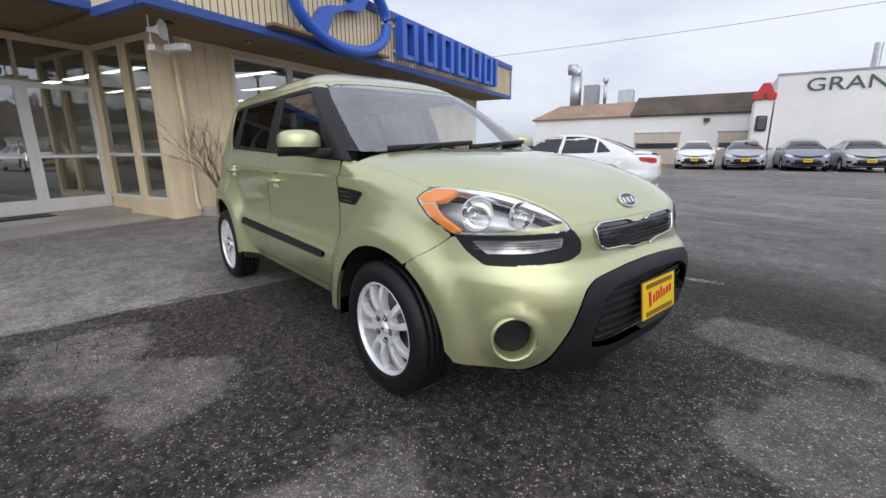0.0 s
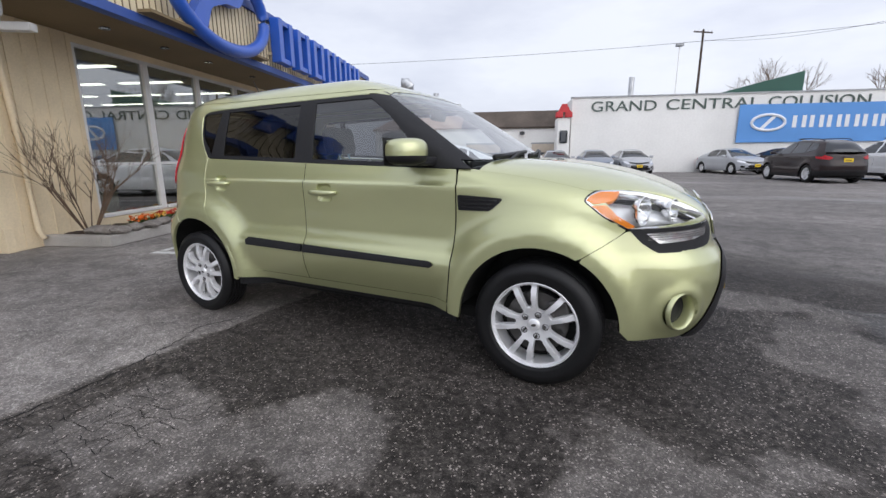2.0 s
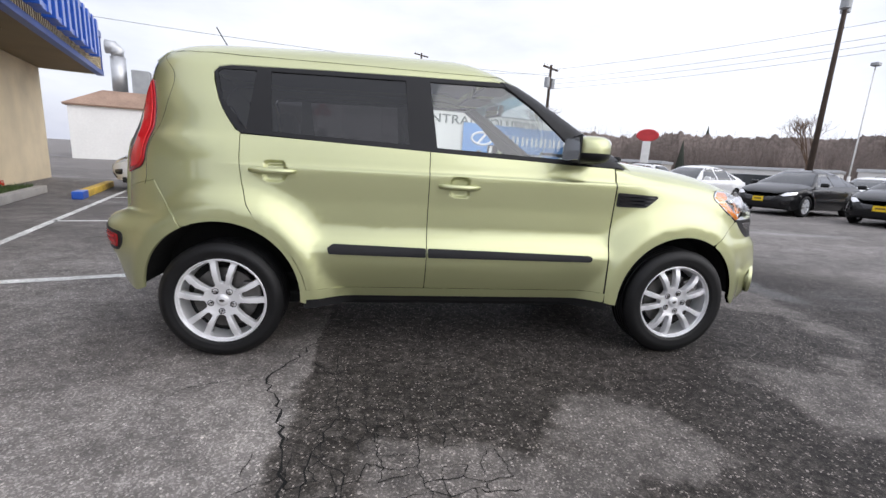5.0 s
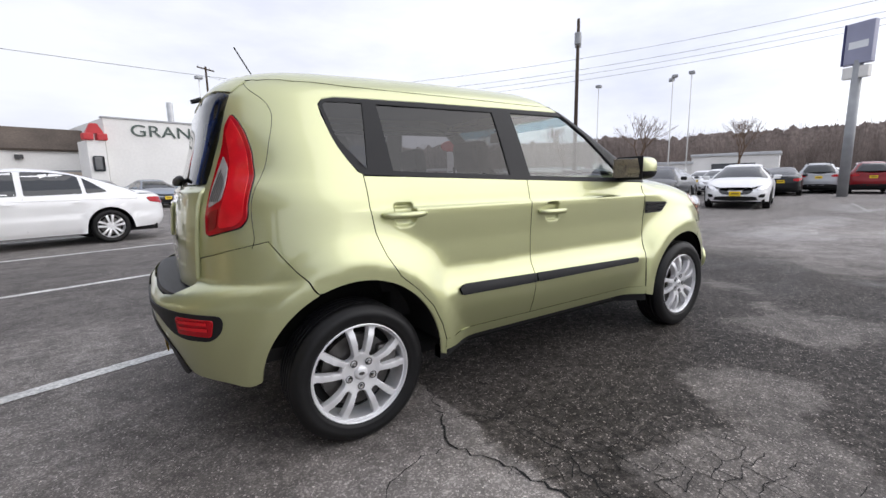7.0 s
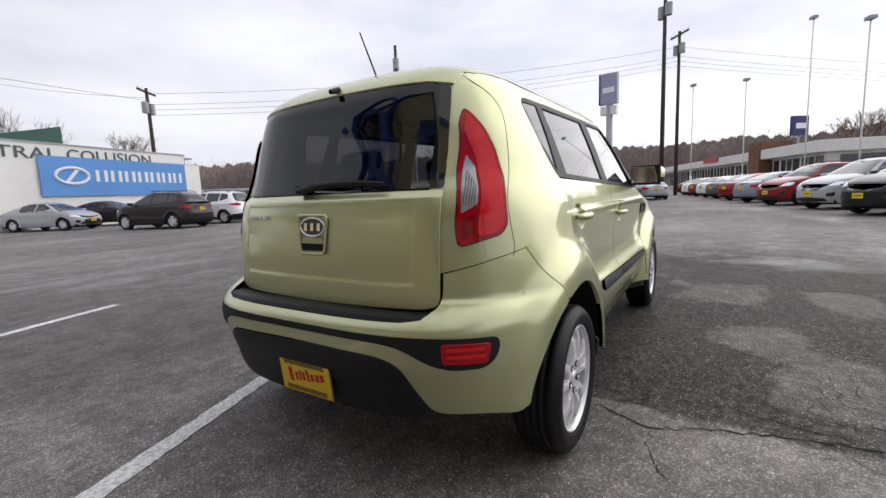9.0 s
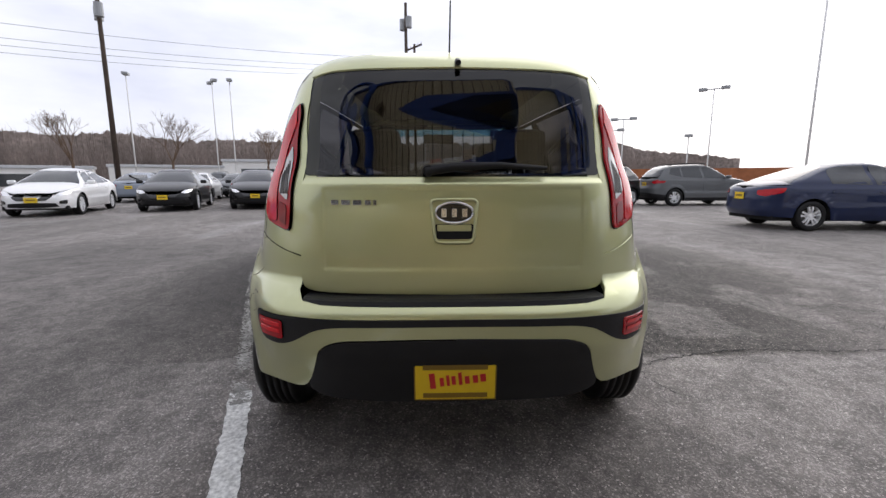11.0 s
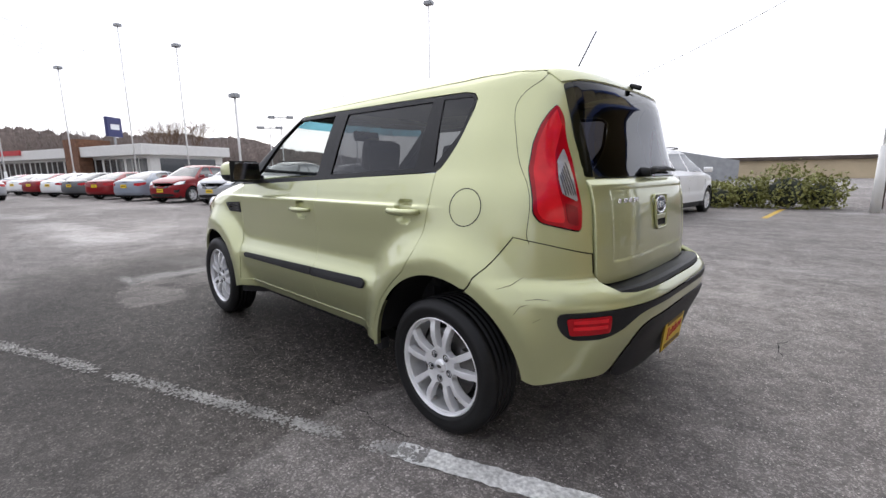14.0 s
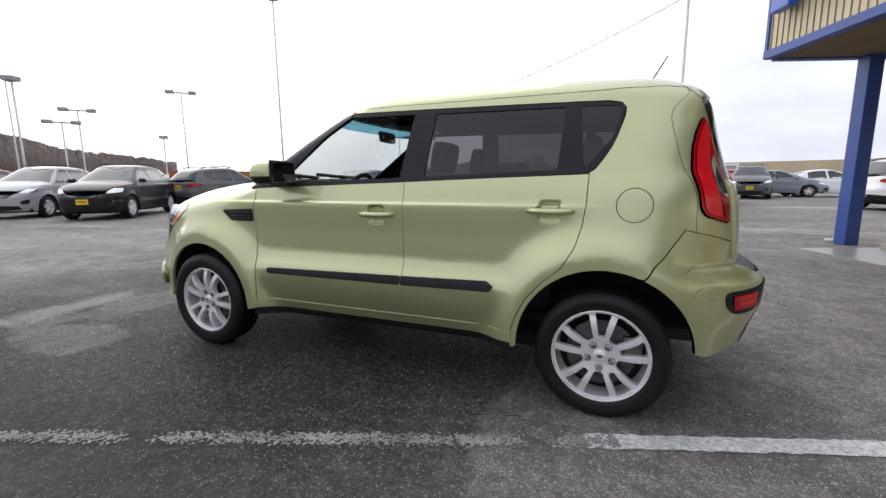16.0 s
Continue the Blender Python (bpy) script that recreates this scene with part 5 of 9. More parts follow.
def wheel(parent, x, y, z, radius, width, rim_r, spokes, turn=0.0, paired=0.0, detail=True, steer=0.0):
    """Built for the flank at -y, turned about for the other."""
    m = pose(x, y, z, 0, 0, steer) @ (pose(0, 0, 0, 0, turn, 0) if y < 0 else pose(0, 0, 0, 0, turn, 180))
    bm = bmesh.new()
    revolve(bm, [(0.0, -0.02), (rim_r * 0.72, -0.02), (rim_r * 0.72, 0.01), (rim_r * 0.3, 0.012), (rim_r * 0.28, 0.06)], 36)
    w = part("wheel", bm, steel, parent, m=m, smooth=False)
    part("tyre", tyre_mesh(radius, width, rim_r), rubber, w, smooth=True)
    part("rim", split_spoke_rim(rim_r, -width / 2 + 0.018) if detail else rim_mesh(rim_r, spokes, -width / 2 + 0.022, paired), alloy, w, smooth=True)
    bm = bmesh.new()
    revolve(bm, [(rim_r * 0.895, 0.02), (rim_r * 0.7, 0.03), (0.02, 0.03)], 32)
    part("backing", bm, dark_cavity, w)
    if detail:
        for k in range(5):
            a = 2 * math.pi * (k + 0.5) / 5 + math.pi / 2
            c = Vector((math.cos(a) * 0.0575, -width / 2 + 0.026, math.sin(a) * 0.0575))
            part("nut_well", revolve(bmesh.new(), [(0.0165, -0.0010), (0.0150, -0.0024), (0.0128, -0.0010), (0.0122, 0.004), (0.0, 0.004)], 18), trim_grey, w, m=Matrix.Translation(c), smooth=True)
            part("lug_nut", rod(bmesh.new(), c + Vector((0, 0.008, 0)), c + Vector((0, -0.010, 0)), 0.0095, 0.0075, segments=6), chrome, w)
        bm = bmesh.new()
        revolve(bm, [(0.0, -width / 2 + 0.020), (0.018, -width / 2 + 0.021), (0.028, -width / 2 + 0.0245), (0.031, -width / 2 + 0.032)], 28)
        cap = part("centre_cap", bm, alloy, w, smooth=True)
        bm = bmesh.new()
        bmesh.ops.create_uvsphere(bm, u_segments=20, v_segments=8, radius=1.0)
        bmesh.ops.scale(bm, vec=(0.0135, 0.0016, 0.0075), verts=bm.verts)
        part("cap_emblem", bm, steel, cap, "small oval wheel emblem", m=Matrix.Translation((0, -width / 2 + 0.0195, 0)), smooth=True)
        part("wheel_weight", boxed((-0.016, -0.010, -0.006), (0.016, 0.010, 0.004), 0.003), galvanised, w, m=pose(0, 0, 0, 0, 20, 0) @ Matrix.Translation((0.0, -width / 2 + 0.052, -rim_r * 0.845)))
        caliper = boxed((-0.045, -0.02, -0.06), (0.045, 0.03, 0.06), 0.012)
        part("brake_caliper", caliper, steel, w, m=Matrix.Translation((0.135, -0.03, 0.04)))
    return w


# ---- the green hatchback ----
hatch = holder("hatchback_car", pose(0, 0, 0), "boxy light green metallic hatchback parked on asphalt", "car")
green_paint = material("green_metallic_paint", (0.545, 0.562, 0.300), 0.40, metal=0.74, coat=1.0, vary=0.015, scale=3.0, fine=0.05, fine_scale=900)
green_paint.node_tree.nodes["Principled BSDF"].inputs["Coat IOR"].default_value = 1.70
LOW, TOP = Wrap(low_shell), Wrap(top_shell)
NOSE, TAIL = 2.07, -2.20  # p at the middle of nose and tail


def low_at(p, z, half):
    LOW.half = half
    return LOW.where(p, z)


def top_at(p, z, half):
    TOP.half = half
    return TOP.where(p, z)


def bonnet_at(x, y, half):
    return np.stack([x, y, low_shell.above(x, y)], -1)


def roof_at(x, y, half):
    return np.stack([x, y, top_shell.above(x, y, 1.2)], -1)


def screen_at(y, z, half):
    wide = top_shell.side(0.17, z)  # no wider than the roof's front corner
    y = np.clip(y, -wide, wide)
    return np.stack([top_shell.front(y, z), y, z], -1)


def tail_at(y, z, half):
    return np.stack([top_shell.rear(y, z), y, z], -1)


def gate_at(y, z, half):
    """The tailgate stands proud below its glass, with a ledge and a faint pressed panel."""
    q = tail_at(y, np.maximum(z, 0.755), half)
    q[..., 2] = z
    q[..., 0] -= 0.016 * smoothstep(1.106, 1.082, z)
    panel = smoothstep(0.470, 0.452, np.abs(y)) * smoothstep(0.775, 0.795, z) * smoothstep(1.075, 1.060, z)
    q[..., 0] += 0.004 * panel
    return q


def up(p):
    return p * 0 + np.array([0.0, 0, 1.0])


def door_at(p, z, half):
    """The flank with a hollow behind each handle."""
    q = top_at(p, z, half)
    for hx, hz in HANDLES:
        d = ((q[..., 0] - hx) / 0.056) ** 4 + ((q[..., 2] - hz + 0.002) / 0.054) ** 4
        q[..., 1] -= half * 0.026 * smoothstep(1.0, 0.25, d)
    return q


HANDLES = ((-0.060, 0.932), (-1.006, 0.968))


def ahead(p):
    return p * 0 + np.array([1.0, 0, 0.2])


def behind(p):
    return p * 0 + np.array([-1.0, 0, 0.1])


def lx(x, z):
    return (LOW.p_of_x(x, z), z)


def ly(y, z, end):
    return (LOW.p_of_y(y, z, end), z)


def tx(x, z):
    return (TOP.p_of_x(x, z), z)


def ty(y, z):
    return (TOP.p_of_y(y, z, -1), z)


ARCH = 0.388


def lows(points):
    return [lx(x, z) for x, z in points]


def tops(points):
    return [tx(x, z) for x, z in points]


belt = [(-1.176, 1.140), (-0.70, 1.125), (-0.225, 1.108), (0.30, 1.092), (0.822, 1.076)]
front_edge = [(0.822, 1.076), (0.829, 0.95), (0.826, 0.80), (0.812, 0.60), (0.800, 0.362)]
rear_edge = [(-0.842, 0.362), (-0.866, 0.45), (-0.912, 0.545), (-0.985, 0.630), (-1.075, 0.708), (-1.130, 0.80), (-1.158, 0.90), (-1.172, 1.0), (-1.176, 1.140)]
handle_cuts = tuple((0, c) for x0 in (-0.07, -1.01) for c in np.arange(x0 - 0.11, x0 + 0.11, 0.014)) + tuple((1, c) for c in np.arange(0.87, 1.035, 0.011))
crease_cuts = tuple((1, c) for c in (0.585, 0.61, 0.625, 0.655, 0.67, 0.970, 0.979, 0.988, 0.993, 0.998, 1.002, 1.01, 1.03, 1.05))

# doors
gap = 0.0022
front_door = inset([(0.800, 0.362)] + front_edge[::-1][1:] + [(0.30, 1.092), (-0.225, 1.108), (-0.228, 0.80), (-0.230, 0.362)], gap)
rear_door = inset([(-0.230, 0.362), (-0.228, 0.80), (-0.225, 1.108), (-0.70, 1.125)] + rear_edge[::-1], gap)
for half, side_name in ((-1, "passenger"), (1, "driver")):
    for name, outline, hx in (("front_door", front_door, -0.066), ("rear_door", rear_door, -1.012)):
        d = skin(name, drape([outline], door_at, 0, 0.02, 0.04, handle_cuts + crease_cuts, (half,)), green_paint, hatch)
        # handle: a bar over its hollow
        hz = 0.932 if hx > -0.5 else 0.968
        y = float(top_shell.side(np.array(hx), np.array(hz)))
        bar = [(hx - 0.108 + 0.216 * k / 8, half * (y + 0.004 + 0.030 * math.sin(math.pi * k / 8) ** 0.5), hz - 0.002 * math.sin(math.pi * k / 8)) for k in range(9)]
        bm = tube(bmesh.new(), bar, [0.010, 0.014, 0.0155, 0.016, 0.016, 0.016, 0.0155, 0.014, 0.010], 10)
        part("handle", bm, green_paint, d, smooth=True)
    mold_f = rounded([(0.700, 0.553), (0.712, 0.572), (0.690, 0.584), (-0.222, 0.600), (-0.222, 0.556)], 0.008)
    mold_r = rounded([(-0.234, 0.556), (-0.234, 0.600), (-0.715, 0.608), (-0.745, 0.590), (-0.735, 0.562)], 0.008)
    skin("side_moulding", drape([mold_f], top_at, 0.016, 0.022, 0.05, (), (half,)), black_plastic, hatch)
    skin("side_moulding", drape([mold_r], top_at, 0.016, 0.022, 0.05, (), (half,)), black_plastic, hatch)
    # sill
    sill = [(-0.852, 0.322), (0.802, 0.322), (0.806, 0.373), (-0.845, 0.373)]
    skin("sill", drape([sill], top_at, 0.003, 0.03, 0.06, (), (half,)), green_paint, hatch)
    # black strip set back in place of the shade below the sill
    sill = [(-0.86, 0.262), (0.85, 0.262), (0.84, 0.320), (-0.86, 0.320)]
    skin("lower_sill", drape([sill], top_at, -0.035, 0.05, 0.06, (), (half,)), black_plastic, hatch)

    # front wing
    wing = [(0.806, 0.362), (0.808, 0.318), (0.874, 0.304)] + lows(arc(AXLE, TYRE, ARCH + 0.004, 181, 62, 26)[1:])
    wing += [lx(1.480, 0.6788), lx(1.5625, 0.7335), lx(1.6275, 0.7815), lx(1.6505, 0.8035), lx(1.54, 0.868), lx(1.468, 0.935), lx(1.478, 0.962), lx(1.50, 0.975)]
    wing += [lx(1.30, 1.020), lx(1.10, 1.050), lx(0.95, 1.066), (0.90, 1.075)]
    wing += [(0.829, 1.074), (0.834, 0.95), (0.831, 0.80), (0.817, 0.60)]
    skin("front_wing", drape([wing], low_at, 0, 0.02, 0.035, crease_cuts, (half,)), green_paint, hatch)
    vent = rounded([(0.842, 0.866), (1.018, 0.868), (1.086, 0.926), (1.080, 0.936), (0.840, 0.946)], 0.012)
    v = skin("side_vent", drape([vent], low_at, 0.004, 0.01, 0.03, (), (half,)), black_plastic, hatch)
    for k in range(3):
        slat = [(0.856, 0.880 + 0.020 * k), (1.02 + 0.018 * k, 0.880 + 0.020 * k), (1.03 + 0.018 * k, 0.888 + 0.020 * k), (0.856, 0.888 + 0.020 * k)]
        skin("slat", drape([slat], low_at, 0.009, 0.006, 0.05, (), (half,)), gloss_black, v)

    # quarter panel with the lamp's surround, up to the tailgate's joint
    seam = [(-1.176, 1.145), (-1.172, 1.0), (-1.158, 0.90), (-1.130, 0.80), (-1.075, 0.708), (-0.985, 0.630), (-0.912, 0.545), (-0.866, 0.45), (-0.842, 0.362), (-0.845, 0.30)]
    seam = [(x - gap, z) for x, z in seam]
    quarter = seam + tops(arc(AXLE_R, TYRE, ARCH + 0.004, -2, 112, 26))
    quarter += [tx(-1.43, 0.684), tx(-1.50, 0.775), tx(-1.582, 0.895), ty(0.70, 0.868), ty(0.62, 0.842), ty(0.550, 0.826), ty(0.5495, 0.95), ty(0.5470, 1.10), ty(0.5395, 1.25), ty(0.5325, 1.40), ty(0.5245, 1.478)]
    quarter += [ty(0.532, 1.520), tx(-1.55, 1.535), tx(-1.40, 1.540), (-1.0, 1.545), (-0.4, 1.550), (0.0, 1.548), (0.16, 1.535), (0.235, 1.512)]
    quarter += tops([(0.10, 1.509), (-0.30, 1.503), (-0.80, 1.493), (-1.15, 1.484), (-1.245, 1.480), (-1.300, 1.468), (-1.322, 1.442), (-1.318, 1.400), (-1.290, 1.310), (-1.235, 1.205), (-1.200, 1.158)])
    skin("rear_quarter", drape([quarter], top_at, 0, 0.02, 0.035, crease_cuts, (half,)), green_paint, hatch)

    channel = [ty(0.50, 0.80), ty(0.575, 0.84), ty(0.570, 1.00), ty(0.566, 1.15), ty(0.556, 1.30), ty(0.545, 1.43), ty(0.53, 1.49), ty(0.48, 1.49), ty(0.49, 1.30), ty(0.50, 1.08)]
    skin("gate_channel", drape([channel], top_at, -0.004, 0.0, 0.04, (), (half,)), green_paint, hatch)

    # side glass and its black frame
    glass_q = tops(rounded([(-1.150, 1.166), (-1.190, 1.170), (-1.270, 1.310), (-1.302, 1.440), (-1.285, 1.456), (-1.118, 1.462)], 0.02))
    skin("quarter_window", drape([glass_q], top_at, -0.006, 0.004, 0.06, (), (half,)), privacy_glass, hatch, "dark tinted quarter window")
    glass_r = rounded([(-0.335, 1.136), (-1.028, 1.160), (-1.050, 1.462), (-0.362, 1.474)], 0.012)
    skin("rear_window", drape([glass_r], top_at, -0.008, 0.004, 0.06, (), (half,)), privacy_glass, hatch, "dark tinted rear door window")
    glass_f = rounded([(0.645, 1.106), (-0.188, 1.130), (-0.232, 1.478), (0.228, 1.486)], 0.012)
    if half < 0:  # the driver's window is wound down
        skin("front_window", drape([glass_f], top_at, -0.008, 0.004, 0.06, (), (half,)), car_glass, hatch, "clear front door window")
    frames = [[(-1.150, 1.166), (-1.118, 1.462), (-1.050, 1.462), (-1.028, 1.160), (-1.03, 1.140), (-1.176, 1.146)],
              [(-0.335, 1.136), (-0.362, 1.474), (-0.232, 1.478), (-0.188, 1.130), (-0.19, 1.108), (-0.335, 1.112)],
              [(-0.335, 1.136), (-0.335, 1.112), (-1.03, 1.140), (-1.028, 1.160)],
              [(0.645, 1.106), (0.680, 1.083), (-0.19, 1.108), (-0.188, 1.130)],
              [(0.228, 1.486), (-0.232, 1.478), (-0.362, 1.474), (-1.050, 1.462), (-1.118, 1.462), (-1.285, 1.456), (-1.302, 1.440), (-1.318, 1.438), (-1.298, 1.464), (-1.243, 1.477), (-0.80, 1.490), (-0.30, 1.500), (0.10, 1.506), (0.258, 1.510)],
              [(-1.302, 1.440), (-1.318, 1.438), (-1.287, 1.310), (-1.232, 1.205), (-1.178, 1.147), (-1.150, 1.166), (-1.190, 1.170), (-1.270, 1.310)]]
    for f in frames:
        skin("window_frame", drape([tops(f)], top_at, -0.002, 0.012, 0.06, (), (half,)), black_plastic, hatch)
    # windscreen pillar and the triangle at its foot
    pillar = [(0.228, 1.486), (0.258, 1.511)]
    for z in (1.508, 1.47, 1.40, 1.32, 1.24, 1.16, 1.10, 1.078):
        pillar.append((TOP.p_of_x(float(screen_line(np.array(z))) - 0.160, z), z))
    pillar += [(0.680, 1.081), (0.645, 1.106)]
    skin("windscreen_pillar", drape([pillar], top_at, 0.002, 0.02, 0.05, (), (half,)), black_plastic, hatch)

    # mirror
    my = 0.80
    base = half * 0.755
    mir = bmesh.new()
    bmesh.ops.create_uvsphere(mir, u_segments=24, v_segments=16, radius=1.0)
    for w in mir.verts:
        c = w.co.copy()
        c = Vector((math.copysign(abs(c.x) ** 0.75, c.x) * (0.078 if c.x < 0 else 0.085), math.copysign(abs(c.y) ** 0.62, c.y) * 0.112, math.copysign(abs(c.z) ** 0.62, c.z) * 0.068))
        c.x += 0.04 * (1 - abs(c.y) / 0.112) * (c.x > 0)
        c.x = max(c.x, -0.055)
        w.co = c
    low = mir.copy()
    bmesh.ops.bisect_plane(mir, geom=mir.verts[:] + mir.edges[:] + mir.faces[:], plane_co=(0, 0, -0.020), plane_no=(0, 0, 1), clear_inner=True)
    bmesh.ops.bisect_plane(low, geom=low.verts[:] + low.edges[:] + low.faces[:], plane_co=(0, 0, -0.020), plane_no=(0, 0, 1), clear_outer=True)
    at = Matrix.Translation((0.585, half * 0.900, 1.165)) @ pose(0, 0, 0, 0, 0, half * 13)
    body = part("door_mirror", mir, green_paint, hatch, m=at, smooth=True)
    part("mirror_base", low, black_plastic, body, smooth=True)
    part("mirror_arm", boxed((-0.045, -0.085, -0.028), (0.060, 0.085, 0.018), 0.014, Matrix.Translation((0.022, -half * 0.095, -0.044))), black_plastic, body)
    part("mirror_glass", boxed((-0.003, -0.088, -0.056), (0.0, 0.088, 0.058), 0.001), chrome, body, "mirror glass", m=pose(-0.078, 0, 0, 0, 5, -half * 17))
    part("mirror_bezel", boxed((-0.0565, -0.106, -0.070), (-0.0520, 0.106, 0.070), 0.002), black_plastic, body)
    part("side_repeater", boxed((0.035, 0.075 * half - 0.028, -0.010), (0.083 - 0.018, 0.075 * half + 0.028, 0.004), 0.003), lens_glass, body)

    # tail lamp, its clear part, and the reflector in the bumper
    lamp = rounded([ty(0.568, 1.388), ty(0.592, 1.365), ty(0.626, 1.318), ty(0.661, 1.24), ty(0.690, 1.15), ty(0.713, 1.05), ty(0.723, 0.985), ty(0.711, 0.950), ty(0.600, 0.914), ty(0.592, 0.98), ty(0.586, 1.10), ty(0.574, 1.24), ty(0.560, 1.34)], 0.02)
    t = skin("tail_lamp", drape([lamp], top_at, 0.010, 0.03, 0.03, (), (half,)), red_lens, hatch, "tall red tail lamp with a clear section")
    band = softened([ty(0.576, 1.368), ty(0.590, 1.352), ty(0.619, 1.312), ty(0.654, 1.236), ty(0.683, 1.146), ty(0.706, 1.05), ty(0.715, 0.988), ty(0.703, 0.956), ty(0.650, 0.944), ty(0.650, 0.990), ty(0.652, 1.05), ty(0.642, 1.12), ty(0.620, 1.20), ty(0.592, 1.27), ty(0.576, 1.310)], 0.02)
    skin("light_band", drape([band], top_at, 0.0135, 0.008, 0.03, (), (half,)), bright_red_lens, t, "bright red outer light band")
    inner = rounded([ty(0.591, 1.222), ty(0.620, 1.175), ty(0.640, 1.10), ty(0.644, 1.052), ty(0.603, 1.022), ty(0.595, 1.10)], 0.01)
    clear = skin("clear_section", drape([inner], top_at, 0.0125, 0.006, 0.03, (), (half,)), clear_lens_grey, t, "clear reversing lamp section")
    for k in range(5):
        y1 = 0.603 + 0.0075 * k
        rib = [ty(y1, 1.045 + 0.001 * k), ty(y1 - 0.004, 1.165 - 0.012 * k), ty(y1 - 0.001, 1.165 - 0.012 * k), ty(y1 + 0.003, 1.045)]
        skin("lens_rib", drape([rib], top_at, 0.0145, 0.003, 0.05, (), (half,)), steel, clear)
    inner = rounded([ty(0.607, 1.004), ty(0.642, 1.020), ty(0.642, 0.985), ty(0.642, 0.948), ty(0.610, 0.932)], 0.01)
    skin("lower_lens", drape([inner], top_at, 0.0125, 0.006, 0.03, (), (half,)), dark_red_lens, t)
    gasket = inset(lamp, -0.005)
    skin("lamp_gasket", drape([gasket], top_at, 0.003, 0.02, 0.03, (), (half,)), gloss_black, t)
    refl = rounded([ly(0.600, 0.616, -1), ly(0.722, 0.606, -1), ly(0.712, 0.540, -1), ly(0.600, 0.548, -1)], 0.012)
    r = skin("bumper_reflector", drape([refl], low_at, 0.008, 0.015, 0.03, (), (half,)), red_lens, hatch, "red reflector set in black trim")
    for k in range(2):
        bar = [ly(0.612, 0.567 + 0.024 * k, -1), ly(0.705, 0.562 + 0.024 * k, -1), ly(0.706, 0.575 + 0.024 * k, -1), ly(0.612, 0.580 + 0.024 * k, -1)]
        skin("lens_band", drape([bar], low_at, 0.0105, 0.005, 0.03, (), (half,)), bright_red_lens, r)

    # headlamp: dark housing, bowls, amber corner, clear cover, lower strip in black
    cover = [lx(1.465, 0.936), lx(1.485, 0.962), lx(1.52, 0.982), lx(1.60, 0.982), lx(1.70, 0.972), ly(0.555, 0.950, 1), ly(0.510, 0.918, 1), ly(0.475, 0.875, 1), ly(0.452, 0.832, 1), ly(0.545, 0.822, 1), lx(1.80, 0.812), lx(1.66, 0.808), lx(1.55, 0.870)]
    cover = rounded(cover, 0.02, 3)
    h = skin("headlamp", drape([inset(cover, 0.004)], low_at, -0.075, 0.0, 0.04, (), (half,)), lamp_bucket, hatch, "clear headlamp with chrome bowls and amber corner")
    skin("cover", drape([cover], low_at, 0.003, 0.012, 0.03, (), (half,)), lens_glass, h)
    for name, o, c, lift, mat in (("lamp_seal", -0.004, 0.0015, 0.0004, gloss_black), ("chrome_rim", 0.0015, 0.0075, 0.0006, reflector)):
        outer, hole = inset(cover, o), inset(cover, c)
        skin(name, drape([[outer[k], outer[(k + 1) % len(outer)], hole[(k + 1) % len(outer)], hole[k]] for k in range(len(outer))], low_at, lift, 0.045, 0.05, (), (half,)), mat, h)
    corner = rounded([lx(1.473, 0.937), lx(1.490, 0.957), lx(1.525, 0.974), lx(1.608, 0.974), lx(1.590, 0.938), lx(1.515, 0.920)], 0.006)
    skin("amber_corner", drape([corner], low_at, 0.0012, 0.03, 0.03, (), (half,)), amber, h, "amber side lamp section")
    strip = rounded([lx(1.500, 0.914), lx(1.560, 0.918), lx(1.612, 0.872), lx(1.690, 0.824), lx(1.662, 0.814), lx(1.556, 0.871)], 0.005)
    skin("amber_strip", drape([strip], low_at, 0.0010, 0.03, 0.03, (), (half,)), amber, h, "thin amber strip along the lamp's edge")
    for y0, z0, r0, back in ((0.690, 0.888, 0.064, 0.0), (0.570, 0.886, 0.050, 0.0)):
        x0 = float(low_shell.front(np.array(y0), np.array(z0))) - 0.058
        bm = bmesh.new()
        revolve(bm, [(r0, 0.0), (r0 * 0.96, 0.012), (r0 * 0.8, 0.035), (r0 * 0.5, 0.052), (r0 * 0.22, 0.058), (r0 * 0.20, 0.02), (0.0, 0.012)], 28)
        bz = tube(bmesh.new(), [(r0 * 1.03 * math.cos(a), 0.002, r0 * 1.03 * math.sin(a)) for a in (2 * math.pi * k / 32 for k in range(32))], 0.0022, 8, closed=True)
        part("bowl_bezel", bz, alloy, h, m=Matrix.Translation((x0, half * y0, z0)) @ pose(0, 0, 0, 0, 0, 90 + half * 22), smooth=True)
        part("bowl", bm, reflector, h, m=Matrix.Translation((x0, half * y0, z0)) @ pose(0, 0, 0, 0, 0, 90 + half * 22), smooth=True)
    strip_back = rounded([lx(1.664, 0.811), lx(1.80, 0.817), ly(0.550, 0.827, 1), ly(0.448, 0.837, 1), ly(0.415, 0.790, 1), ly(0.420, 0.745, 1), ly(0.470, 0.722, 1), ly(0.580, 0.706, 1), lx(1.79, 0.704), lx(1.72, 0.750)], 0.012)
    b = skin("lamp_surround", drape([strip_back], low_at, 0.001, 0.02, 0.03, (), (half,)), black_plastic, hatch)
    strip = rounded([lx(1.735, 0.792), ly(0.60, 0.803, 1), ly(0.495, 0.808, 1), ly(0.502, 0.772, 1), ly(0.60, 0.755, 1), lx(1.79, 0.748)], 0.008)
    s = skin("indicator", drape([strip], low_at, 0.004, 0.012, 0.03, (), (half,)), reflector, b, "clear indicator strip")
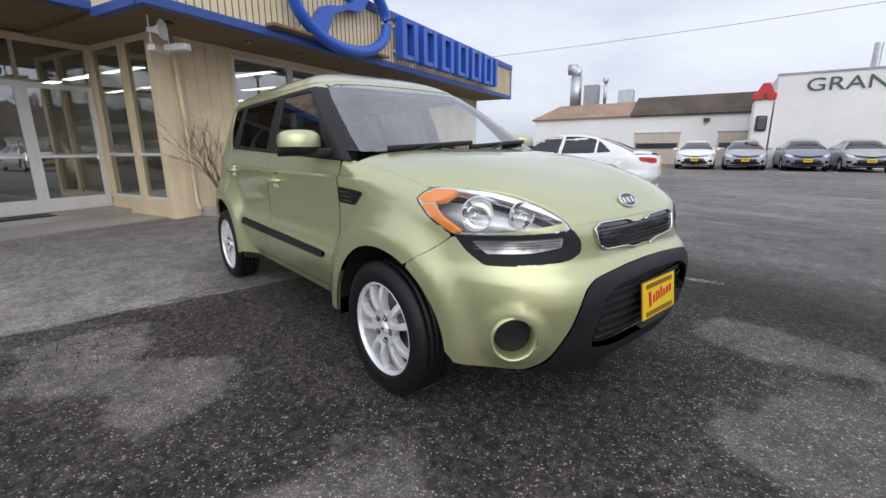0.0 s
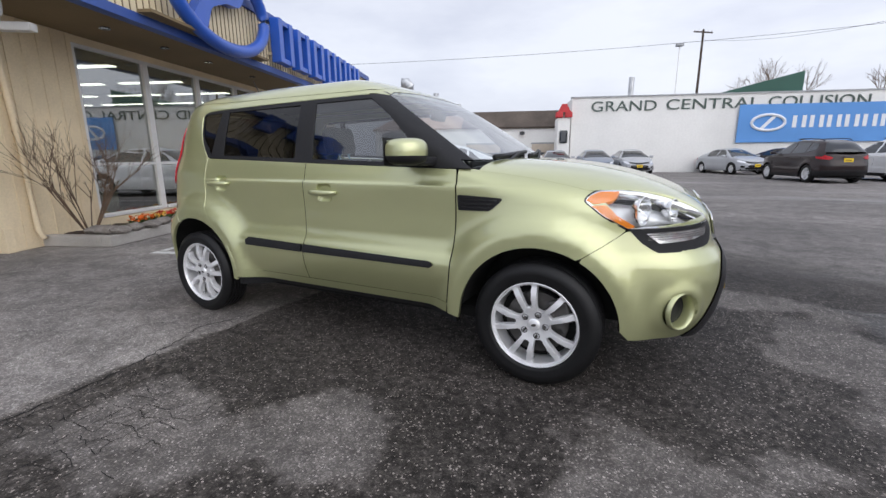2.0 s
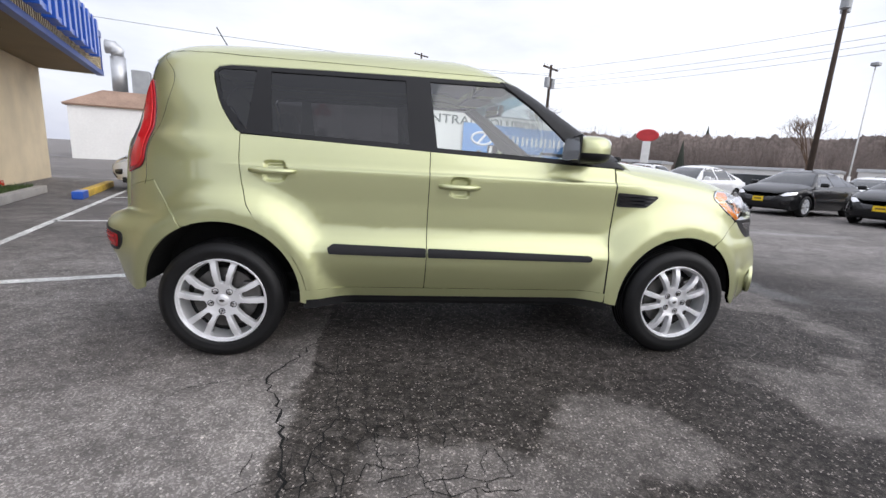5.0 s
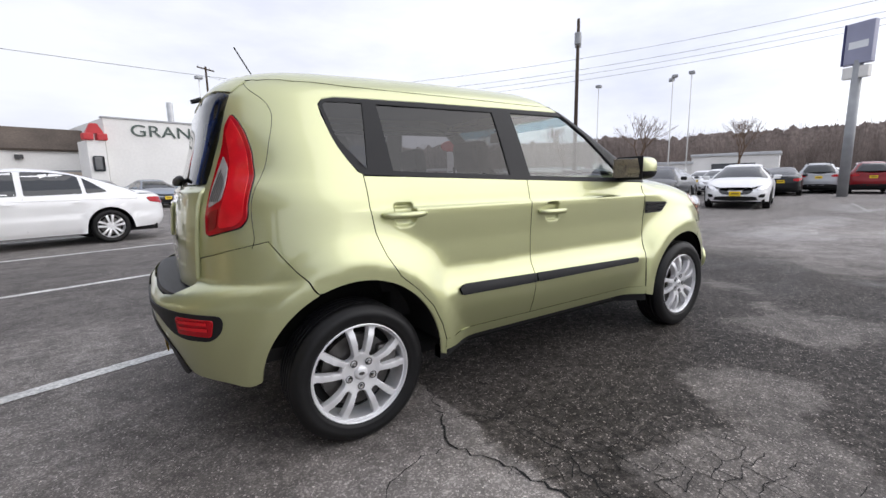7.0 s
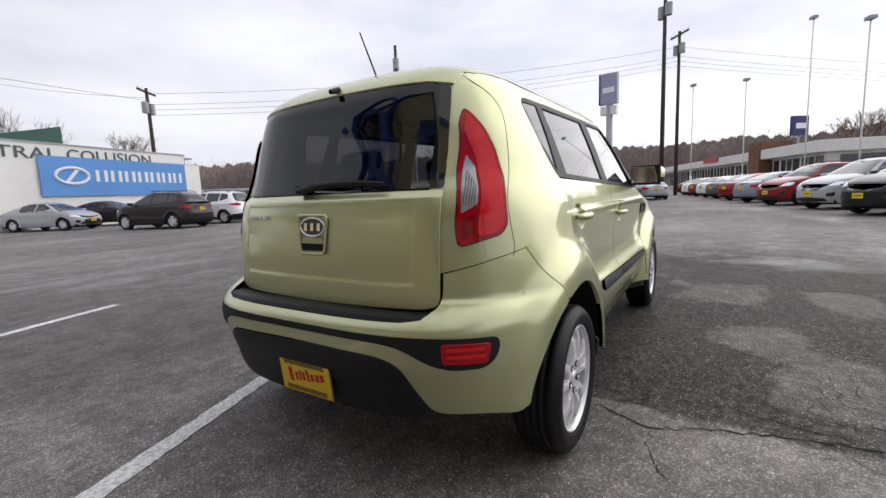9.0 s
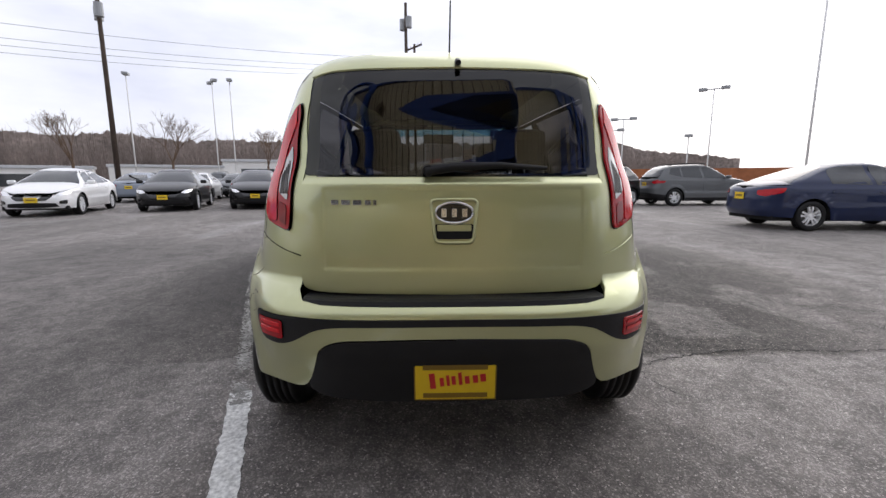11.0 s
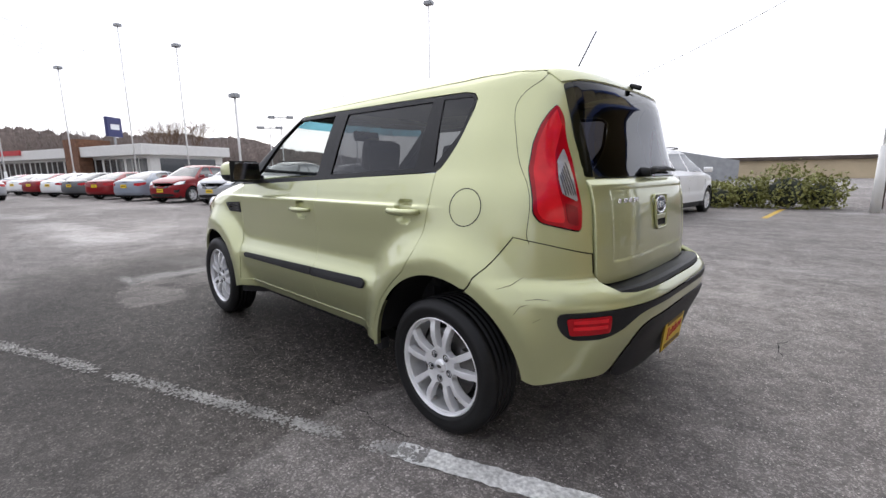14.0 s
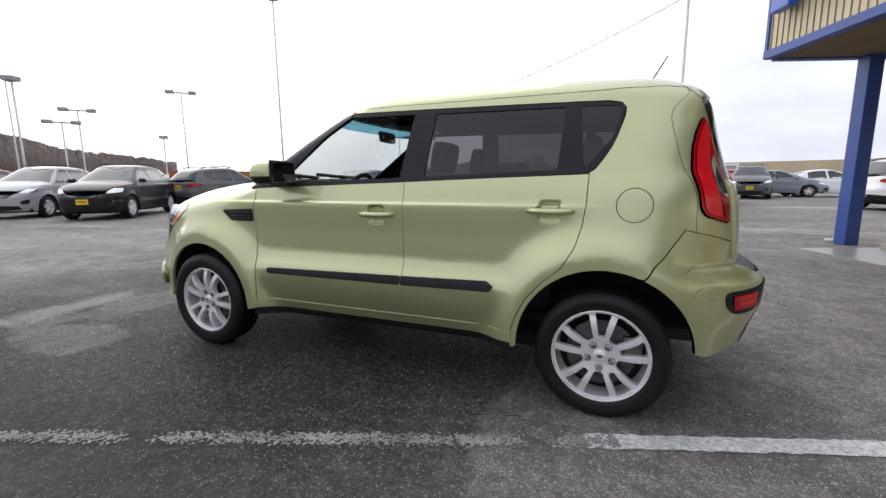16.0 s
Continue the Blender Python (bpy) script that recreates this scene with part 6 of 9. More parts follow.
    for k in range(4):
        bar = [lx(1.745, 0.762 + 0.010 * k), ly(0.51, 0.776 + 0.010 * k, 1), ly(0.51, 0.779 + 0.010 * k, 1), lx(1.745, 0.765 + 0.010 * k)]
        skin("lens_rib", drape([bar], low_at, 0.006, 0.003, 0.05, (), (half,)), steel, s)

    # lining of the wheel houses
    for ax in (AXLE, AXLE_R):
        bm = bmesh.new()
        pts = arc(0, 0, ARCH + 0.012, 6, 174, 28)
        a = [bm.verts.new((x, half * min(0.868, float(low_shell.side(np.array(ax + x), np.array(TYRE + z))) - 0.014), z)) for x, z in pts]
        c = [bm.verts.new((x, half * 0.50, z)) for x, z in pts]
        for k in range(len(pts) - 1):
            bm.faces.new((a[k], a[k + 1], c[k + 1], c[k]))
        bm.faces.new([bm.verts.new((x, half * 0.50, z)) for x, z in pts])
        part("wheel_liner", bm, dark_cavity, hatch, m=Matrix.Translation((ax, 0, TYRE)))
        wheel(hatch, ax, half * 0.775, 0.318 if ax > 0 else 0.301, 0.318 if ax > 0 else 0.304, 0.200, 0.219, 10, turn={(-1, 1): -16, (-1, -1): 3, (1, 1): 14, (1, -1): 2}[(half, 1 if ax > 0 else -1)], paired=0.02)

# bonnet: one sheet over the middle
x_edge = [0.93, 1.05, 1.20, 1.35, 1.47]
edge = []
for x in x_edge:
    z = float(np.interp(x, [0.90, 0.95, 1.10, 1.30, 1.50, 1.6, 1.70], [1.076, 1.068, 1.053, 1.023, 0.979, 0.985, 0.975]))
    edge.append((x, float(low_shell.side(np.array(x), np.array(z - 0.005)))))
lamp_top = [lx(1.52, 0.980), lx(1.60, 0.980), lx(1.70, 0.970), ly(0.555, 0.947, 1), ly(0.510, 0.915, 1), ly(0.475, 0.873, 1), ly(0.458, 0.846, 1)]
front_row = [tuple(float(c) for c in low_at(np.array(p), np.array(z), 1)[:2]) for p, z in lamp_top]
nose_z = 0.850
front_row += [(float(low_shell.front(np.array(y), np.array(nose_z))), y) for y in (0.40, 0.30, 0.20, 0.10, 0.0)]
right_half = edge + front_row
bonnet = right_half + [(x, -y) for x, y in right_half[::-1][1:]] + [(0.93 + 0.06 * (1 - (y / 0.7) ** 2), y) for y in (-0.6, -0.4, -0.2, 0.0, 0.2, 0.4, 0.6)]
skin("bonnet", drape([bonnet], bonnet_at, 0.001, 0.015, 0.035, (), (1,), up), green_paint, hatch)

# front bumper, cut round lamps, grille and lower intake
bump = [ly(0.0, 0.866, 1), ly(0.30, 0.866, 1), ly(0.40, 0.862, 1), ly(0.468, 0.862, 1), ly(0.446, 0.830, 1), ly(0.412, 0.790, 1), ly(0.417, 0.742, 1), ly(0.470, 0.718, 1), ly(0.580, 0.702, 1), lx(1.785, 0.700), lx(1.712, 0.752), lx(1.655, 0.800), lx(1.630, 0.780), lx(1.565, 0.732), lx(1.482, 0.677)]
bump += lows(arc(AXLE, TYRE, ARCH + 0.004, 59, 2, 16))
bump += [lx(1.70, 0.295), lx(1.80, 0.288), ly(0.610, 0.290, 1), ly(0.566, 0.335, 1), ly(0.52, 0.46, 1), ly(0.485, 0.575, 1), ly(0.452, 0.625, 1), ly(0.40, 0.655, 1), ly(0.20, 0.672, 1), ly(0.0, 0.676, 1)]
FOG = Vector((float(low_shell.front(np.array(0.672), np.array(0.432))), 0.672, 0.432))


def bumper_at(p, z, half):
    """The nose with a round hollow for each fog lamp."""
    q = low_at(p, z, half)
    out = np.array([math.cos(radians(38)), half * math.sin(radians(38)), 0.0])
    d = q - np.array([FOG.x, half * FOG.y, FOG.z])
    d = d - (d @ out)[..., None] * out
    r = np.linalg.norm(d, axis=-1)
    return q - (0.090 * smoothstep(0.083, 0.074, r) - 0.010 * smoothstep(0.150, 0.092, r))[..., None] * out


fog_p = ly(FOG.y, FOG.z, 1)[0]
fog_cuts = tuple((0, fog_p + c) for c in np.arange(-0.13, 0.13, 0.007)) + tuple((1, FOG.z + c) for c in np.arange(-0.10, 0.10, 0.008))
skin("front_bumper", drape([bump[:-10] + softened(bump[-10:], 0.035)], bumper_at, 0, 0.02, 0.03, fog_cuts), green_paint, hatch)
grille = rounded([ly(0.30, 0.842, 1), ly(0.338, 0.828, 1), ly(0.325, 0.768, 1), ly(0.285, 0.748, 1), ly(0.12, 0.740, 1), ly(0.08, 0.728, 1), ly(0.0, 0.727, 1), ly(0.0, 0.822, 1), ly(0.06, 0.824, 1), ly(0.10, 0.838, 1)], 0.006, 3)
gr = skin("upper_grille", drape([grille], low_at, 0.003, 0.012, 0.03), gloss_black, hatch)
for k in range(6):
    z = 0.748 + 0.014 * k
    bar = [ly(0.0, z, 1), ly(0.305, z + 0.004, 1), ly(0.305, z + 0.009, 1), ly(0.0, z + 0.005, 1)]
    skin("grille_bar", drape([bar], low_at, 0.010, 0.008, 0.06), black_plastic, gr)
trim_pts = [(0.0, 0.826), (0.06, 0.828), (0.10, 0.843), (0.30, 0.847), (0.345, 0.830), (0.330, 0.765), (0.288, 0.744), (0.12, 0.736), (0.08, 0.723), (0.0, 0.722)]
for half in (1, -1):
    pts = [low_at(*map(np.array, ly(y, z, 1)), half) + np.array([0.008, 0, 0]) for y, z in rounded(trim_pts, 0.01, 3)[3:-3]]
    part("chrome_trim", tube(bmesh.new(), pts, 0.0048, 8), chrome, gr, smooth=True)
intake = [ly(0.0, 0.673, 1), ly(0.20, 0.669, 1), ly(0.40, 0.652, 1), ly(0.450, 0.622, 1), ly(0.482, 0.573, 1), ly(0.517, 0.46, 1), ly(0.563, 0.335, 1), ly(0.607, 0.288, 1), ly(0.50, 0.268, 1), ly(0.25, 0.258, 1), ly(0.0, 0.256, 1)]
hollow = [(0.0, 0.622), (0.30, 0.610), (0.375, 0.575), (0.42, 0.43), (0.40, 0.375), (0.25, 0.345), (0.0, 0.340)]
ring = [ly(y, z, 1) for y, z in hollow]
low_in = skin("lower_intake", drape([intake[:4] + [intake[4], intake[5]] + [ly(0.42, 0.43, 1), ly(0.375, 0.575, 1), ly(0.30, 0.610, 1), ly(0.0, 0.622, 1)], [ly(0.0, 0.340, 1), ly(0.25, 0.345, 1), ly(0.40, 0.375, 1), ly(0.42, 0.43, 1), intake[5], intake[6], intake[7], intake[8], intake[9], intake[10]]], low_at, 0.006, 0.03, 0.03), black_plastic, hatch, "black plastic lower bumper intake")
skin("intake_mesh", drape([ring], low_at, -0.030, 0.0, 0.03), dark_cavity, low_in)
for k in range(6):
    z = 0.375 + 0.04 * k
    bar = [ly(0.0, z, 1), ly(0.36, z + 0.004, 1), ly(0.36, z + 0.014, 1), ly(0.0, z + 0.012, 1)]
    skin("intake_slat", drape([bar], low_at, -0.016, 0.012, 0.06), black_plastic, low_in)
for half in (1, -1):  # fog lamp hollow with its flared ring
    turn = Matrix.Translation((FOG.x, half * FOG.y, FOG.z)) @ pose(0, 0, 0, 0, 0, 90 + half * 38)
    bm = revolve(bmesh.new(), [(0.070, 0.036), (0.066, 0.032), (0.040, 0.034), (0.0, 0.032)], 32)
    tunnel = revolve(bmesh.new(), [(0.092, 0.004), (0.090, -0.014), (0.084, -0.017), (0.079, -0.012), (0.074, 0.004), (0.070, 0.040)], 40)
    part("fog_lamp_ring", tunnel, green_paint, hatch, m=turn, smooth=True)
    part("fog_lamp_blank", bm, black_plastic, hatch, "round black fog lamp blank", m=turn, smooth=True)


def dealer_plate(m, parent):
    p = part("number_plate", boxed((-0.004, -0.155, -0.078), (0.004, 0.155, 0.078), 0.003), plate_yellow, parent, "yellow dealer plate with red script bar", m=m)
    part("plate_frame", boxed((-0.002, -0.160, -0.083), (0.003, 0.160, 0.083), 0.003), plate_dark, p)
    for n, (y, z, w, h) in enumerate(((-0.088, 0.010, 0.022, 0.032), (-0.052, 0.002, 0.016, 0.018), (-0.028, 0.006, 0.012, 0.022), (-0.006, 0.004, 0.016, 0.018), (0.020, 0.008, 0.014, 0.026), (0.046, 0.000, 0.018, 0.016), (0.078, 0.000, 0.020, 0.016), (0.108, 0.002, 0.022, 0.016))):
        part("red_stroke", boxed((0.004, y - w / 2, z - h), (0.0055, y + w / 2, z + h), 0.0), plate_red, p, m=pose(0, 0, 0, 6, 0, 0))
    for z in (0.058, -0.060):
        part("dark_bar", boxed((0.004, -0.125, z - 0.010), (0.0055, 0.125, z + 0.010)), plate_dark, p)


dealer_plate(pose(2.125, 0.035, 0.502, 0, -6, 0) @ Matrix.Diagonal((1, 1, 1.02, 1)), hatch)
dealer_plate(pose(-1.958, 0.0, 0.408, 0, 6, 180) @ Matrix.Diagonal((1, 0.90, 0.92, 1)), hatch)


def oval_badge(m, parent, a, b):
    bm = bmesh.new()
    pts = [(0.004, a * math.cos(t), b * math.sin(t)) for t in (2 * math.pi * k / 36 for k in range(36))]
    badge = part("badge", tube(bm, pts, 0.005, 8, closed=True), chrome, parent, "oval chrome badge", m=m, smooth=True)
    bm = bmesh.new()
    bm.faces.new([bm.verts.new((0.004, y * 0.97, z * 0.97)) for _, y, z in pts])
    part("badge_field", bm, gloss_black, badge)
    for y in (-0.55, 0.0, 0.55):
        part("badge_bar", boxed((0.003, y * a - a * 0.14, -b * 0.42), (0.0075, y * a + a * 0.14, b * 0.42), 0.001), chrome, badge)


oval_badge(pose(1.962, 0, 0.907, 0, -38, 0), hatch, 0.064, 0.034)
oval_badge(pose(float(hatch_tail(0.984)) - 0.014, 0, 0.984, 0, 0, 180) @ pose(0, 0, 0, 0, -5, 0), hatch, 0.066, 0.036)

# windscreen, wipers and the black panel below it
screen = [(-0.66, 1.115), (0.66, 1.115)]
right = [(0.704, 1.12), (0.682, 1.20), (0.642, 1.32), (0.598, 1.43), (0.561, 1.500), (0.50, 1.522), (0.30, 1.532), (0.0, 1.536)]
screen = right + [(-y, z) for y, z in right[::-1][1:]] + [(-0.4, 1.118), (0, 1.120), (0.4, 1.118)]
skin("windscreen", drape([screen], screen_at, 0.0, 0.004, 0.05, (), (1,), ahead), screen_glass, hatch, "clear windscreen")
band = [(0.580, 1.466)] + right[4:] + [(-y, z) for y, z in right[::-1][1:4]] + [(-0.580, 1.466)]
skin("shade_band", drape([band], screen_at, -0.010, 0.0, 0.05, (), (1,), ahead), shade_glass, hatch, "blue tinted band along the windscreen top")
for half in (1, -1):
    edge_in = [(half * y, z) for y, z in right[:6]]
    edge_out = [(half * (y + 0.050), z + 0.004) for y, z in right[:6]]
    skin("screen_edge", drape([edge_in + edge_out[::-1]], screen_at, 0.001, 0.010, 0.05, (), (1,), ahead), black_plastic, hatch)
cowl = bmesh.new()
rows = []
for k in range(13):
    y = -0.66 + 1.32 * k / 12
    xc, low = 0.95 + 0.06 * (1 - (y / 0.7) ** 2), 0.030 * abs(y / 0.66) ** 5
    rows.append([cowl.verts.new((xc + 0.03, y, 1.082 - low)), cowl.verts.new((xc - 0.02, y, 1.100 - low)), cowl.verts.new((xc - 0.10, y, 1.098 - low * 0.6))])
for one, two in zip(rows, rows[1:]):
    for j in range(2):
        cowl.faces.new((one[j], two[j], two[j + 1], one[j + 1]))
part("cowl", cowl, black_plastic, hatch)
for y0, y1 in ((-0.58, 0.02), (-0.02, 0.58)):
    pts = []
    for k in range(7):
        y, z = y0 + (y1 - y0) * k / 6, 1.135 + 0.03 * k / 6 if y0 < -0.3 else 1.14 + 0.035 * k / 6
        pts.append((float(top_shell.front(np.array(y), np.array(z))) + 0.028, y, z))
    w = part("wiper", tube(bmesh.new(), pts, 0.014, 8), black_plastic, hatch, smooth=True)
    part("wiper_arm", tube(bmesh.new(), [(pts[0][0] + 0.05, y0 + 0.02, 1.095), (pts[3][0] + 0.02, pts[3][1], pts[3][2] + 0.002)], 0.009, 8), black_plastic, w)

# roof
right = [(0.262, 0.0), (0.256, 0.2), (0.236, 0.40), (0.190, 0.552)]
side = [(x, float(top_shell.side(np.array(x), np.array(1.534)))) for x in (0.10, -0.10, -0.4, -0.8, -1.2, -1.4)]
back_edge = [(-1.53, 0.555), (-1.625, 0.47), (-1.672, 0.30), (-1.685, 0.0)]
half_roof = right + side + back_edge
roof_line = half_roof + [(x, -y) for x, y in half_roof[::-1][1:-1]]
skin("roof_panel", drape([roof_line], roof_at, 0.0015, 0.004, 0.05, (), (1,), up), green_paint, hatch)
for half in (1, -1):  # joint from the roof's rear edge, round the tail lamp, down to the bumper
    run = [(0.500, 1.545), (0.560, 1.500), (0.615, 1.455), (0.648, 1.400), (0.672, 1.330), (0.690, 1.240), (0.708, 1.120), (0.728, 1.000), (0.745, 0.900), (0.742, 0.868)]
    pts = [top_at(*map(np.array, ty(y, z)), half) for y, z in softened(run, 0.05, 4)]
    part("panel_joint", tube(bmesh.new(), pts, 0.0013, 6), gloss_black, hatch, smooth=True)
header = [(0.0, 1.540), (0.30, 1.536), (0.50, 1.526), (0.565, 1.500), (0.598, 1.512), (0.560, 1.545), (0.42, 1.574), (0.22, 1.588), (0.0, 1.592)]
header = header + [(-y, z) for y, z in header[::-1][1:-1]]
under = [(-0.60, 1.506), (0.60, 1.506), (0.57, 1.556), (0.44, 1.596), (0.0, 1.612), (-0.44, 1.596), (-0.57, 1.556)]
skin("header_frame", drape([under], screen_at, -0.002, 0.0, 0.04, (), (1,), ahead), green_paint, hatch)
skin("roof_header", drape([header], screen_at, 0.001, 0.012, 0.04, (), (1,), ahead), green_paint, hatch)


corner = [(-0.10, 1.514), (0.20, 1.5145), (TOP.p_of_y(0.552, 1.515, 1), 1.515), (TOP.p_of_y(0.505, 1.532, 1), 1.532), (TOP.p_of_y(0.450, 1.582, 1), 1.582), (-0.10, 1.582)]
for half in (1, -1):  # the pressed corner that closes roof, pillar and header
    skin("roof_corner", drape([corner], top_at, -0.0012, 0.004, 0.03, (), (half,)), green_paint, hatch)


def crown_at(x, f, half):
    y = f * top_shell.side(x, top_shell.top(x) - 0.085)
    return np.stack([x, y, top_shell.above(x, y, 1.2)], -1)


skin("roof_frame", drape([[(-1.70, -1), (0.225, -1), (0.225, 1), (-1.70, 1)]], crown_at, -0.0015, 0.0, 0.06, (), (1,), up), green_paint, hatch)
aerial = part("aerial", rod(bmesh.new(), (-1.41, 0.0, 1.61), (-1.52, 0.0, 1.80), 0.004, 0.003, 8), black_plastic, hatch)
part("aerial_foot", rod(bmesh.new(), (-1.40, 0, 1.585), (-1.415, 0, 1.615), 0.020, 0.010, 12), black_plastic, aerial)

# tailgate
gate_side = [(0.549, 0.716), (0.5515, 0.83), (0.5510, 0.95), (0.5470, 1.108)]
gate = gate_side + [(-y, z) for y, z in gate_side[::-1]] + [(-0.50, 0.702), (0.0, 0.694), (0.50, 0.702)]
gate_cuts = tuple((1, c) for c in (0.775, 0.785, 0.795, 1.06, 1.068, 1.075, 1.082, 1.088, 1.094, 1.100)) + tuple((0, c * k) for c in (0.452, 0.461, 0.470) for k in (1, -1))
tg = skin("tailgate", drape([rounded(gate, 0.02, 3)], gate_at, 0.001, 0.02, 0.035, gate_cuts, (1,), behind), green_paint, hatch)
pane = [(0.542, 1.116), (0.537, 1.25), (0.530, 1.40), (0.522, 1.474), (0.46, 1.491), (0.0, 1.499)]
pane = pane + [(-y, z) for y, z in pane[::-1][1:]] + [(0.0, 1.112)]
skin("rear_screen", drape([rounded(pane, 0.012, 3)], tail_at, 0.0, 0.006, 0.05, (), (1,), behind), privacy_glass, tg, "dark tinted rear screen")
lip = [(0.526, 1.480), (0.534, 1.525), (0.45, 1.556), (0.20, 1.574), (0.0, 1.580)]
lip = [(0.0, 1.502), (0.44, 1.494), *lip]
lip = lip + [(-y, z) for y, z in lip[::-1][1:-1]]
skin("roof_spoiler", drape([lip], tail_at, 0.006, 0.02, 0.04, (), (1,), behind), green_paint, tg)
part("washer_nozzle", rod(bmesh.new(), (-1.690, -0.02, 1.528), (-1.738, -0.02, 1.512), 0.012, 0.010, 10), black_plastic, tg)
zs = [(0.10, 1.128), (0.0, 1.142), (-0.16, 1.148), (-0.33, 1.138)]
pts = [(float(top_shell.rear(np.array(y), np.array(z))) - 0.022, y, z) for y, z in zs]
rw = part("rear_wiper", tube(bmesh.new(), pts, [0.018, 0.016, 0.012, 0.007], 8), black_plastic, tg, smooth=True)
part("wiper_boss", rod(bmesh.new(), (-1.79, 0.09, 1.13), (-1.845, 0.09, 1.13), 0.024, 0.018, 14), black_plastic, rw)
grip = rounded([(0.070, 0.945), (0.062, 0.892), (-0.062, 0.892), (-0.070, 0.945)], 0.012)
ghole = skin("tailgate_grip", drape([grip], gate_at, 0.0055, 0.0, 0.03, (), (1,), behind), dark_cavity, tg)
pts = [gate_at(np.array(y), np.array(z), 1) + np.array([-0.008, 0, 0]) for y, z in rounded([(0.082, 1.030), (0.066, 0.880), (-0.066, 0.880), (-0.082, 1.030)], 0.02)]
part("grip_surround", tube(bmesh.new(), pts, 0.006, 6, closed=True), green_paint, tg, smooth=True)
part("grip_lip", boxed((float(hatch_tail(0.93)) - 0.022, -0.060, 0.920), (float(hatch_tail(0.93)) - 0.006, 0.060, 0.944), 0.004), green_paint, tg)
for y0, w in ((0.418, 0.022), (0.378, 0.026), (0.338, 0.026), (0.300, 0.018), (0.276, 0.010)):
    xx = float(top_shell.rear(np.array(y0), np.array(1.022))) - 0.012
    part("model_badge", boxed((xx - 0.009, y0 - w * 0.6, 1.012), (xx - 0.003, y0 + w * 0.6, 1.030), 0.002), chrome, tg)

# rear bumper with its black step, band and valance
rb = [ly(0.0, 0.676, -1), ly(0.46, 0.678, -1), ly(0.527, 0.686, -1), ly(0.552, 0.712, -1), ly(0.556, 0.822, -1), ly(0.62, 0.838, -1), ly(0.70, 0.864, -1), lx(-1.585, 0.891), lx(-1.503, 0.771), lx(-1.434, 0.679)]
rb += lows(arc(AXLE_R, TYRE, ARCH + 0.004, 115, 176, 16)) + [lx(-1.69, 0.330), lx(-1.75, 0.340), ly(0.535, 0.350, -1), ly(0.500, 0.43, -1), ly(0.468, 0.530, -1), ly(0.40, 0.562, -1), ly(0.0, 0.572, -1)]
band_out = [ly(0.0, 0.640, -1), ly(0.52, 0.637, -1), lx(-1.760, 0.622), lx(-1.765, 0.560), lx(-1.80, 0.520), ly(0.62, 0.522, -1), ly(0.56, 0.545, -1), ly(0.475, 0.598, -1), ly(0.40, 0.612, -1), ly(0.0, 0.616, -1)]
skin("rear_bumper", drape([rb[:25] + softened(rb[25:], 0.05)], low_at, 0, 0.02, 0.03), green_paint, hatch)
skin("bumper_band", drape([softened(band_out, 0.05)], low_at, 0.004, 0.01, 0.03), black_plastic, hatch)
bm = bmesh.new()
rows = []
for k in range(21):
    y = -0.53 + 1.06 * k / 20
    x0, x1 = float(top_shell.rear(np.array(y), np.array(0.72))) + 0.03, float(low_shell.rear(np.array(y), np.array(0.668))) - 0.004
    rows.append([bm.verts.new((x0, y, 0.692)), bm.verts.new((x0 * 0.4 + x1 * 0.6, y, 0.694)), bm.verts.new((x1 + 0.030, y, 0.690)), bm.verts.new((x1 + 0.022, y, 0.676))])
for one, two in zip(rows, rows[1:]):
    for j in range(3):
        bm.faces.new((one[j], two[j], two[j + 1], one[j + 1]))
part("bumper_step", bm, black_plastic, hatch)
val = [ly(0.0, 0.569, -1), ly(0.40, 0.559, -1), ly(0.464, 0.528, -1), ly(0.497, 0.43, -1), ly(0.532, 0.350, -1), ly(0.45, 0.318, -1), ly(0.0, 0.305, -1)]
skin("rear_valance", drape([softened(val, 0.05)], low_at, 0.004, 0.03, 0.03), black_plastic, hatch)
# scuffs on the bumper's corner
for n, line in enumerate((((-1.56, 0.700), (-1.60, 0.715), (-1.63, 0.745)), ((-1.66, 0.665), (-1.70, 0.672), (-1.74, 0.668)), ((-1.63, 0.610), (-1.645, 0.640), (-1.67, 0.650)), ((-1.69, 0.585), (-1.715, 0.600)))):
    pts = [low_at(*map(np.array, lx(x, z)), 1) for x, z in line]
    part("scuff", tube(bmesh.new(), pts, [0.0006] + [0.0016] * (len(pts) - 2) + [0.0006], 5), dark_wood, hatch)
ring = [top_at(*map(np.array, tx(-1.375 + 0.075 * math.cos(a), 1.0 + 0.075 * math.sin(a))), 1) for a in (2 * math.pi * k / 40 for k in range(40))]
part("filler_flap", tube(bmesh.new(), ring, 0.0022, 6, closed=True), gloss_black, hatch, "round fuel flap joint")

# floor pan, inner bulkheads
part("underbody", boxed((-1.28, -0.70, 0.24), (1.28, 0.70, 0.31), 0.02), dark_cavity, hatch)
part("engine_bay", boxed((0.98, -0.60, 0.30), (1.72, 0.60, 0.90), 0.05), dark_cavity, hatch)
part("cabin_floor", boxed((-1.70, -0.49, 0.30), (0.98, 0.49, 0.42)), trim_grey, hatch)
for half in (1, -1):
    part("door_lining", boxed((-0.86, half * 0.745 - 0.02, 0.36), (0.86, half * 0.745 + 0.02, 1.06), 0.02), trim_grey, hatch)
    part("side_lining", boxed((-1.68, half * 0.60 - 0.02, 0.72), (-0.88, half * 0.60 + 0.02, 1.10), 0.02), trim_grey, hatch)
part("gate_lining", boxed((-1.75, -0.48, 0.66), (-1.71, 0.48, 1.07), 0.02), trim_grey, hatch)
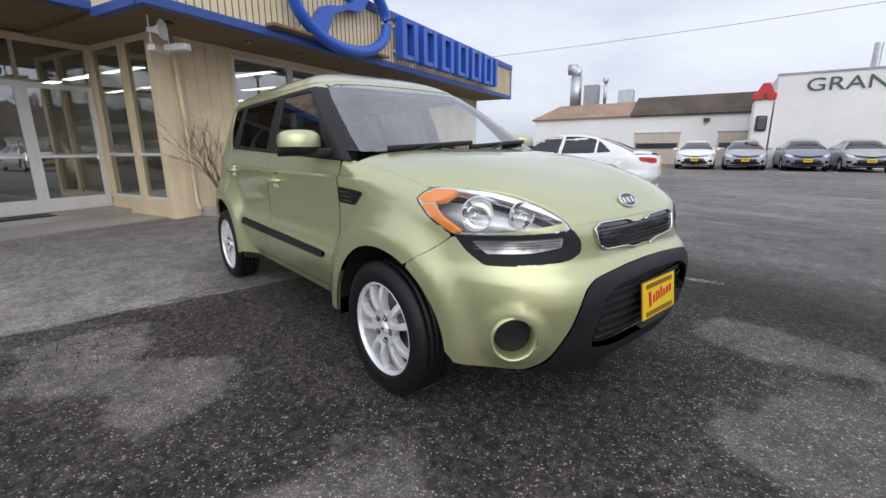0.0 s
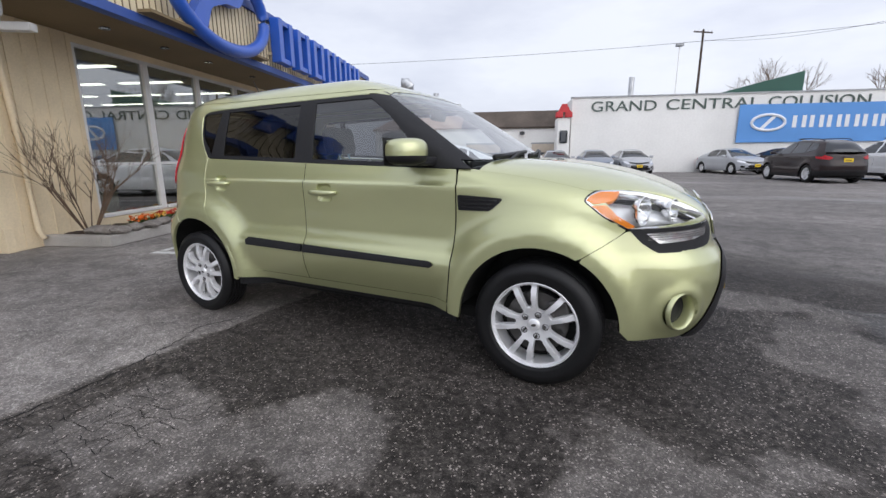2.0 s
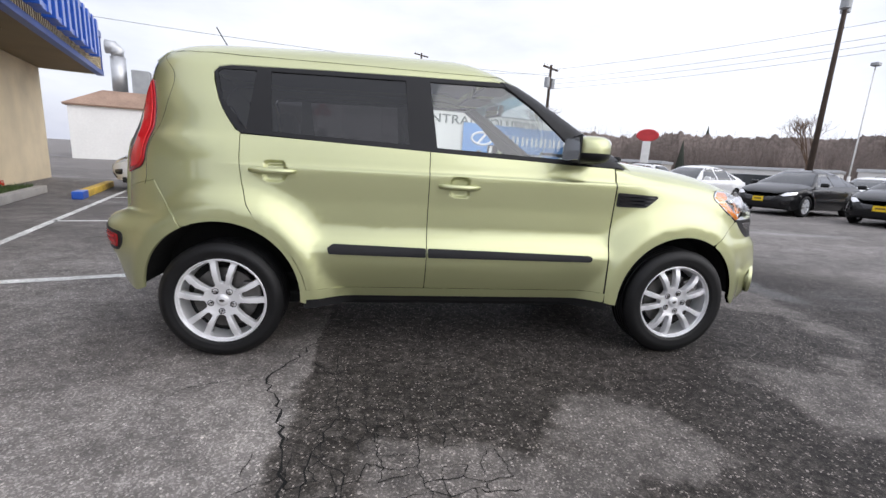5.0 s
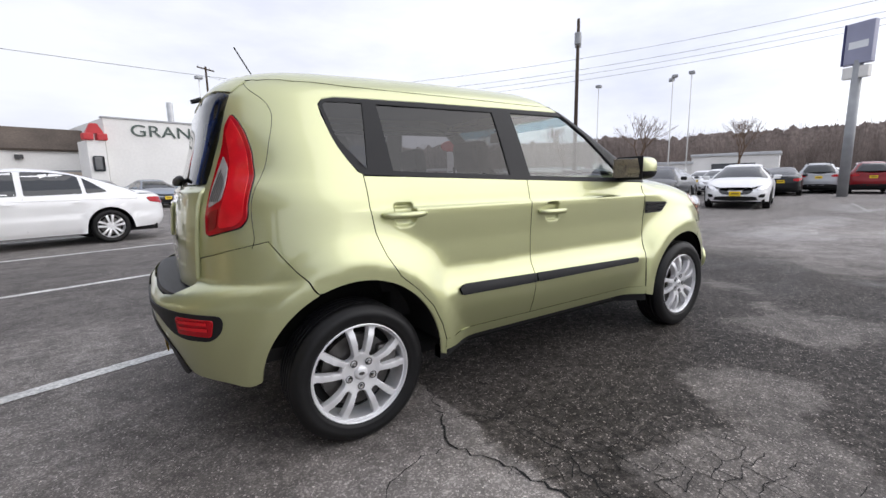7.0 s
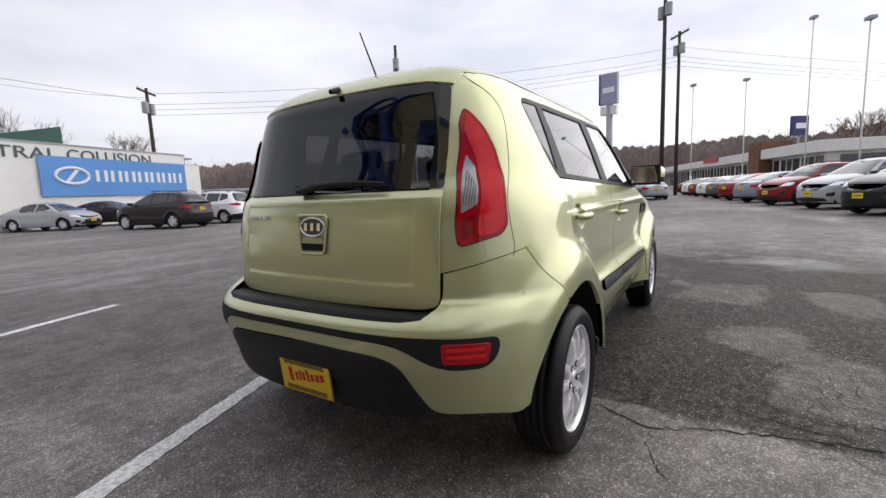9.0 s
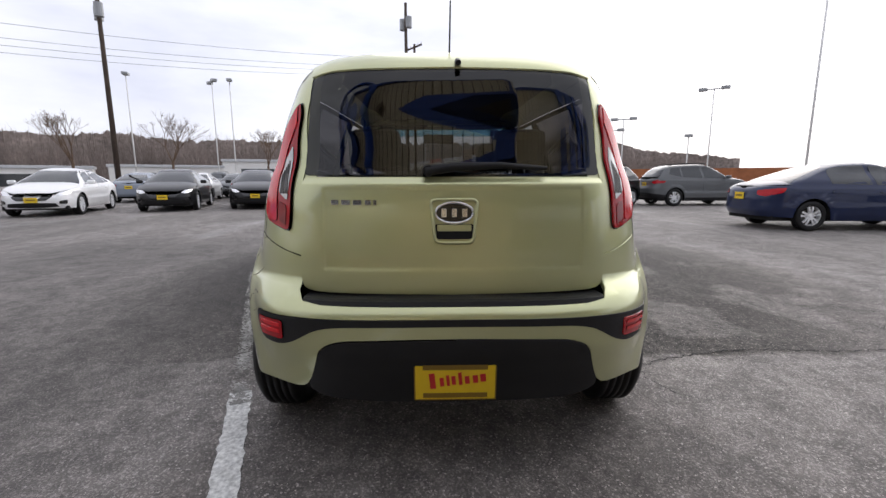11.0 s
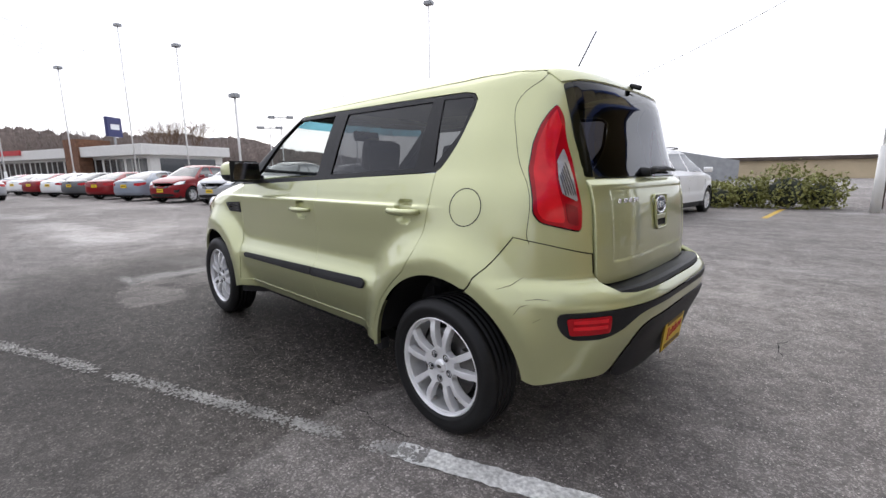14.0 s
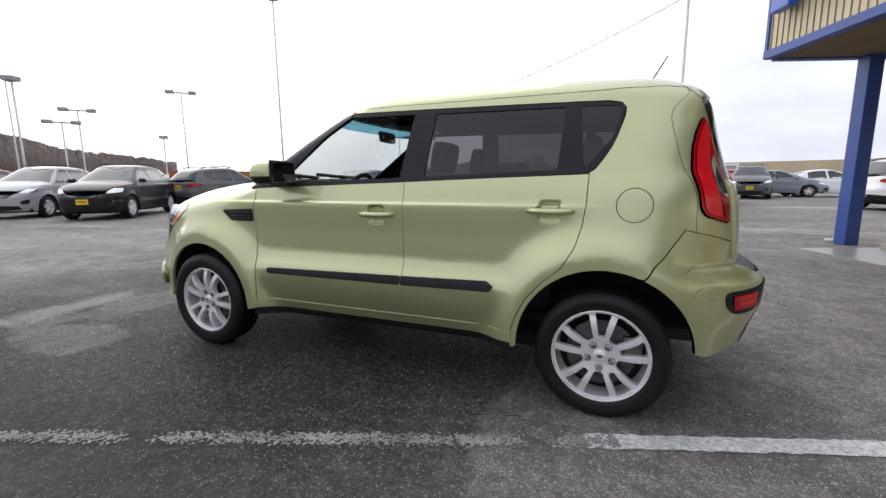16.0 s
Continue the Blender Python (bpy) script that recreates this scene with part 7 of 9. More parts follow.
liner = [(0.15, 0.0), (0.12, 0.45), (-0.4, 0.52), (-1.2, 0.52), (-1.50, 0.42), (-1.58, 0.0)]
liner = liner + [(x, -y) for x, y in liner[::-1][1:-1]]
skin("roof_lining", drape([liner], roof_at, -0.045, 0.0, 0.15, (), (1,), up), headliner, hatch)


def seat(x, y, wide, rests):
    s = part("seat", boxed((x - 0.02, y - wide / 2, 0.42), (x + 0.50, y + wide / 2, 0.62), 0.05), fabric, hatch)
    part("backrest", boxed((-0.07, -wide / 2, 0.0), (0.07, wide / 2, 0.58), 0.055), fabric, s, m=pose(x + 0.01, y, 0.56, 0, -14, 0))
    for r in rests:
        part("headrest", boxed((-0.05, -0.13, 0.0), (0.05, 0.13, 0.19), 0.045), fabric, s, m=pose(x - 0.16, y + r, 1.155, 0, -10, 0))
        for k in (-0.05, 0.05):
            part("headrest_rod", rod(bmesh.new(), (x - 0.12, y + r + k, 1.08), (x - 0.15, y + r + k, 1.18), 0.007, segments=8), chrome, s)


seat(-0.12, -0.36, 0.50, (0,))
seat(-0.12, 0.36, 0.50, (0,))
seat(-0.98, 0.0, 1.22, (-0.36, 0.36))
dash = prism([(0.42, 0.62), (0.50, 0.98), (0.60, 1.055), (0.95, 1.085), (0.98, 0.60)], 1.36, -0.68)
part("dashboard", dash, trim_grey, hatch)
part("instrument_hood", boxed((0.45, 0.22, 1.02), (0.66, 0.54, 1.105), 0.03), trim_grey, hatch)
circle = [(0.175 * math.cos(a), 0, 0.175 * math.sin(a)) for a in (2 * math.pi * k / 32 for k in range(32))]
sw = part("steering_wheel", tube(bmesh.new(), circle, 0.015, 8, closed=True), trim_grey, hatch, m=pose(0.36, 0.37, 0.995, 0, 0, 90) @ pose(0, 0, 0, -26, 0, 0), smooth=True)
part("wheel_boss", boxed((-0.06, -0.03, -0.06), (0.06, 0.03, 0.06), 0.02), trim_grey, sw)
for a in (0, 180, 270):
    part("wheel_spoke", rod(bmesh.new(), (0, 0, 0), (0.17 * math.cos(radians(a)), 0, 0.17 * math.sin(radians(a))), 0.014, segments=8), trim_grey, sw)
rm = part("rear_view_mirror", boxed((-0.015, -0.125, -0.038), (0.02, 0.125, 0.038), 0.015), trim_grey, hatch, m=pose(0.30, 0.02, 1.425, 0, 8, 8))
part("mirror_glass", boxed((-0.018, -0.112, -0.030), (-0.0152, 0.112, 0.030)), chrome, rm)
for half in (1, -1):
    part("sun_visor", boxed((0.12, half * 0.30 - 0.19, 1.505), (0.30, half * 0.30 + 0.19, 1.52), 0.006), headliner, hatch, m=pose(0, 0, 0, 0, 0, 0))


# ---- parked cars ----
def flank_width(w, belt, roof, roof_w):
    line = curve([(0.18, w * 0.93), (0.32, w * 0.985), (0.50, w), (0.62, w * 0.985), (0.75, w * 0.985), (belt - 0.08, w * 0.975), (belt, w * 0.93), (belt + 0.10, w * 0.885), (roof - 0.15, roof_w * 1.06), (roof, roof_w)])
    return line


def car_model(name, s, label, category):
    """A parked car from its measures: body, deck, cabin, glass, lamps, wheels."""
    car = holder(name, pose(0, 0, -50), label, category, "cars parked on the lot")
    axle_f, axle_r, tyre, belt, roof, w = s["front"], s["rear"], s["tyre"], s["belt"], s["roof"], s["wide"] / 2
    line = flank_width(w, belt, roof, s["roof_w"])

    def width(x, z):
        x, z = np.asarray(x, float), np.asarray(z, float)
        base = line(z) + 0 * x
        for axle in (axle_f, axle_r):
            r = np.hypot(x - axle, z - tyre)
            base = np.maximum(base, w * 1.005 - 0.06 * smoothstep(tyre + 0.10, tyre + 0.26, r) - 0.9 * smoothstep(tyre + 0.22, tyre + 0.7, r))
        return base

    low = Shell(width, curve(s["nose"]), lambda z: s["nose"][1][1] - s["round"] + 0 * z, curve(s["tail"]), lambda z: s["tail"][1][1] + s["round_r"] + 0 * z,
                curve(s["deck"]), curve([(x, z - 0.15) for x, z in s["deck"]]), k=2.4)
    scr, bck = curve(s["screen"]), curve(s["back"])
    top = Shell(width, scr, lambda z: scr(z) - 0.26, bck, lambda z: bck(z) + s.get("back_round", 0.30), curve(s["top"]), curve([(x, z - 0.13) for x, z in s["top"]]), k=2.6)
    lw, tw = Wrap(low), Wrap(top)

    def low_on(p, z, half):
        lw.half = half
        return lw.where(p, z)

    def top_on(p, z, half):
        tw.half = half
        return tw.where(p, z)

    def middle(shell, end):
        return float((shell.nose_from if end > 0 else shell.tail_from)(np.array(0.6))) + 0.9 * end

    nose_p, tail_p = middle(low, 1), middle(low, -1)
    arch = tyre + 0.055

    def lp(x, z):
        return (lw.p_of_x(x, z), z)

    def tp(x, z):
        return (tw.p_of_x(x, z), z)

    # lower body with wheel arches
    edge = []
    xs = np.linspace(s["tail"][2][1] + 0.10, s["nose"][2][1] - 0.12, 26)
    zc = lambda x: float(low.top(np.array(x))) - 0.15 + 0.105  # noqa: E731
    edge = [lp(x, min(zc(x), belt + 0.02)) for x in xs]
    flank = [(tail_p, 0.30), (tail_p, edge[0][1] - 0.03)] + edge + [(nose_p, edge[-1][1] - 0.03), (nose_p, 0.26), lp(axle_f + arch + 0.02, 0.24)]
    flank += [lp(x, z) for x, z in arc(axle_f, tyre, arch, 12, 168, 14)] + [lp(axle_f - arch - 0.02, 0.22), lp(axle_r + arch + 0.02, 0.22)]
    flank += [lp(x, z) for x, z in arc(axle_r, tyre, arch, 12, 168, 14)] + [lp(axle_r - arch - 0.02, 0.28)]
    skin("body", drape([flank], low_on, 0, 0.02, 0.09), car_paint, car)

    def deck_on(x, f, half):
        z = low.top(x) - 0.15 + 0.07
        y = f * low.side(x, z)
        return np.stack([x, y, low.above(x, y, 0.3)], -1)

    x0, x1 = s["tail"][2][1] + 0.06, s["nose"][2][1] - 0.07
    skin("deck", drape([[(x0, -1), (x1, -1), (x1, 1), (x0, 1)]], deck_on, 0.001, 0.0, 0.10, (), (1,), up), car_paint, car)
    # cabin
    c_nose, c_tail = middle(top, 1), middle(top, -1)
    low_z = belt - 0.06
    xs = np.linspace(float(bck(np.array(roof - 0.10))) + 0.12, float(scr(np.array(roof - 0.10))) - 0.12, 12)
    roof_edge = [tp(x, float(top.top(np.array(x))) - 0.13 + 0.09) for x in xs]
    p_lo, p_hi = float(bck(np.array(low_z))) + s.get("back_round", 0.30) - 0.9, float(scr(np.array(low_z))) - 0.26 + 0.9

    def cabin_on(p, z, half):  # p is shifted with the slope of both screens
        tw.half = half
        return tw.where(p, z)

    def screen_on(y, z, half):
        return np.stack([top.front(y, z), y, z], -1)

    def back_on(y, z, half):
        return np.stack([top.rear(y, z), y, z], -1)

    side = [tp(float(bck(np.array(z))) + 0.10, z) for z in np.linspace(low_z, roof - 0.12, 6)] + roof_edge
    side += [tp(float(scr(np.array(z))) - 0.09, z) for z in np.linspace(roof - 0.12, low_z, 6)]
    skin("cabin_side", drape([side], cabin_on, 0, 0.02, 0.09), car_paint, car)

    def roof_on(x, f, half):
        z = top.top(x) - 0.13 + 0.06
        y = f * top.side(x, z)
        return np.stack([x, y, top.above(x, y, 0.9)], -1)

    skin("roof", drape([[(xs[0] - 0.06, -1), (xs[-1] + 0.06, -1), (xs[-1] + 0.06, 1), (xs[0] - 0.06, 1)]], roof_on, 0.001, 0.0, 0.12, (), (1,), up), s.get("roof_mat", car_paint), car)

    def pane(on, line_of, z0, z1, trim, out, name, off):
        rows = np.linspace(z0, z1, 5)
        ys = [float(top.side(np.array(line_of(z)), np.array(z))) for z in rows]
        pts = [(y - trim, z) for y, z in zip(ys, rows)]
        pts = pts + [(-y, z) for y, z in pts[::-1]]
        return skin(name, drape([rounded(pts, 0.04, 3)], on, off, 0.004, 0.10, (), (1,), out), far_glass, car)

    pane(screen_on, lambda z: float(scr(np.array(z))) - 0.16, belt + 0.02, roof - 0.10, 0.03, ahead, "windscreen", 0.003)
    pane(back_on, lambda z: float(bck(np.array(z))) + 0.16, s.get("back_low", belt + 0.05), roof - 0.11, 0.04, behind, "rear_screen", 0.003)
    for outline in s["glass"]:
        for half in (1, -1):
            skin("side_window", drape([rounded([tp(x, z) for x, z in outline], 0.03, 3)], cabin_on, 0.003, 0.004, 0.12, (), (half,)), far_glass, car)
    # door joints
    for x, half in ((d, e) for d in s["doors"] for e in (1, -1)):
        skin("door_joint", drape([[tp(x - 0.004, 0.32), tp(x + 0.004, 0.32), tp(x + 0.004, belt - 0.02), tp(x - 0.004, belt - 0.02)]], low_on, 0.0015, 0.0, 0.3, (), (half,)), dark_cavity, car)
        if x < 0.5:
            skin("handle", drape([rounded([lp(x + 0.10, belt - 0.12), lp(x + 0.28, belt - 0.12), lp(x + 0.28, belt - 0.095), lp(x + 0.10, belt - 0.095)], 0.008)], low_on, 0.02, 0.02, 0.2, (), (half,)), car_paint, car)
    # lower cladding
    if s.get("clad"):
        clad = [(tail_p, 0.30), (tail_p, 0.52), lp(axle_r - arch, 0.45), lp(axle_r - arch - 0.02, 0.28)]
        skin("rear_cladding", drape([clad], low_on, 0.006, 0.02, 0.1), black_plastic, car)
        clad = [lp(axle_r + arch, 0.22), lp(axle_f - arch, 0.22), lp(axle_f - arch - 0.02, 0.34), lp(axle_r + arch + 0.02, 0.34)]
        for half in (1, -1):
            skin("sill_cladding", drape([clad], low_on, 0.008, 0.02, 0.2, (), (half,)), black_plastic, car)
    # lamps, grille
    for key, mat, off in (("head", reflector, 0.006), ("tail_lamp", red_lens, 0.008), ("fog", gloss_black, 0.005)):
        if key in s:
            pts = [((lw.p_of_y(y, z, -1 if key == "tail_lamp" else 1) if kind == "y" else lw.p_of_x(y, z)), z) for kind, y, z in s[key]]
            for half in (1, -1):
                skin({"head": "headlamp", "tail_lamp": "tail_lamp", "fog": "fog_lamp_bay"}[key], drape([rounded(pts, 0.03, 3)], low_on, off, 0.02, 0.06, (), (half,)), mat, car)
    grille = [(lw.p_of_y(y, z, 1), z) for y, z in s["grille"]]
    skin("grille", drape([grille], low_on, 0.006, 0.02, 0.06), gloss_black, car)
    intake = [(lw.p_of_y(y, z, 1), z) for y, z in ((0.0, 0.42), (0.55, 0.40), (0.60, 0.30), (0.0, 0.27))]
    skin("lower_intake", drape([intake], low_on, 0.005, 0.02, 0.08), black_plastic, car)
    for x, z, turn in ((float(low.front(np.array(0.0), np.array(s["plate_f"]))) + 0.012, s["plate_f"], 0), (float(low.rear(np.array(0.0), np.array(s["plate_r"]))) - 0.012, s["plate_r"], 180)):
        p = part("number_plate", boxed((-0.004, -0.155, -0.075), (0.006, 0.155, 0.075), 0.003), plate_yellow, car, m=pose(x, 0, z, 0, 0, turn))
        part("dark_bar", boxed((0.006, -0.11, -0.02), (0.008, 0.11, 0.025)), plate_dark, p)
    for half in (1, -1):
        m = boxed((-0.07, -0.10, -0.06), (0.07, 0.10, 0.07), 0.04)
        x = s["mirror"]
        part("door_mirror", m, car_paint, car, m=pose(x, half * (w + 0.09), belt + 0.08), smooth=True)
        for ax in (axle_f, axle_r):
            bm = bmesh.new()
            pts = arc(0, 0, arch + 0.01, -8, 188, 16)
            a = [bm.verts.new((px, half * (w - 0.02), pz)) for px, pz in pts]
            c = [bm.verts.new((px, half * (w - 0.42), pz)) for px, pz in pts]
            for k in range(len(pts) - 1):
                bm.faces.new((a[k], a[k + 1], c[k + 1], c[k]))
            bm.faces.new([bm.verts.new((px, half * (w - 0.42), pz)) for px, pz in pts])
            part("wheel_liner", bm, dark_cavity, car, m=Matrix.Translation((ax, 0, tyre)))
            wheel(car, ax, half * (w - 0.115), tyre, tyre, 0.20, s["rim"], s["spokes"], paired=0.05, detail=False)
    part("underbody", boxed((s["tail"][1][1] + 0.25, -w + 0.15, 0.2), (s["nose"][1][1] - 0.25, w - 0.15, 0.32), 0.02), dark_cavity, car)
    part("cabin_core", boxed((float(bck(np.array(belt))) + 0.35, -w + 0.2, 0.4), (float(scr(np.array(belt))) - 0.3, w - 0.2, belt), 0.02), dark_cavity, car)
    if s.get("rails"):
        for half in (1, -1):
            pts = [(x, half * float(top.side(np.array(x), top.top(np.array(x)) - 0.05)) * 0.93, float(top.top(np.array(x))) + 0.035 - 0.05 * (abs(x + 0.5) > 0.85)) for x in np.linspace(-1.45, 0.35, 9)]
            part("roof_rail", tube(bmesh.new(), pts, 0.016, 6), black_plastic, car, smooth=True)
    return car


SEDAN = dict(front=1.40, rear=-1.40, tyre=0.33, rim=0.235, spokes=10, belt=0.93, roof=1.475, wide=1.86, roof_w=0.56,
             nose=[(0.2, 2.24), (0.45, 2.34), (0.60, 2.33), (0.75, 2.27), (0.85, 2.2)], tail=[(0.25, -2.38), (0.45, -2.50), (0.65, -2.50), (0.85, -2.46), (1.05, -2.44)], round=0.95, round_r=0.75,
             deck=[(-2.50, 0.97), (-2.40, 1.02), (-2.1, 1.05), (-1.6, 1.05), (0.9, 1.04), (1.3, 0.99), (1.8, 0.90), (2.15, 0.80), (2.34, 0.66)],
             screen=[(0.85, 1.42), (0.98, 1.20), (1.10, 0.98), (1.25, 0.68), (1.38, 0.36), (1.46, 0.10)], back=[(0.9, -2.15), (1.04, -1.95), (1.15, -1.70), (1.28, -1.38), (1.40, -1.02), (1.47, -0.75)],
             top=[(-1.9, 1.10), (-1.5, 1.27), (-1.1, 1.39), (-0.6, 1.46), (-0.1, 1.478), (0.3, 1.46), (0.6, 1.38)],
             glass=[[(0.86, 0.955), (-0.10, 0.965), (-0.13, 1.40), (0.22, 1.385)], [(-0.19, 0.967), (-1.02, 0.985), (-0.98, 1.33), (-0.60, 1.395), (-0.22, 1.405)], [(-1.08, 0.987), (-1.42, 1.015), (-1.04, 1.31)]],
             doors=(1.02, -0.16, -1.14), head=[("x", 1.86, 0.76), ("y", 0.62, 0.735), ("y", 0.46, 0.66), ("y", 0.62, 0.615), ("x", 1.90, 0.69)],
             tail_lamp=[("y", 0.50, 0.86), ("y", 0.74, 0.885), ("x", -2.06, 0.885), ("x", -2.12, 0.79), ("y", 0.66, 0.745), ("y", 0.50, 0.77)], grille=[(0.0, 0.70), (0.40, 0.69), (0.46, 0.60), (0.34, 0.48), (0.0, 0.47)],
             fog=[("y", 0.62, 0.47), ("y", 0.78, 0.50), ("y", 0.76, 0.38), ("y", 0.62, 0.38)], plate_f=0.50, plate_r=0.70, mirror=0.80, clad=False)
COMPACT = dict(front=1.35, rear=-1.35, tyre=0.315, rim=0.21, spokes=10, belt=0.92, roof=1.435, wide=1.775, roof_w=0.54,
               nose=[(0.2, 2.12), (0.45, 2.21), (0.60, 2.20), (0.75, 2.12), (0.85, 2.05)], tail=[(0.25, -2.20), (0.45, -2.32), (0.65, -2.32), (0.85, -2.28), (1.05, -2.26)], round=0.90, round_r=0.72,
               deck=[(-2.32, 0.96), (-2.22, 1.01), (-1.9, 1.04), (-1.5, 1.05), (0.9, 1.03), (1.3, 0.98), (1.7, 0.90), (2.02, 0.80), (2.21, 0.66)],
               screen=[(0.85, 1.44), (0.98, 1.22), (1.10, 0.98), (1.25, 0.64), (1.36, 0.34), (1.43, 0.10)], back=[(0.9, -2.0), (1.04, -1.80), (1.15, -1.55), (1.26, -1.25), (1.36, -0.96), (1.43, -0.72)],
               top=[(-1.8, 1.09), (-1.4, 1.25), (-1.0, 1.36), (-0.5, 1.425), (-0.1, 1.438), (0.3, 1.415), (0.6, 1.33)],
               glass=[[(0.84, 0.945), (-0.08, 0.955), (-0.11, 1.36), (0.22, 1.34)], [(-0.17, 0.957), (-0.98, 0.985), (-0.92, 1.29), (-0.56, 1.355), (-0.20, 1.365)]],
               doors=(1.0, -0.14, -1.08), head=[("x", 1.70, 0.78), ("y", 0.60, 0.74), ("y", 0.45, 0.67), ("y", 0.60, 0.62), ("x", 1.76, 0.68)],
               tail_lamp=[("y", 0.48, 0.85), ("y", 0.72, 0.88), ("x", -1.86, 0.90), ("x", -1.93, 0.80), ("y", 0.66, 0.72), ("y", 0.50, 0.75)], grille=[(0.0, 0.56), (0.40, 0.55), (0.48, 0.46), (0.36, 0.37), (0.0, 0.36)],
               fog=[("y", 0.60, 0.47), ("y", 0.75, 0.50), ("y", 0.74, 0.38), ("y", 0.62, 0.37)], plate_f=0.50, plate_r=0.72, mirror=0.80, clad=False)
SUV = dict(front=1.32, rear=-1.32, tyre=0.345, rim=0.235, spokes=10, belt=1.07, roof=1.66, wide=1.82, roof_w=0.58,
           nose=[(0.2, 2.06), (0.45, 2.16), (0.65, 2.17), (0.85, 2.11), (0.98, 2.05)], tail=[(0.25, -2.06), (0.45, -2.19), (0.65, -2.20), (0.85, -2.13), (1.15, -2.09)], round=0.85, round_r=0.62,
           deck=[(-2.2, 1.18), (-1.9, 1.19), (0.8, 1.19), (1.2, 1.14), (1.6, 1.07), (1.95, 0.96), (2.16, 0.80)],
           screen=[(0.95, 1.36), (1.08, 1.18), (1.20, 0.98), (1.38, 0.68), (1.55, 0.38), (1.64, 0.16)], back=[(0.9, -2.10), (1.05, -2.08), (1.20, -1.98), (1.38, -1.82), (1.52, -1.68), (1.64, -1.55)],
           top=[(-1.9, 1.54), (-1.5, 1.60), (-0.8, 1.65), (-0.2, 1.665), (0.2, 1.65), (0.6, 1.55)], back_round=0.42, back_low=1.16,
           glass=[[(0.84, 1.09), (-0.10, 1.11), (-0.13, 1.56), (0.20, 1.55)], [(-0.19, 1.112), (-0.98, 1.150), (-0.98, 1.53), (-0.22, 1.56)], [(-1.05, 1.155), (-1.55, 1.27), (-1.42, 1.49), (-1.05, 1.525)]],
           doors=(0.98, -0.16, -1.02), head=[("x", 1.62, 0.93), ("y", 0.58, 0.92), ("y", 0.46, 0.83), ("y", 0.60, 0.78), ("x", 1.70, 0.82)],
           tail_lamp=[("y", 0.50, 0.98), ("y", 0.70, 1.05), ("x", -1.68, 1.07), ("x", -1.76, 0.93), ("y", 0.62, 0.88), ("y", 0.50, 0.92)], grille=[(0.0, 0.86), (0.38, 0.85), (0.40, 0.74), (0.30, 0.66), (0.0, 0.65)],
           fog=[("y", 0.60, 0.56), ("y", 0.76, 0.60), ("y", 0.74, 0.46), ("y", 0.60, 0.46)], plate_f=0.55, plate_r=0.86, mirror=0.78, clad=True, rails=True)

WHITE, SILVER, GREY, BLACK, RED, SLATE, NAVY, BROWN = (0.85, 0.85, 0.85), (0.42, 0.43, 0.45), (0.11, 0.115, 0.12), (0.010, 0.010, 0.011), (0.22, 0.008, 0.012), (0.24, 0.27, 0.32), (0.012, 0.02, 0.06), (0.022, 0.013, 0.013)
TONES = {WHITE: "white", SILVER: "silver", GREY: "dark grey", BLACK: "black", RED: "deep red", SLATE: "slate blue-grey", NAVY: "navy blue", BROWN: "dark brown"}
models = {"sedan": car_model("sedan_car", SEDAN, "", "car"), "compact": car_model("compact_car", COMPACT, "", "car"), "suv": car_model("suv_car", SUV, "", "car")}
used = set()


def park(kind, u, v, turn, tone, what="parked on the asphalt lot"):
    """A parked car in the lot's frame; turn 0 faces away from the showroom."""
    m = lot(u, v, 0, turn)
    if kind in used:
        car = copy_thing(models[kind], m)
    else:
        car = models[kind]
        car.matrix_basis = m
        used.add(kind)
    for o in (car, *car.children_recursive):
        o.color = (*tone, 1)
    tagged(car, "%s %s %s" % (TONES[tone], {"sedan": "four-door saloon", "compact": "small saloon", "suv": "sport utility car"}[kind], what), "car")


park("sedan", -1.42, 9.68, 180, WHITE, "parked across the painted stalls")
for u, tone in ((1.4, WHITE), (3.5, SILVER), (5.8, SLATE), (7.9, SILVER)):
    park("compact", u, 24.7, 270, tone, "by the workshop wall")
park("compact", 13.5, 24.7, -80, SILVER, "beside the white workshop wall")
park("compact", 16.7, 25.0, -75, BROWN, "beside the white workshop wall")
for u, tone in ((13.1, BROWN), (16.2, WHITE), (19.3, RED), (22.4, WHITE)):
    park("suv", u, 17.15, 90, tone, "with its tail to the aisle")
park("sedan", 15.0, 8.3, 182, WHITE, "facing the aisle")
park("sedan", 16.0, 5.15, 180, BLACK, "facing the aisle")
park("sedan", 16.25, 2.30, 180, BLACK, "facing the aisle")
park("sedan", 16.5, -0.42, 180, WHITE, "with dark grille facing the aisle")
for k, (u, v, tone) in enumerate(((22.6, 5.6, WHITE), (22.4, 3.0, GREY), (22.8, 0.2, SILVER), (23.2, 8.2, SLATE), (30.5, -0.8, GREY), (30.9, -7.2, SILVER), (30.5, -2.95, SILVER), (30.3, -5.05, RED), (37.0, 6.5, GREY), (36.5, 9.5, WHITE))):
    park("compact" if k < 6 else "suv", u, v, 0 if k % 2 or 3 < k < 8 else 180, tone, "in the second row of the lot")
for u, v, tone, turn in ((26.9, 6.9, SILVER, 0), (26.7, 4.2, GREY, 180), (26.8, 1.4, WHITE, 180), (27.1, -1.4, BLACK, 0), (34.4, 3.2, WHITE, 0), (34.6, 0.4, SLATE, 180), (34.2, -3.6, WHITE, 0)):
    park("compact", u, v, turn, tone, "in the crowded rear rows of the lot")
park("suv", 17.9, -11.0, 104, RED, "angled in the side row")
park("suv", 14.6, -10.9, 104, SILVER, "angled in the side row")
park("suv", 11.4, -10.5, 104, BLACK, "angled in the side row")
park("suv", 10.6, -14.9, -105, GREY, "behind the side row")
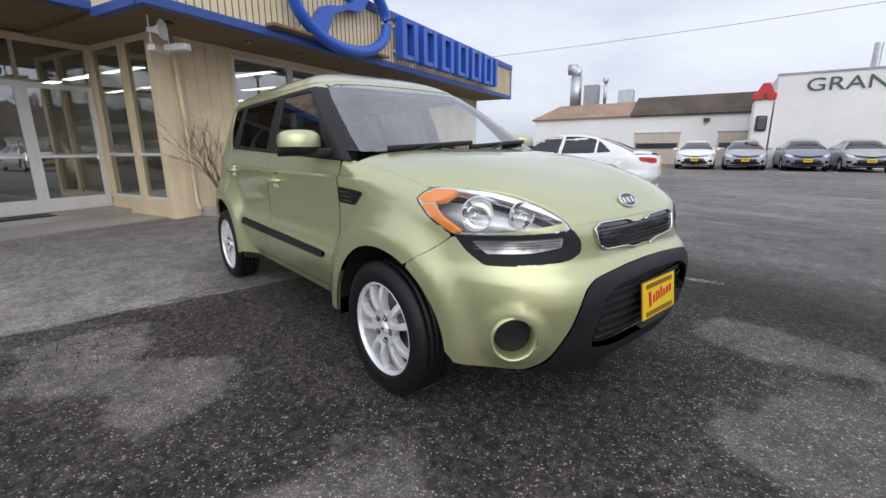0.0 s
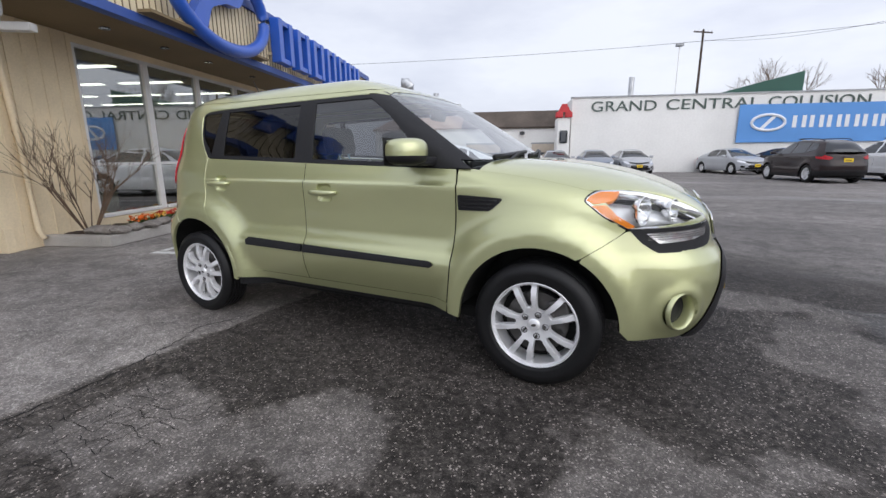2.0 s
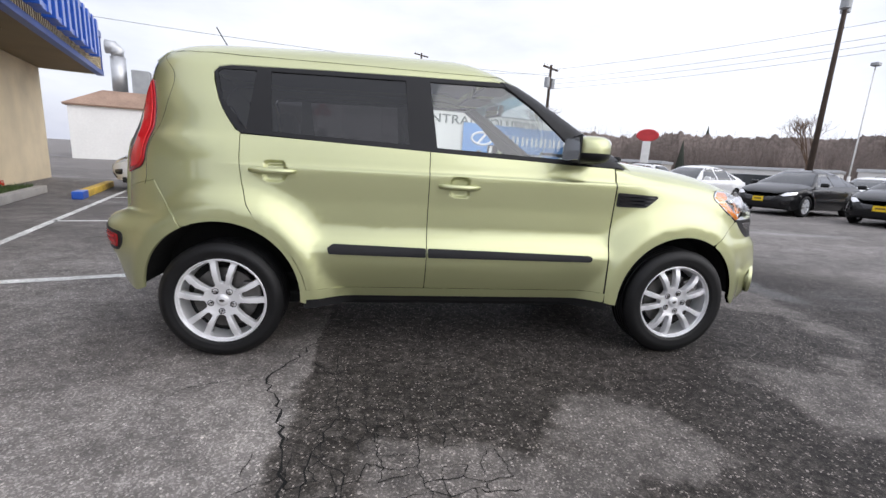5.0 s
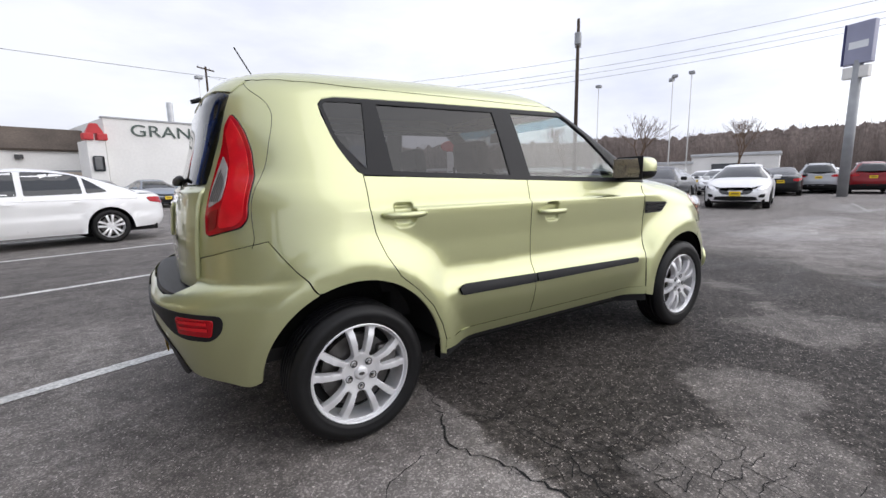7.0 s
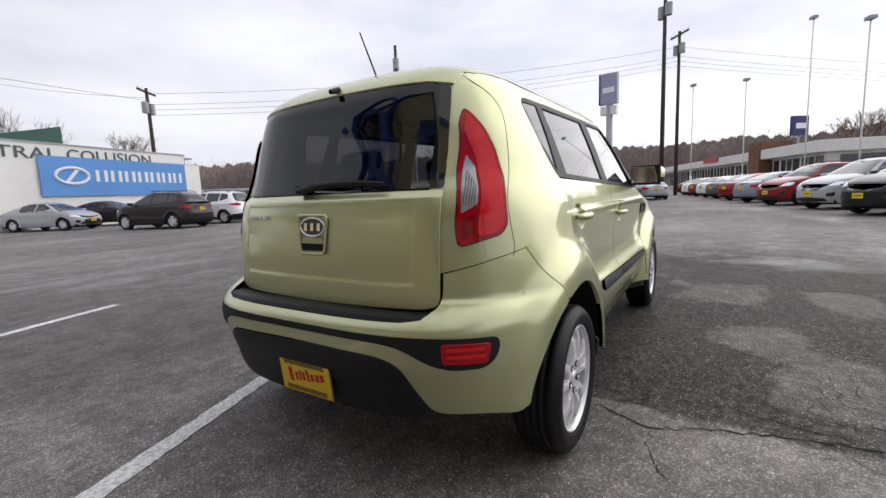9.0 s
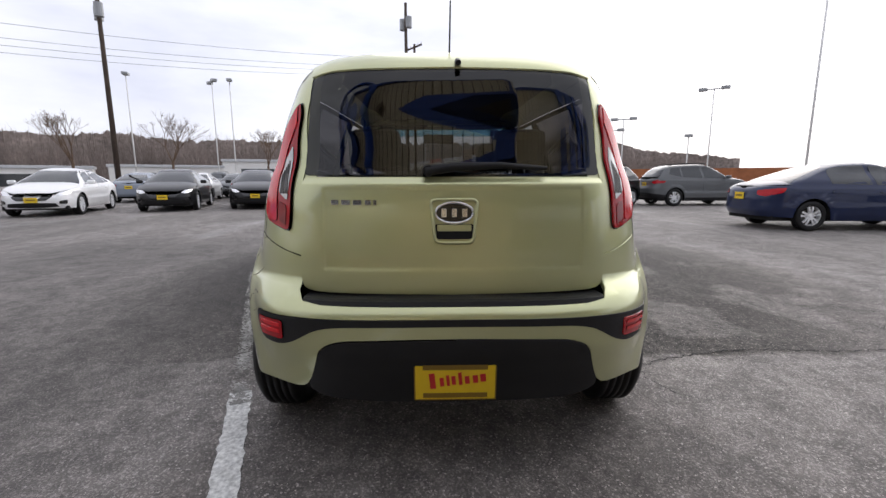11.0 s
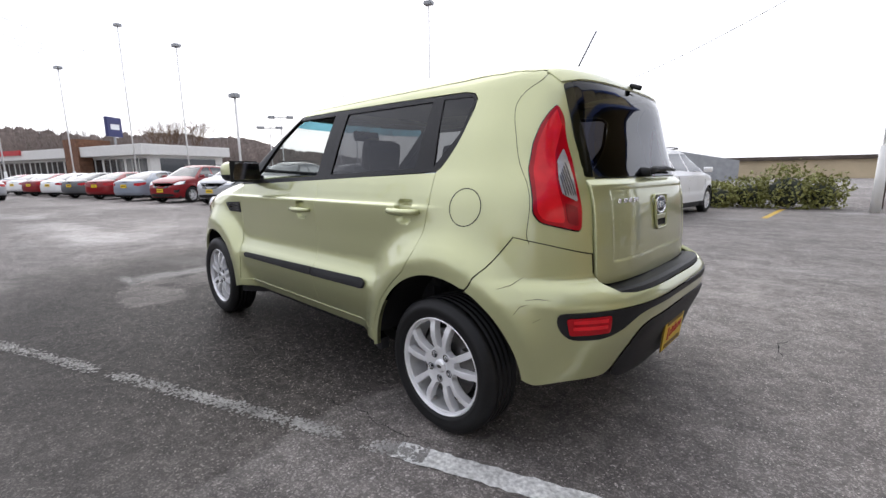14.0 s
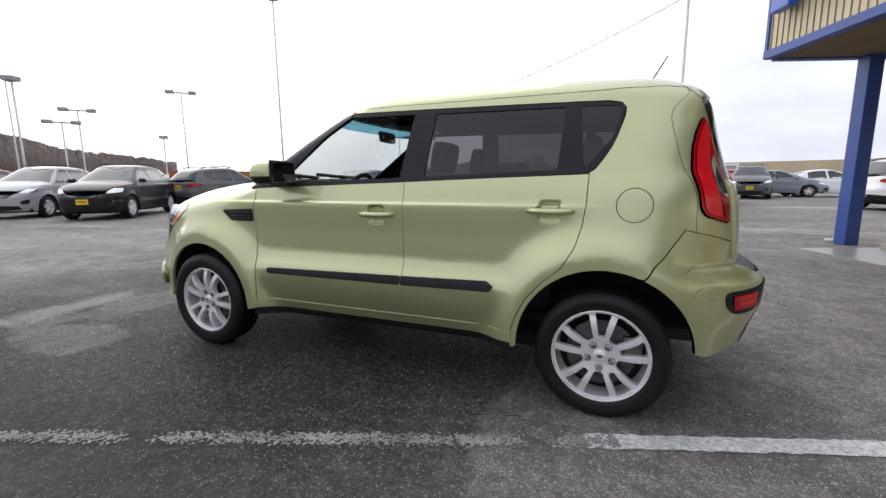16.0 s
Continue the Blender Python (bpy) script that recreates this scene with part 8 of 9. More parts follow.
for u, v, tone in ((21.3, -11.4, SLATE), (24.6, -11.8, RED), (27.9, -12.2, GREY), (31.2, -12.6, WHITE), (34.5, -13.0, RED), (37.8, -13.4, WHITE), (41.0, -13.8, RED)):
    park("compact", u, v, -72, tone, "angled in the side row")
park("suv", -1.85, -10.2, 248, WHITE, "with roof rails near the hedge")
park("compact", 3.03, -10.7, -112, NAVY, "near the hedge")
park("suv", -9.95, -16.3, 250, RED, "on the neighbouring lot")
park("suv", -14.6, -20.8, 60, GREY, "on the neighbouring lot")
park("compact", -16.9, -22.3, 150, SLATE, "on the neighbouring lot")
park("compact", -18.9, -21.7, 165, WHITE, "on the neighbouring lot")
park("suv", -15.0, -12.2, 185, WHITE, "beyond the blue canopy post")
park("suv", 1.5, -19.0, 200, SLATE, "behind the hedge")


# ---- the workshop with the painted sign, and its neighbours ----
L0 = lot(0, 0)
shop = structure("wall_workshop_front", boxed((4.66, 27.0, 0.0), (24.6, 27.3, 4.72)), white_wall, "long white painted workshop wall", "wall", L0)
part("coping", boxed((4.60, 26.94, 4.72), (24.66, 27.36, 4.80)), grey_metal, shop)
part("side_wall", boxed((4.66, 27.3, 0.0), (4.96, 36.0, 4.72)), white_wall, shop)
part("step_wall", boxed((24.6, 27.0, 0.0), (26.0, 27.3, 4.05)), white_wall, shop)
part("side_wall", boxed((25.7, 27.3, 0.0), (26.0, 36.0, 4.05)), white_wall, shop)
structure("roof_workshop", boxed((4.96, 27.3, 4.5), (25.7, 36.0, 4.62)), grey_metal, "flat workshop roof", "roof", L0)
for k, (text, u, size) in enumerate((("GRAND", 5.82, 0.90), ("CENTRAL", 10.35, 0.90), ("COLLISION", 16.2, 0.90))):
    w = words("sign_lettering", text, size, letter_grey, lot(u, 26.97, 3.86 + 0.02 * k) @ pose(0, 0, 0, 90, 0, 0), depth=0.02, squeeze=1.02)
    width = (3.95, 5.35, 5.45)[k]
    w.scale.x = width / max(w.dimensions.x, 0.1)
    tagged(w, "dark serif wall lettering reading %s" % text, "sign")
ban = tagged(part("banner", boxed((14.62, 26.86, 1.80), (24.45, 26.89, 4.06), 0.005), banner_blue, m=L0), "sky blue cloth banner with white shapes on the wall", "banner")
ring = [(16.3 + 0.92 * math.cos(a), 26.85, 2.98 + 0.46 * math.sin(a)) for a in (2 * math.pi * k / 32 for k in range(32))]
part("oval", tube(bmesh.new(), ring, 0.09, 6, closed=True), white_print, ban)
part("oval_bar", prism([(15.85, 2.62), (16.1, 2.62), (16.75, 3.34), (16.5, 3.34)], 0.02, 26.835), white_print, ban)
for k in range(7):
    u = 17.65 + 0.94 * k
    part("white_bar", boxed((u, 26.835, 2.66), (u + 0.22, 26.86, 3.36)), white_print, ban)
    part("white_bar", boxed((u + 0.52, 26.835, 2.66), (u + 0.74, 26.86, 3.36)), white_print, ban)
entry = tagged(part("workshop_porch", boxed((3.75, 26.6, 0.0), (4.55, 28.4, 3.5), 0.05), white_wall, m=L0), "white porch with red caps beside the workshop", "porch")
for u in (3.62, 4.2):
    part("red_cap", boxed((u, 26.45, 3.5), (u + 0.45, 27.0, 3.85), 0.06), sign_red, entry)
part("arch_window", boxed((3.9, 26.56, 1.9), (4.4, 26.62, 2.7), 0.1), window_dark, entry)
part("red_crest", prism([(3.75, 3.85), (4.55, 3.85), (4.3, 4.35), (4.0, 4.35)], 0.3, 26.6), sign_red, entry)

garage = structure("wall_garage", boxed((-9.6, 30.0, 0.0), (4.6, 30.3, 3.2)), white_wall, "white garage wall with shuttered bays", "wall", L0)
for a, b in ((-2.5, 0.2), (2.3, 4.3)):
    d = part("shutter", boxed((a, 29.93, 0.0), (b, 30.0, 1.95)), door_tan, garage)
    part("shutter_window", boxed((a + 0.1, 29.90, 1.0), (b - 0.1, 29.93, 1.35)), window_dark, d)
    part("shutter_head", boxed((a - 0.06, 29.92, 1.95), (b + 0.06, 30.0, 2.05)), grey_metal, garage)
part("end_wall", boxed((-9.6, 30.3, 0.0), (-9.3, 40.0, 3.2)), white_wall, garage)
part("wall_lamp", boxed((1.4, 29.8, 2.62), (1.75, 30.0, 2.86), 0.03), gloss_black, garage)
roof = bmesh.new()
v = [roof.verts.new(p) for p in ((-2.9, 29.8, 3.18), (4.7, 29.8, 3.18), (4.7, 31.4, 4.42), (-2.7, 31.4, 4.42))]
roof.faces.new(v)
v2 = [roof.verts.new(p) for p in ((-2.7, 31.4, 4.42), (4.7, 31.4, 4.42), (4.7, 38.0, 4.42), (-2.7, 38.0, 4.42))]
roof.faces.new(v2)
got = bmesh.ops.extrude_face_region(roof, geom=roof.faces[:])
bmesh.ops.translate(roof, vec=(0, 0.05, -0.12), verts=[w for w in got["geom"] if isinstance(w, bmesh.types.BMVert)])
structure("roof_garage", roof, shingle, "steep dark brown shingle roof edge", "roof", L0)
roof = bmesh.new()
v = [roof.verts.new(p) for p in ((-9.8, 29.8, 3.12), (-2.95, 29.8, 3.18), (-2.75, 31.6, 4.2), (-8.2, 31.6, 4.15))]
roof.faces.new(v)
v2 = [roof.verts.new(p) for p in ((-9.8, 29.8, 3.12), (-8.2, 31.6, 4.15), (-8.2, 38.0, 4.15), (-9.8, 40.0, 3.12))]
roof.faces.new(v2)
got = bmesh.ops.extrude_face_region(roof, geom=roof.faces[:])
bmesh.ops.translate(roof, vec=(0.03, 0.05, -0.1), verts=[w for w in got["geom"] if isinstance(w, bmesh.types.BMVert)])
structure("roof_garage_end", roof, tan_roof, "tan shingle hipped roof edge", "roof", L0)
duct = tagged(part("exhaust_duct", rod(bmesh.new(), (-7.5, 33, 4.0), (-7.5, 33, 6.4), 0.42, segments=18), galvanised, m=L0, smooth=True), "tall galvanised exhaust duct on the roof", "duct")
part("elbow", tube(bmesh.new(), [(-7.5, 33, 6.35), (-7.5, 33, 6.7), (-7.7, 33, 6.95), (-8.1, 33, 6.95)], 0.42, 16), galvanised, duct, smooth=True)
tagged(part("roof_unit", boxed((-6.8, 32.6, 4.0), (-5.8, 33.6, 5.7), 0.05), grey_metal, m=L0), "grey ventilation unit on the roof", "vent")
flue = tagged(part("flue_pipe", rod(bmesh.new(), (-5.3, 33, 4.0), (-5.3, 33, 5.9), 0.12, segments=12), galvanised, m=L0, smooth=True), "thin metal flue with a cap", "flue")
part("cap", rod(bmesh.new(), (-5.3, 33, 5.9), (-5.3, 33, 6.1), 0.22, segments=12), galvanised, flue)
tagged(part("air_handler", boxed((-4.3, 32.6, 4.0), (-3.3, 33.6, 5.2), 0.03), galvanised, m=L0), "boxy metal air handler on the roof", "vent")
tagged(part("roof_vent", rod(bmesh.new(), (8.7, 29, 4.6), (8.7, 29, 6.2), 0.18, segments=12), galvanised, m=L0), "pale pipe vent on the workshop roof", "vent")
gable = prism([(18.6, 4.6), (25.4, 4.6), (25.4, 8.0), (18.6, 6.3)], 6.0, 40.0)
structure("green_gable", gable, green_metal, "dark green metal building behind the workshop", "building", L0)


# ---- poles, lamps, wires, signs ----
def utility_pole(u, v, height, lean=0.0, arm=True, box=True, label="tarred wooden utility pole with a crossarm"):
    pole = tagged(part("utility_pole", rod(bmesh.new(), (0, 0, 0), (lean, 0, height), 0.17, 0.11, 12), dark_wood, m=lot(u, v, 0, 20), smooth=True), label, "pole", "utility poles")
    if arm:
        part("crossarm", boxed((-1.2 + lean, -0.06, height - 0.35), (1.2 + lean, 0.06, height - 0.22)), dark_wood, pole)
        for x in (-1.1, -0.6, 0.6, 1.1):
            part("insulator", rod(bmesh.new(), (x + lean, 0, height - 0.22), (x + lean, 0, height - 0.02), 0.045, 0.03, 8), galvanised, pole)
    if box:
        for x in (-0.42, 0.42):
            part("transformer", rod(bmesh.new(), (x + lean, 0, height - 1.9), (x + lean, 0, height - 1.1), 0.24, segments=14), grey_metal, pole)


def lot_lamp(u, v, height, heads=1, turn=0.0, mat=None, label="tall pale lot lamp with a box head, unlit"):
    mat = mat or white_pole
    lamp = tagged(part("lot_lamp", rod(bmesh.new(), (0, 0, 0), (0, 0, height), 0.060, 0.04, 12), mat, m=lot(u, v, 0, turn), smooth=True), label, "street lamp", "lot lamps")
    part("foot", rod(bmesh.new(), (0, 0, 0), (0, 0, 1.7), 0.11, 0.10, 14), mat, lamp, smooth=True)
    for k in range(heads):
        s = 1 if k == 0 else -1
        if heads > 1:
            part("arm", boxed((min(0, s * 0.55), -0.04, height - 0.04), (max(0, s * 0.55), 0.04, height + 0.04)), grey_metal, lamp)
        part("head", boxed((-0.28 + s * (0.75 if heads > 1 else 0.0), -0.22, height - 0.08), (0.28 + s * (0.75 if heads > 1 else 0.0), 0.22, height + 0.14), 0.03), grey_metal, lamp)


utility_pole(21.7, 52.7, 14.7, box=False)
utility_pole(24.4, 29.5, 9.9)
utility_pole(30.8, 11.6, 12.8, arm=False)
utility_pole(31.9, -8.2, 14.6, arm=False, label="tall dark tarred utility pole")
utility_pole(40.4, -11.3, 14.2)
for u, v, h, n, t in ((39.9, 13.1, 9.5, 1, 0), (41.5, 7.1, 9.6, 2, 20), (41.8, 5.7, 9.9, 1, 0), (41.8, -21.9, 14.4, 1, 0), (43.6, -17.8, 10.2, 1, 0), (45.0, -13.8, 10.4, 1, 0), (14.5, 38.0, 10.0, 1, 0),
                      (12.0, -24.2, 12.0, 1, 0), (22.3, -29.8, 7.8, 2, 30), (27.2, -25.8, 6.0, 2, 40), (27.7, -25.0, 5.1, 2, 40), (23.5, -29.0, 4.4, 1, 30), (21.9, -16.9, 6.0, 1, 0),
                      (-7.05, -12.15, 7.1, 1, 0), (31.4, -20.0, 10.9, 1, 0), (29.1, -23.0, 7.6, 1, 30), (2.5, -27.5, 5.8, 2, 35), (5.8, -32.0, 4.4, 2, 35)):
    lot_lamp(u, v, h, n, t)


def wire(a, b, sag, r=0.012):
    a, b = Vector(a), Vector(b)
    pts = [a.lerp(b, k / 20) - Vector((0, 0, sag * 4 * (k / 20) * (1 - k / 20))) for k in range(21)]
    tagged(part("overhead_wire", tube(bmesh.new(), pts, r, 5), skin_grey, m=L0), "thin dark overhead wire", "wire", "overhead wires")


for k, z in enumerate((9.5, 8.7, 8.3, 7.9)):
    wire((24.4, 29.5, z), (40.4, -11.3, z + 3.4), 0.9)
    wire((40.4, -11.3, z + 3.4), (75.0, -90.0, z + 3.0), 1.5)
wire((24.4, 29.5, 9.2), (21.7, 52.7, 13.6), 0.5)
wire((-40.0, 26.0, 8.0), (24.4, 29.5, 9.0), 1.0)
wire((-7.05, -12.15, 6.9), (-5.3, -4.2, 3.9), 0.15, 0.010)
wire((-7.05, -12.15, 6.8), (4.0, -27.0, 5.6), 0.6, 0.010)

big = tagged(part("pylon_sign", rod(bmesh.new(), (0, 0, 0), (0, 0, 6.0), 0.20, 0.18, 16), grey_metal, m=lot(24.7, -3.7, 0, 60), smooth=True), "tall grey pylon sign with pale panels", "sign")
part("panel", boxed((-0.50, -0.16, 5.85), (0.50, 0.16, 7.6), 0.03), sign_blue, big)
part("panel_edge", boxed((0.50, -0.18, 5.85), (0.58, 0.18, 7.6), 0.01), navy, big)
part("lower_panel", boxed((-0.45, -0.14, 5.25), (0.50, 0.14, 5.75), 0.02), white_trim, big)
part("faint_bar", boxed((-0.35, 0.16, 6.5), (0.35, 0.17, 6.8)), white_print, big)
kia = tagged(part("pole_sign", boxed((-0.35, -0.2, 0.0), (0.35, 0.2, 4.0), 0.03), white_pole, m=lot(33.8, 26.2, 0, 128)), "white pole sign with a red oval head", "sign")
oval = bmesh.new()
revolve(oval, [(0.0, -0.12), (0.9, -0.12), (1.0, 0.0), (0.9, 0.12), (0.0, 0.12)], 28)
part("oval_head", oval, sign_red, kia, m=Matrix.Translation((0, 0, 4.55)) @ Matrix.Diagonal((0.98, 1, 0.56, 1)), smooth=False)
part("white_bar", boxed((-0.62, -0.135, 4.38), (0.62, -0.12, 4.72), 0.0), white_print, kia)

# far showroom with a brick pier
far = tagged(part("far_showroom", boxed((-0.8, -9.0, 3.4), (64.0, 1.2, 4.5), 0.05), white_trim, m=lot(45.5, -25.5, 0, 0)), "long low white showroom with wide windows across the street", "building")
part("wall", boxed((0.0, -8.5, 0.0), (63.0, 0.0, 3.4)), white_trim, far)
for k in range(15):
    part("window", boxed((0.6 + 4.15 * k, 0.0, 0.5), (4.2 + 4.15 * k, 0.06, 3.1)), window_dark, far)
    for c in (1.2, 2.4):
        part("mullion", boxed((0.55 + 4.15 * k + c, 0.06, 0.5), (0.65 + 4.15 * k + c, 0.12, 3.1)), white_trim, far)
part("end_window", boxed((-0.06, -7.5, 0.5), (0.0, -1.0, 3.1)), window_dark, far)
part("brick_pier", boxed((10.6, -2.0, 0.0), (13.4, 1.4, 5.4)), brick_mat, far)
part("red_panel", boxed((24.0, 1.2, 4.0), (30.0, 1.4, 4.6)), sign_red, far)
ns = tagged(part("roof_sign", boxed((-1.0, -0.2, 5.8), (1.0, 0.2, 8.0), 0.05), navy, m=lot(55.0, -27.5, 0, 110)), "navy square sign on a post", "sign")
part("white_mark", boxed((-0.6, 0.2, 6.6), (0.6, 0.22, 7.2)), white_print, ns)
part("post", rod(bmesh.new(), (0, 0, 0), (0, 0, 5.8), 0.12, segments=10), grey_metal, ns)
for k, (u, v, w, h, mat) in enumerate(((92.0, 6.5, 13.0, 4.4, white_wall), (91.0, 22.0, 18.0, 3.2, white_wall), (84.0, 42.0, 20.0, 2.8, white_wall), (60.0, 60.0, 26.0, 2.8, concrete))):
    s = tagged(part("low_shed", boxed((-1.5, -w / 2, 0.0), (6.0, w / 2, h), 0.05), mat, m=lot(u, v, 0, 8 * k)), "long pale shed across the road", "building", "sheds across the road")
    part("roof_edge", boxed((-1.8, -w / 2 - 0.2, h), (6.2, w / 2 + 0.2, h + 0.5), 0.05), galvanised, s)
    part("dark_doorway", boxed((-1.55, -w / 4, 0), (-1.5, w / 4, h * 0.7)), window_dark, s)

# tan shops beyond the hedge
tan = tagged(part("tan_shop", boxed((-24.0, -5.0, 0.0), (20.0, 5.0, 2.25), 0.03), tan_wall, m=lot(-22.0, -70.0, 0, -12)), "long low tan shop building beyond the hedge", "building")
part("roof", boxed((-24.4, -5.4, 2.25), (20.4, 5.6, 2.72), 0.05), shingle, tan)
tan2 = tagged(part("tan_warehouse", boxed((-16.0, -5.0, 0.0), (16.0, 5.0, 2.95), 0.03), tan_wall, m=lot(-43.0, -58.0, 0, -40)), "plain tan warehouse with a wall sign", "building")
part("wall_sign", boxed((6.0, 5.0, 1.3), (10.5, 5.1, 2.8)), white_print, tan2)
part("red_bar", boxed((6.3, 5.1, 1.5), (8.4, 5.14, 1.9)), sign_red, tan2)
part("grey_bar", boxed((6.3, 5.1, 2.1), (10.0, 5.14, 2.5)), grey_metal, tan2)
wh = prism([(-22, 0.0), (22, 0.0), (22, 3.4), (0, 5.4), (-22, 3.4)], 12.0)
structure("pale_warehouse", wh, concrete, "pale gabled metal warehouse", "building", lot(-58.0, -62.0, 0, 50))
gr = prism([(-8, 0.0), (8, 0.0), (8, 2.1), (0, 3.7), (-8, 2.1)], 10.0)
structure("grey_warehouse", gr, grey_metal, "grey gabled metal shed beyond the hedge", "building", lot(-2.0, -62.0, 0, 0))

# rusty fence line and distance
tagged(part("rust_fence", boxed((-46.0, -0.2, 0.0), (40.0, 0.2, 3.0)), rust_fence, m=lot(75.0, -62.0, 0, 42)), "long rust-brown fence in the distance", "fence", kind="structure")


# ---- hedge ----
def shrub(u, v, r, h, seed):
    rnd = random.Random(seed)
    bm = bmesh.new()
    for _ in range(1100):
        a, b = rnd.uniform(0, 6.28), math.acos(rnd.uniform(-0.85, 1))
        k = rnd.uniform(0.62, 1.10) ** 0.8 * (1 + 0.26 * noise.noise((math.cos(a) * 2 + seed, math.sin(a) * 2, b * 2)) + 0.14 * math.sin(3 * a + seed))
        p = Vector((math.cos(a) * math.sin(b) * r * k, math.sin(a) * math.sin(b) * r * k, max(0.03, math.cos(b) * h * k * 0.55 + h * 0.42)))
        q = Euler((rnd.uniform(-1.2, 1.2), rnd.uniform(-1.2, 1.2), rnd.uniform(0, 6.3))).to_matrix()
        s = rnd.uniform(0.03, 0.075)
        bm.faces.new([bm.verts.new(p + q @ Vector(c)) for c in ((-s, 0, 0), (0, -s * 0.6, 0), (s, 0, 0.02), (0, s * 0.6, 0))])
    sh = tagged(part("hedge_shrub", bm, leaf_green, m=lot(u, v)), "yellow-green evergreen shrub of the lot's hedge", "shrub", "hedge shrubs")
    core = bmesh.new()
    bmesh.ops.create_icosphere(core, subdivisions=2, radius=1.0)
    for w in core.verts:
        w.co = Vector((w.co.x * r * 0.62, w.co.y * r * 0.62, max(0.0, w.co.z * h * 0.34 + h * 0.36)))
    part("inner_leaves", core, fir_mat, sh)


for k in range(11):
    u = -6.2 + 0.86 * k
    if 5.2 < u < 6.0:
        continue
    shrub(u, -13.3 + 0.25 * math.sin(k * 2.3), 0.62 + 0.1 * math.sin(k), 1.05 + 0.25 * math.sin(k * 1.7), k)
flag = tagged(part("feather_flag", boxed((-0.03, -0.02, 0.0), (0.03, 0.02, 1.3), 0.01), galvanised, m=lot(5.6, -13.0, 0, 0)), "red pennant on a short pole in the hedge", "flag")
part("cloth", prism([(0.03, 0.6), (0.75, 0.95), (0.03, 1.3)], 0.01), sign_red, flag)
for u in (-7.6, -8.2):
    tagged(part("barrier_post", boxed((-0.09, -0.09, 0.0), (0.09, 0.09, 0.9), 0.02), dark_wood, m=lot(u, -13.6, 0, 12)), "dark wooden barrier post by the hedge", "post")

# ---- woods and hill ----
rnd = random.Random(11)
bm = bmesh.new()
firs = bmesh.new()


def bare_tree(bm, at, height, rnd):
    for k in range(30):
        a = rnd.uniform(0, 6.28)
        z0 = height * rnd.uniform(0.05, 0.5)
        reach = height * rnd.uniform(0.10, 0.28)
        p = Vector(at) + Vector((0, 0, z0))
        q = Vector(at) + Vector((math.cos(a) * reach, math.sin(a) * reach, min(height, z0 + height * rnd.uniform(0.25, 0.6))))
        w = height * 0.9 * rnd.uniform(0.0015, 0.004)
        side = Vector((-math.sin(SITE), math.cos(SITE), 0)) if k % 2 else Vector((math.cos(a + 1.5), math.sin(a + 1.5), 0))
        bm.faces.new((bm.verts.new(p - side * w), bm.verts.new(p + side * w), bm.verts.new(q + side * w * 0.5), bm.verts.new(q - side * w * 0.5)))


for k in range(2300):
    turn = radians(rnd.uniform(-52, 78))  # in the lot's frame, from its far side
    d = rnd.uniform(150, 235)
    h = d * (0.100 if turn < radians(55) else 0.07) * rnd.uniform(0.45, 1.0) * (0.55 + 0.45 * smoothstep(radians(-52), radians(-35), turn))
    at = (math.cos(turn) * d, math.sin(turn) * d, 0)
    if rnd.random() < 0.005:
        bmesh.ops.create_cone(firs, cap_ends=False, segments=7, radius1=h * 0.16, radius2=0.1, depth=h * 0.95, matrix=Matrix.Translation((at[0], at[1], h * 0.55)))
    else:
        bare_tree(bm, at, h, rnd)
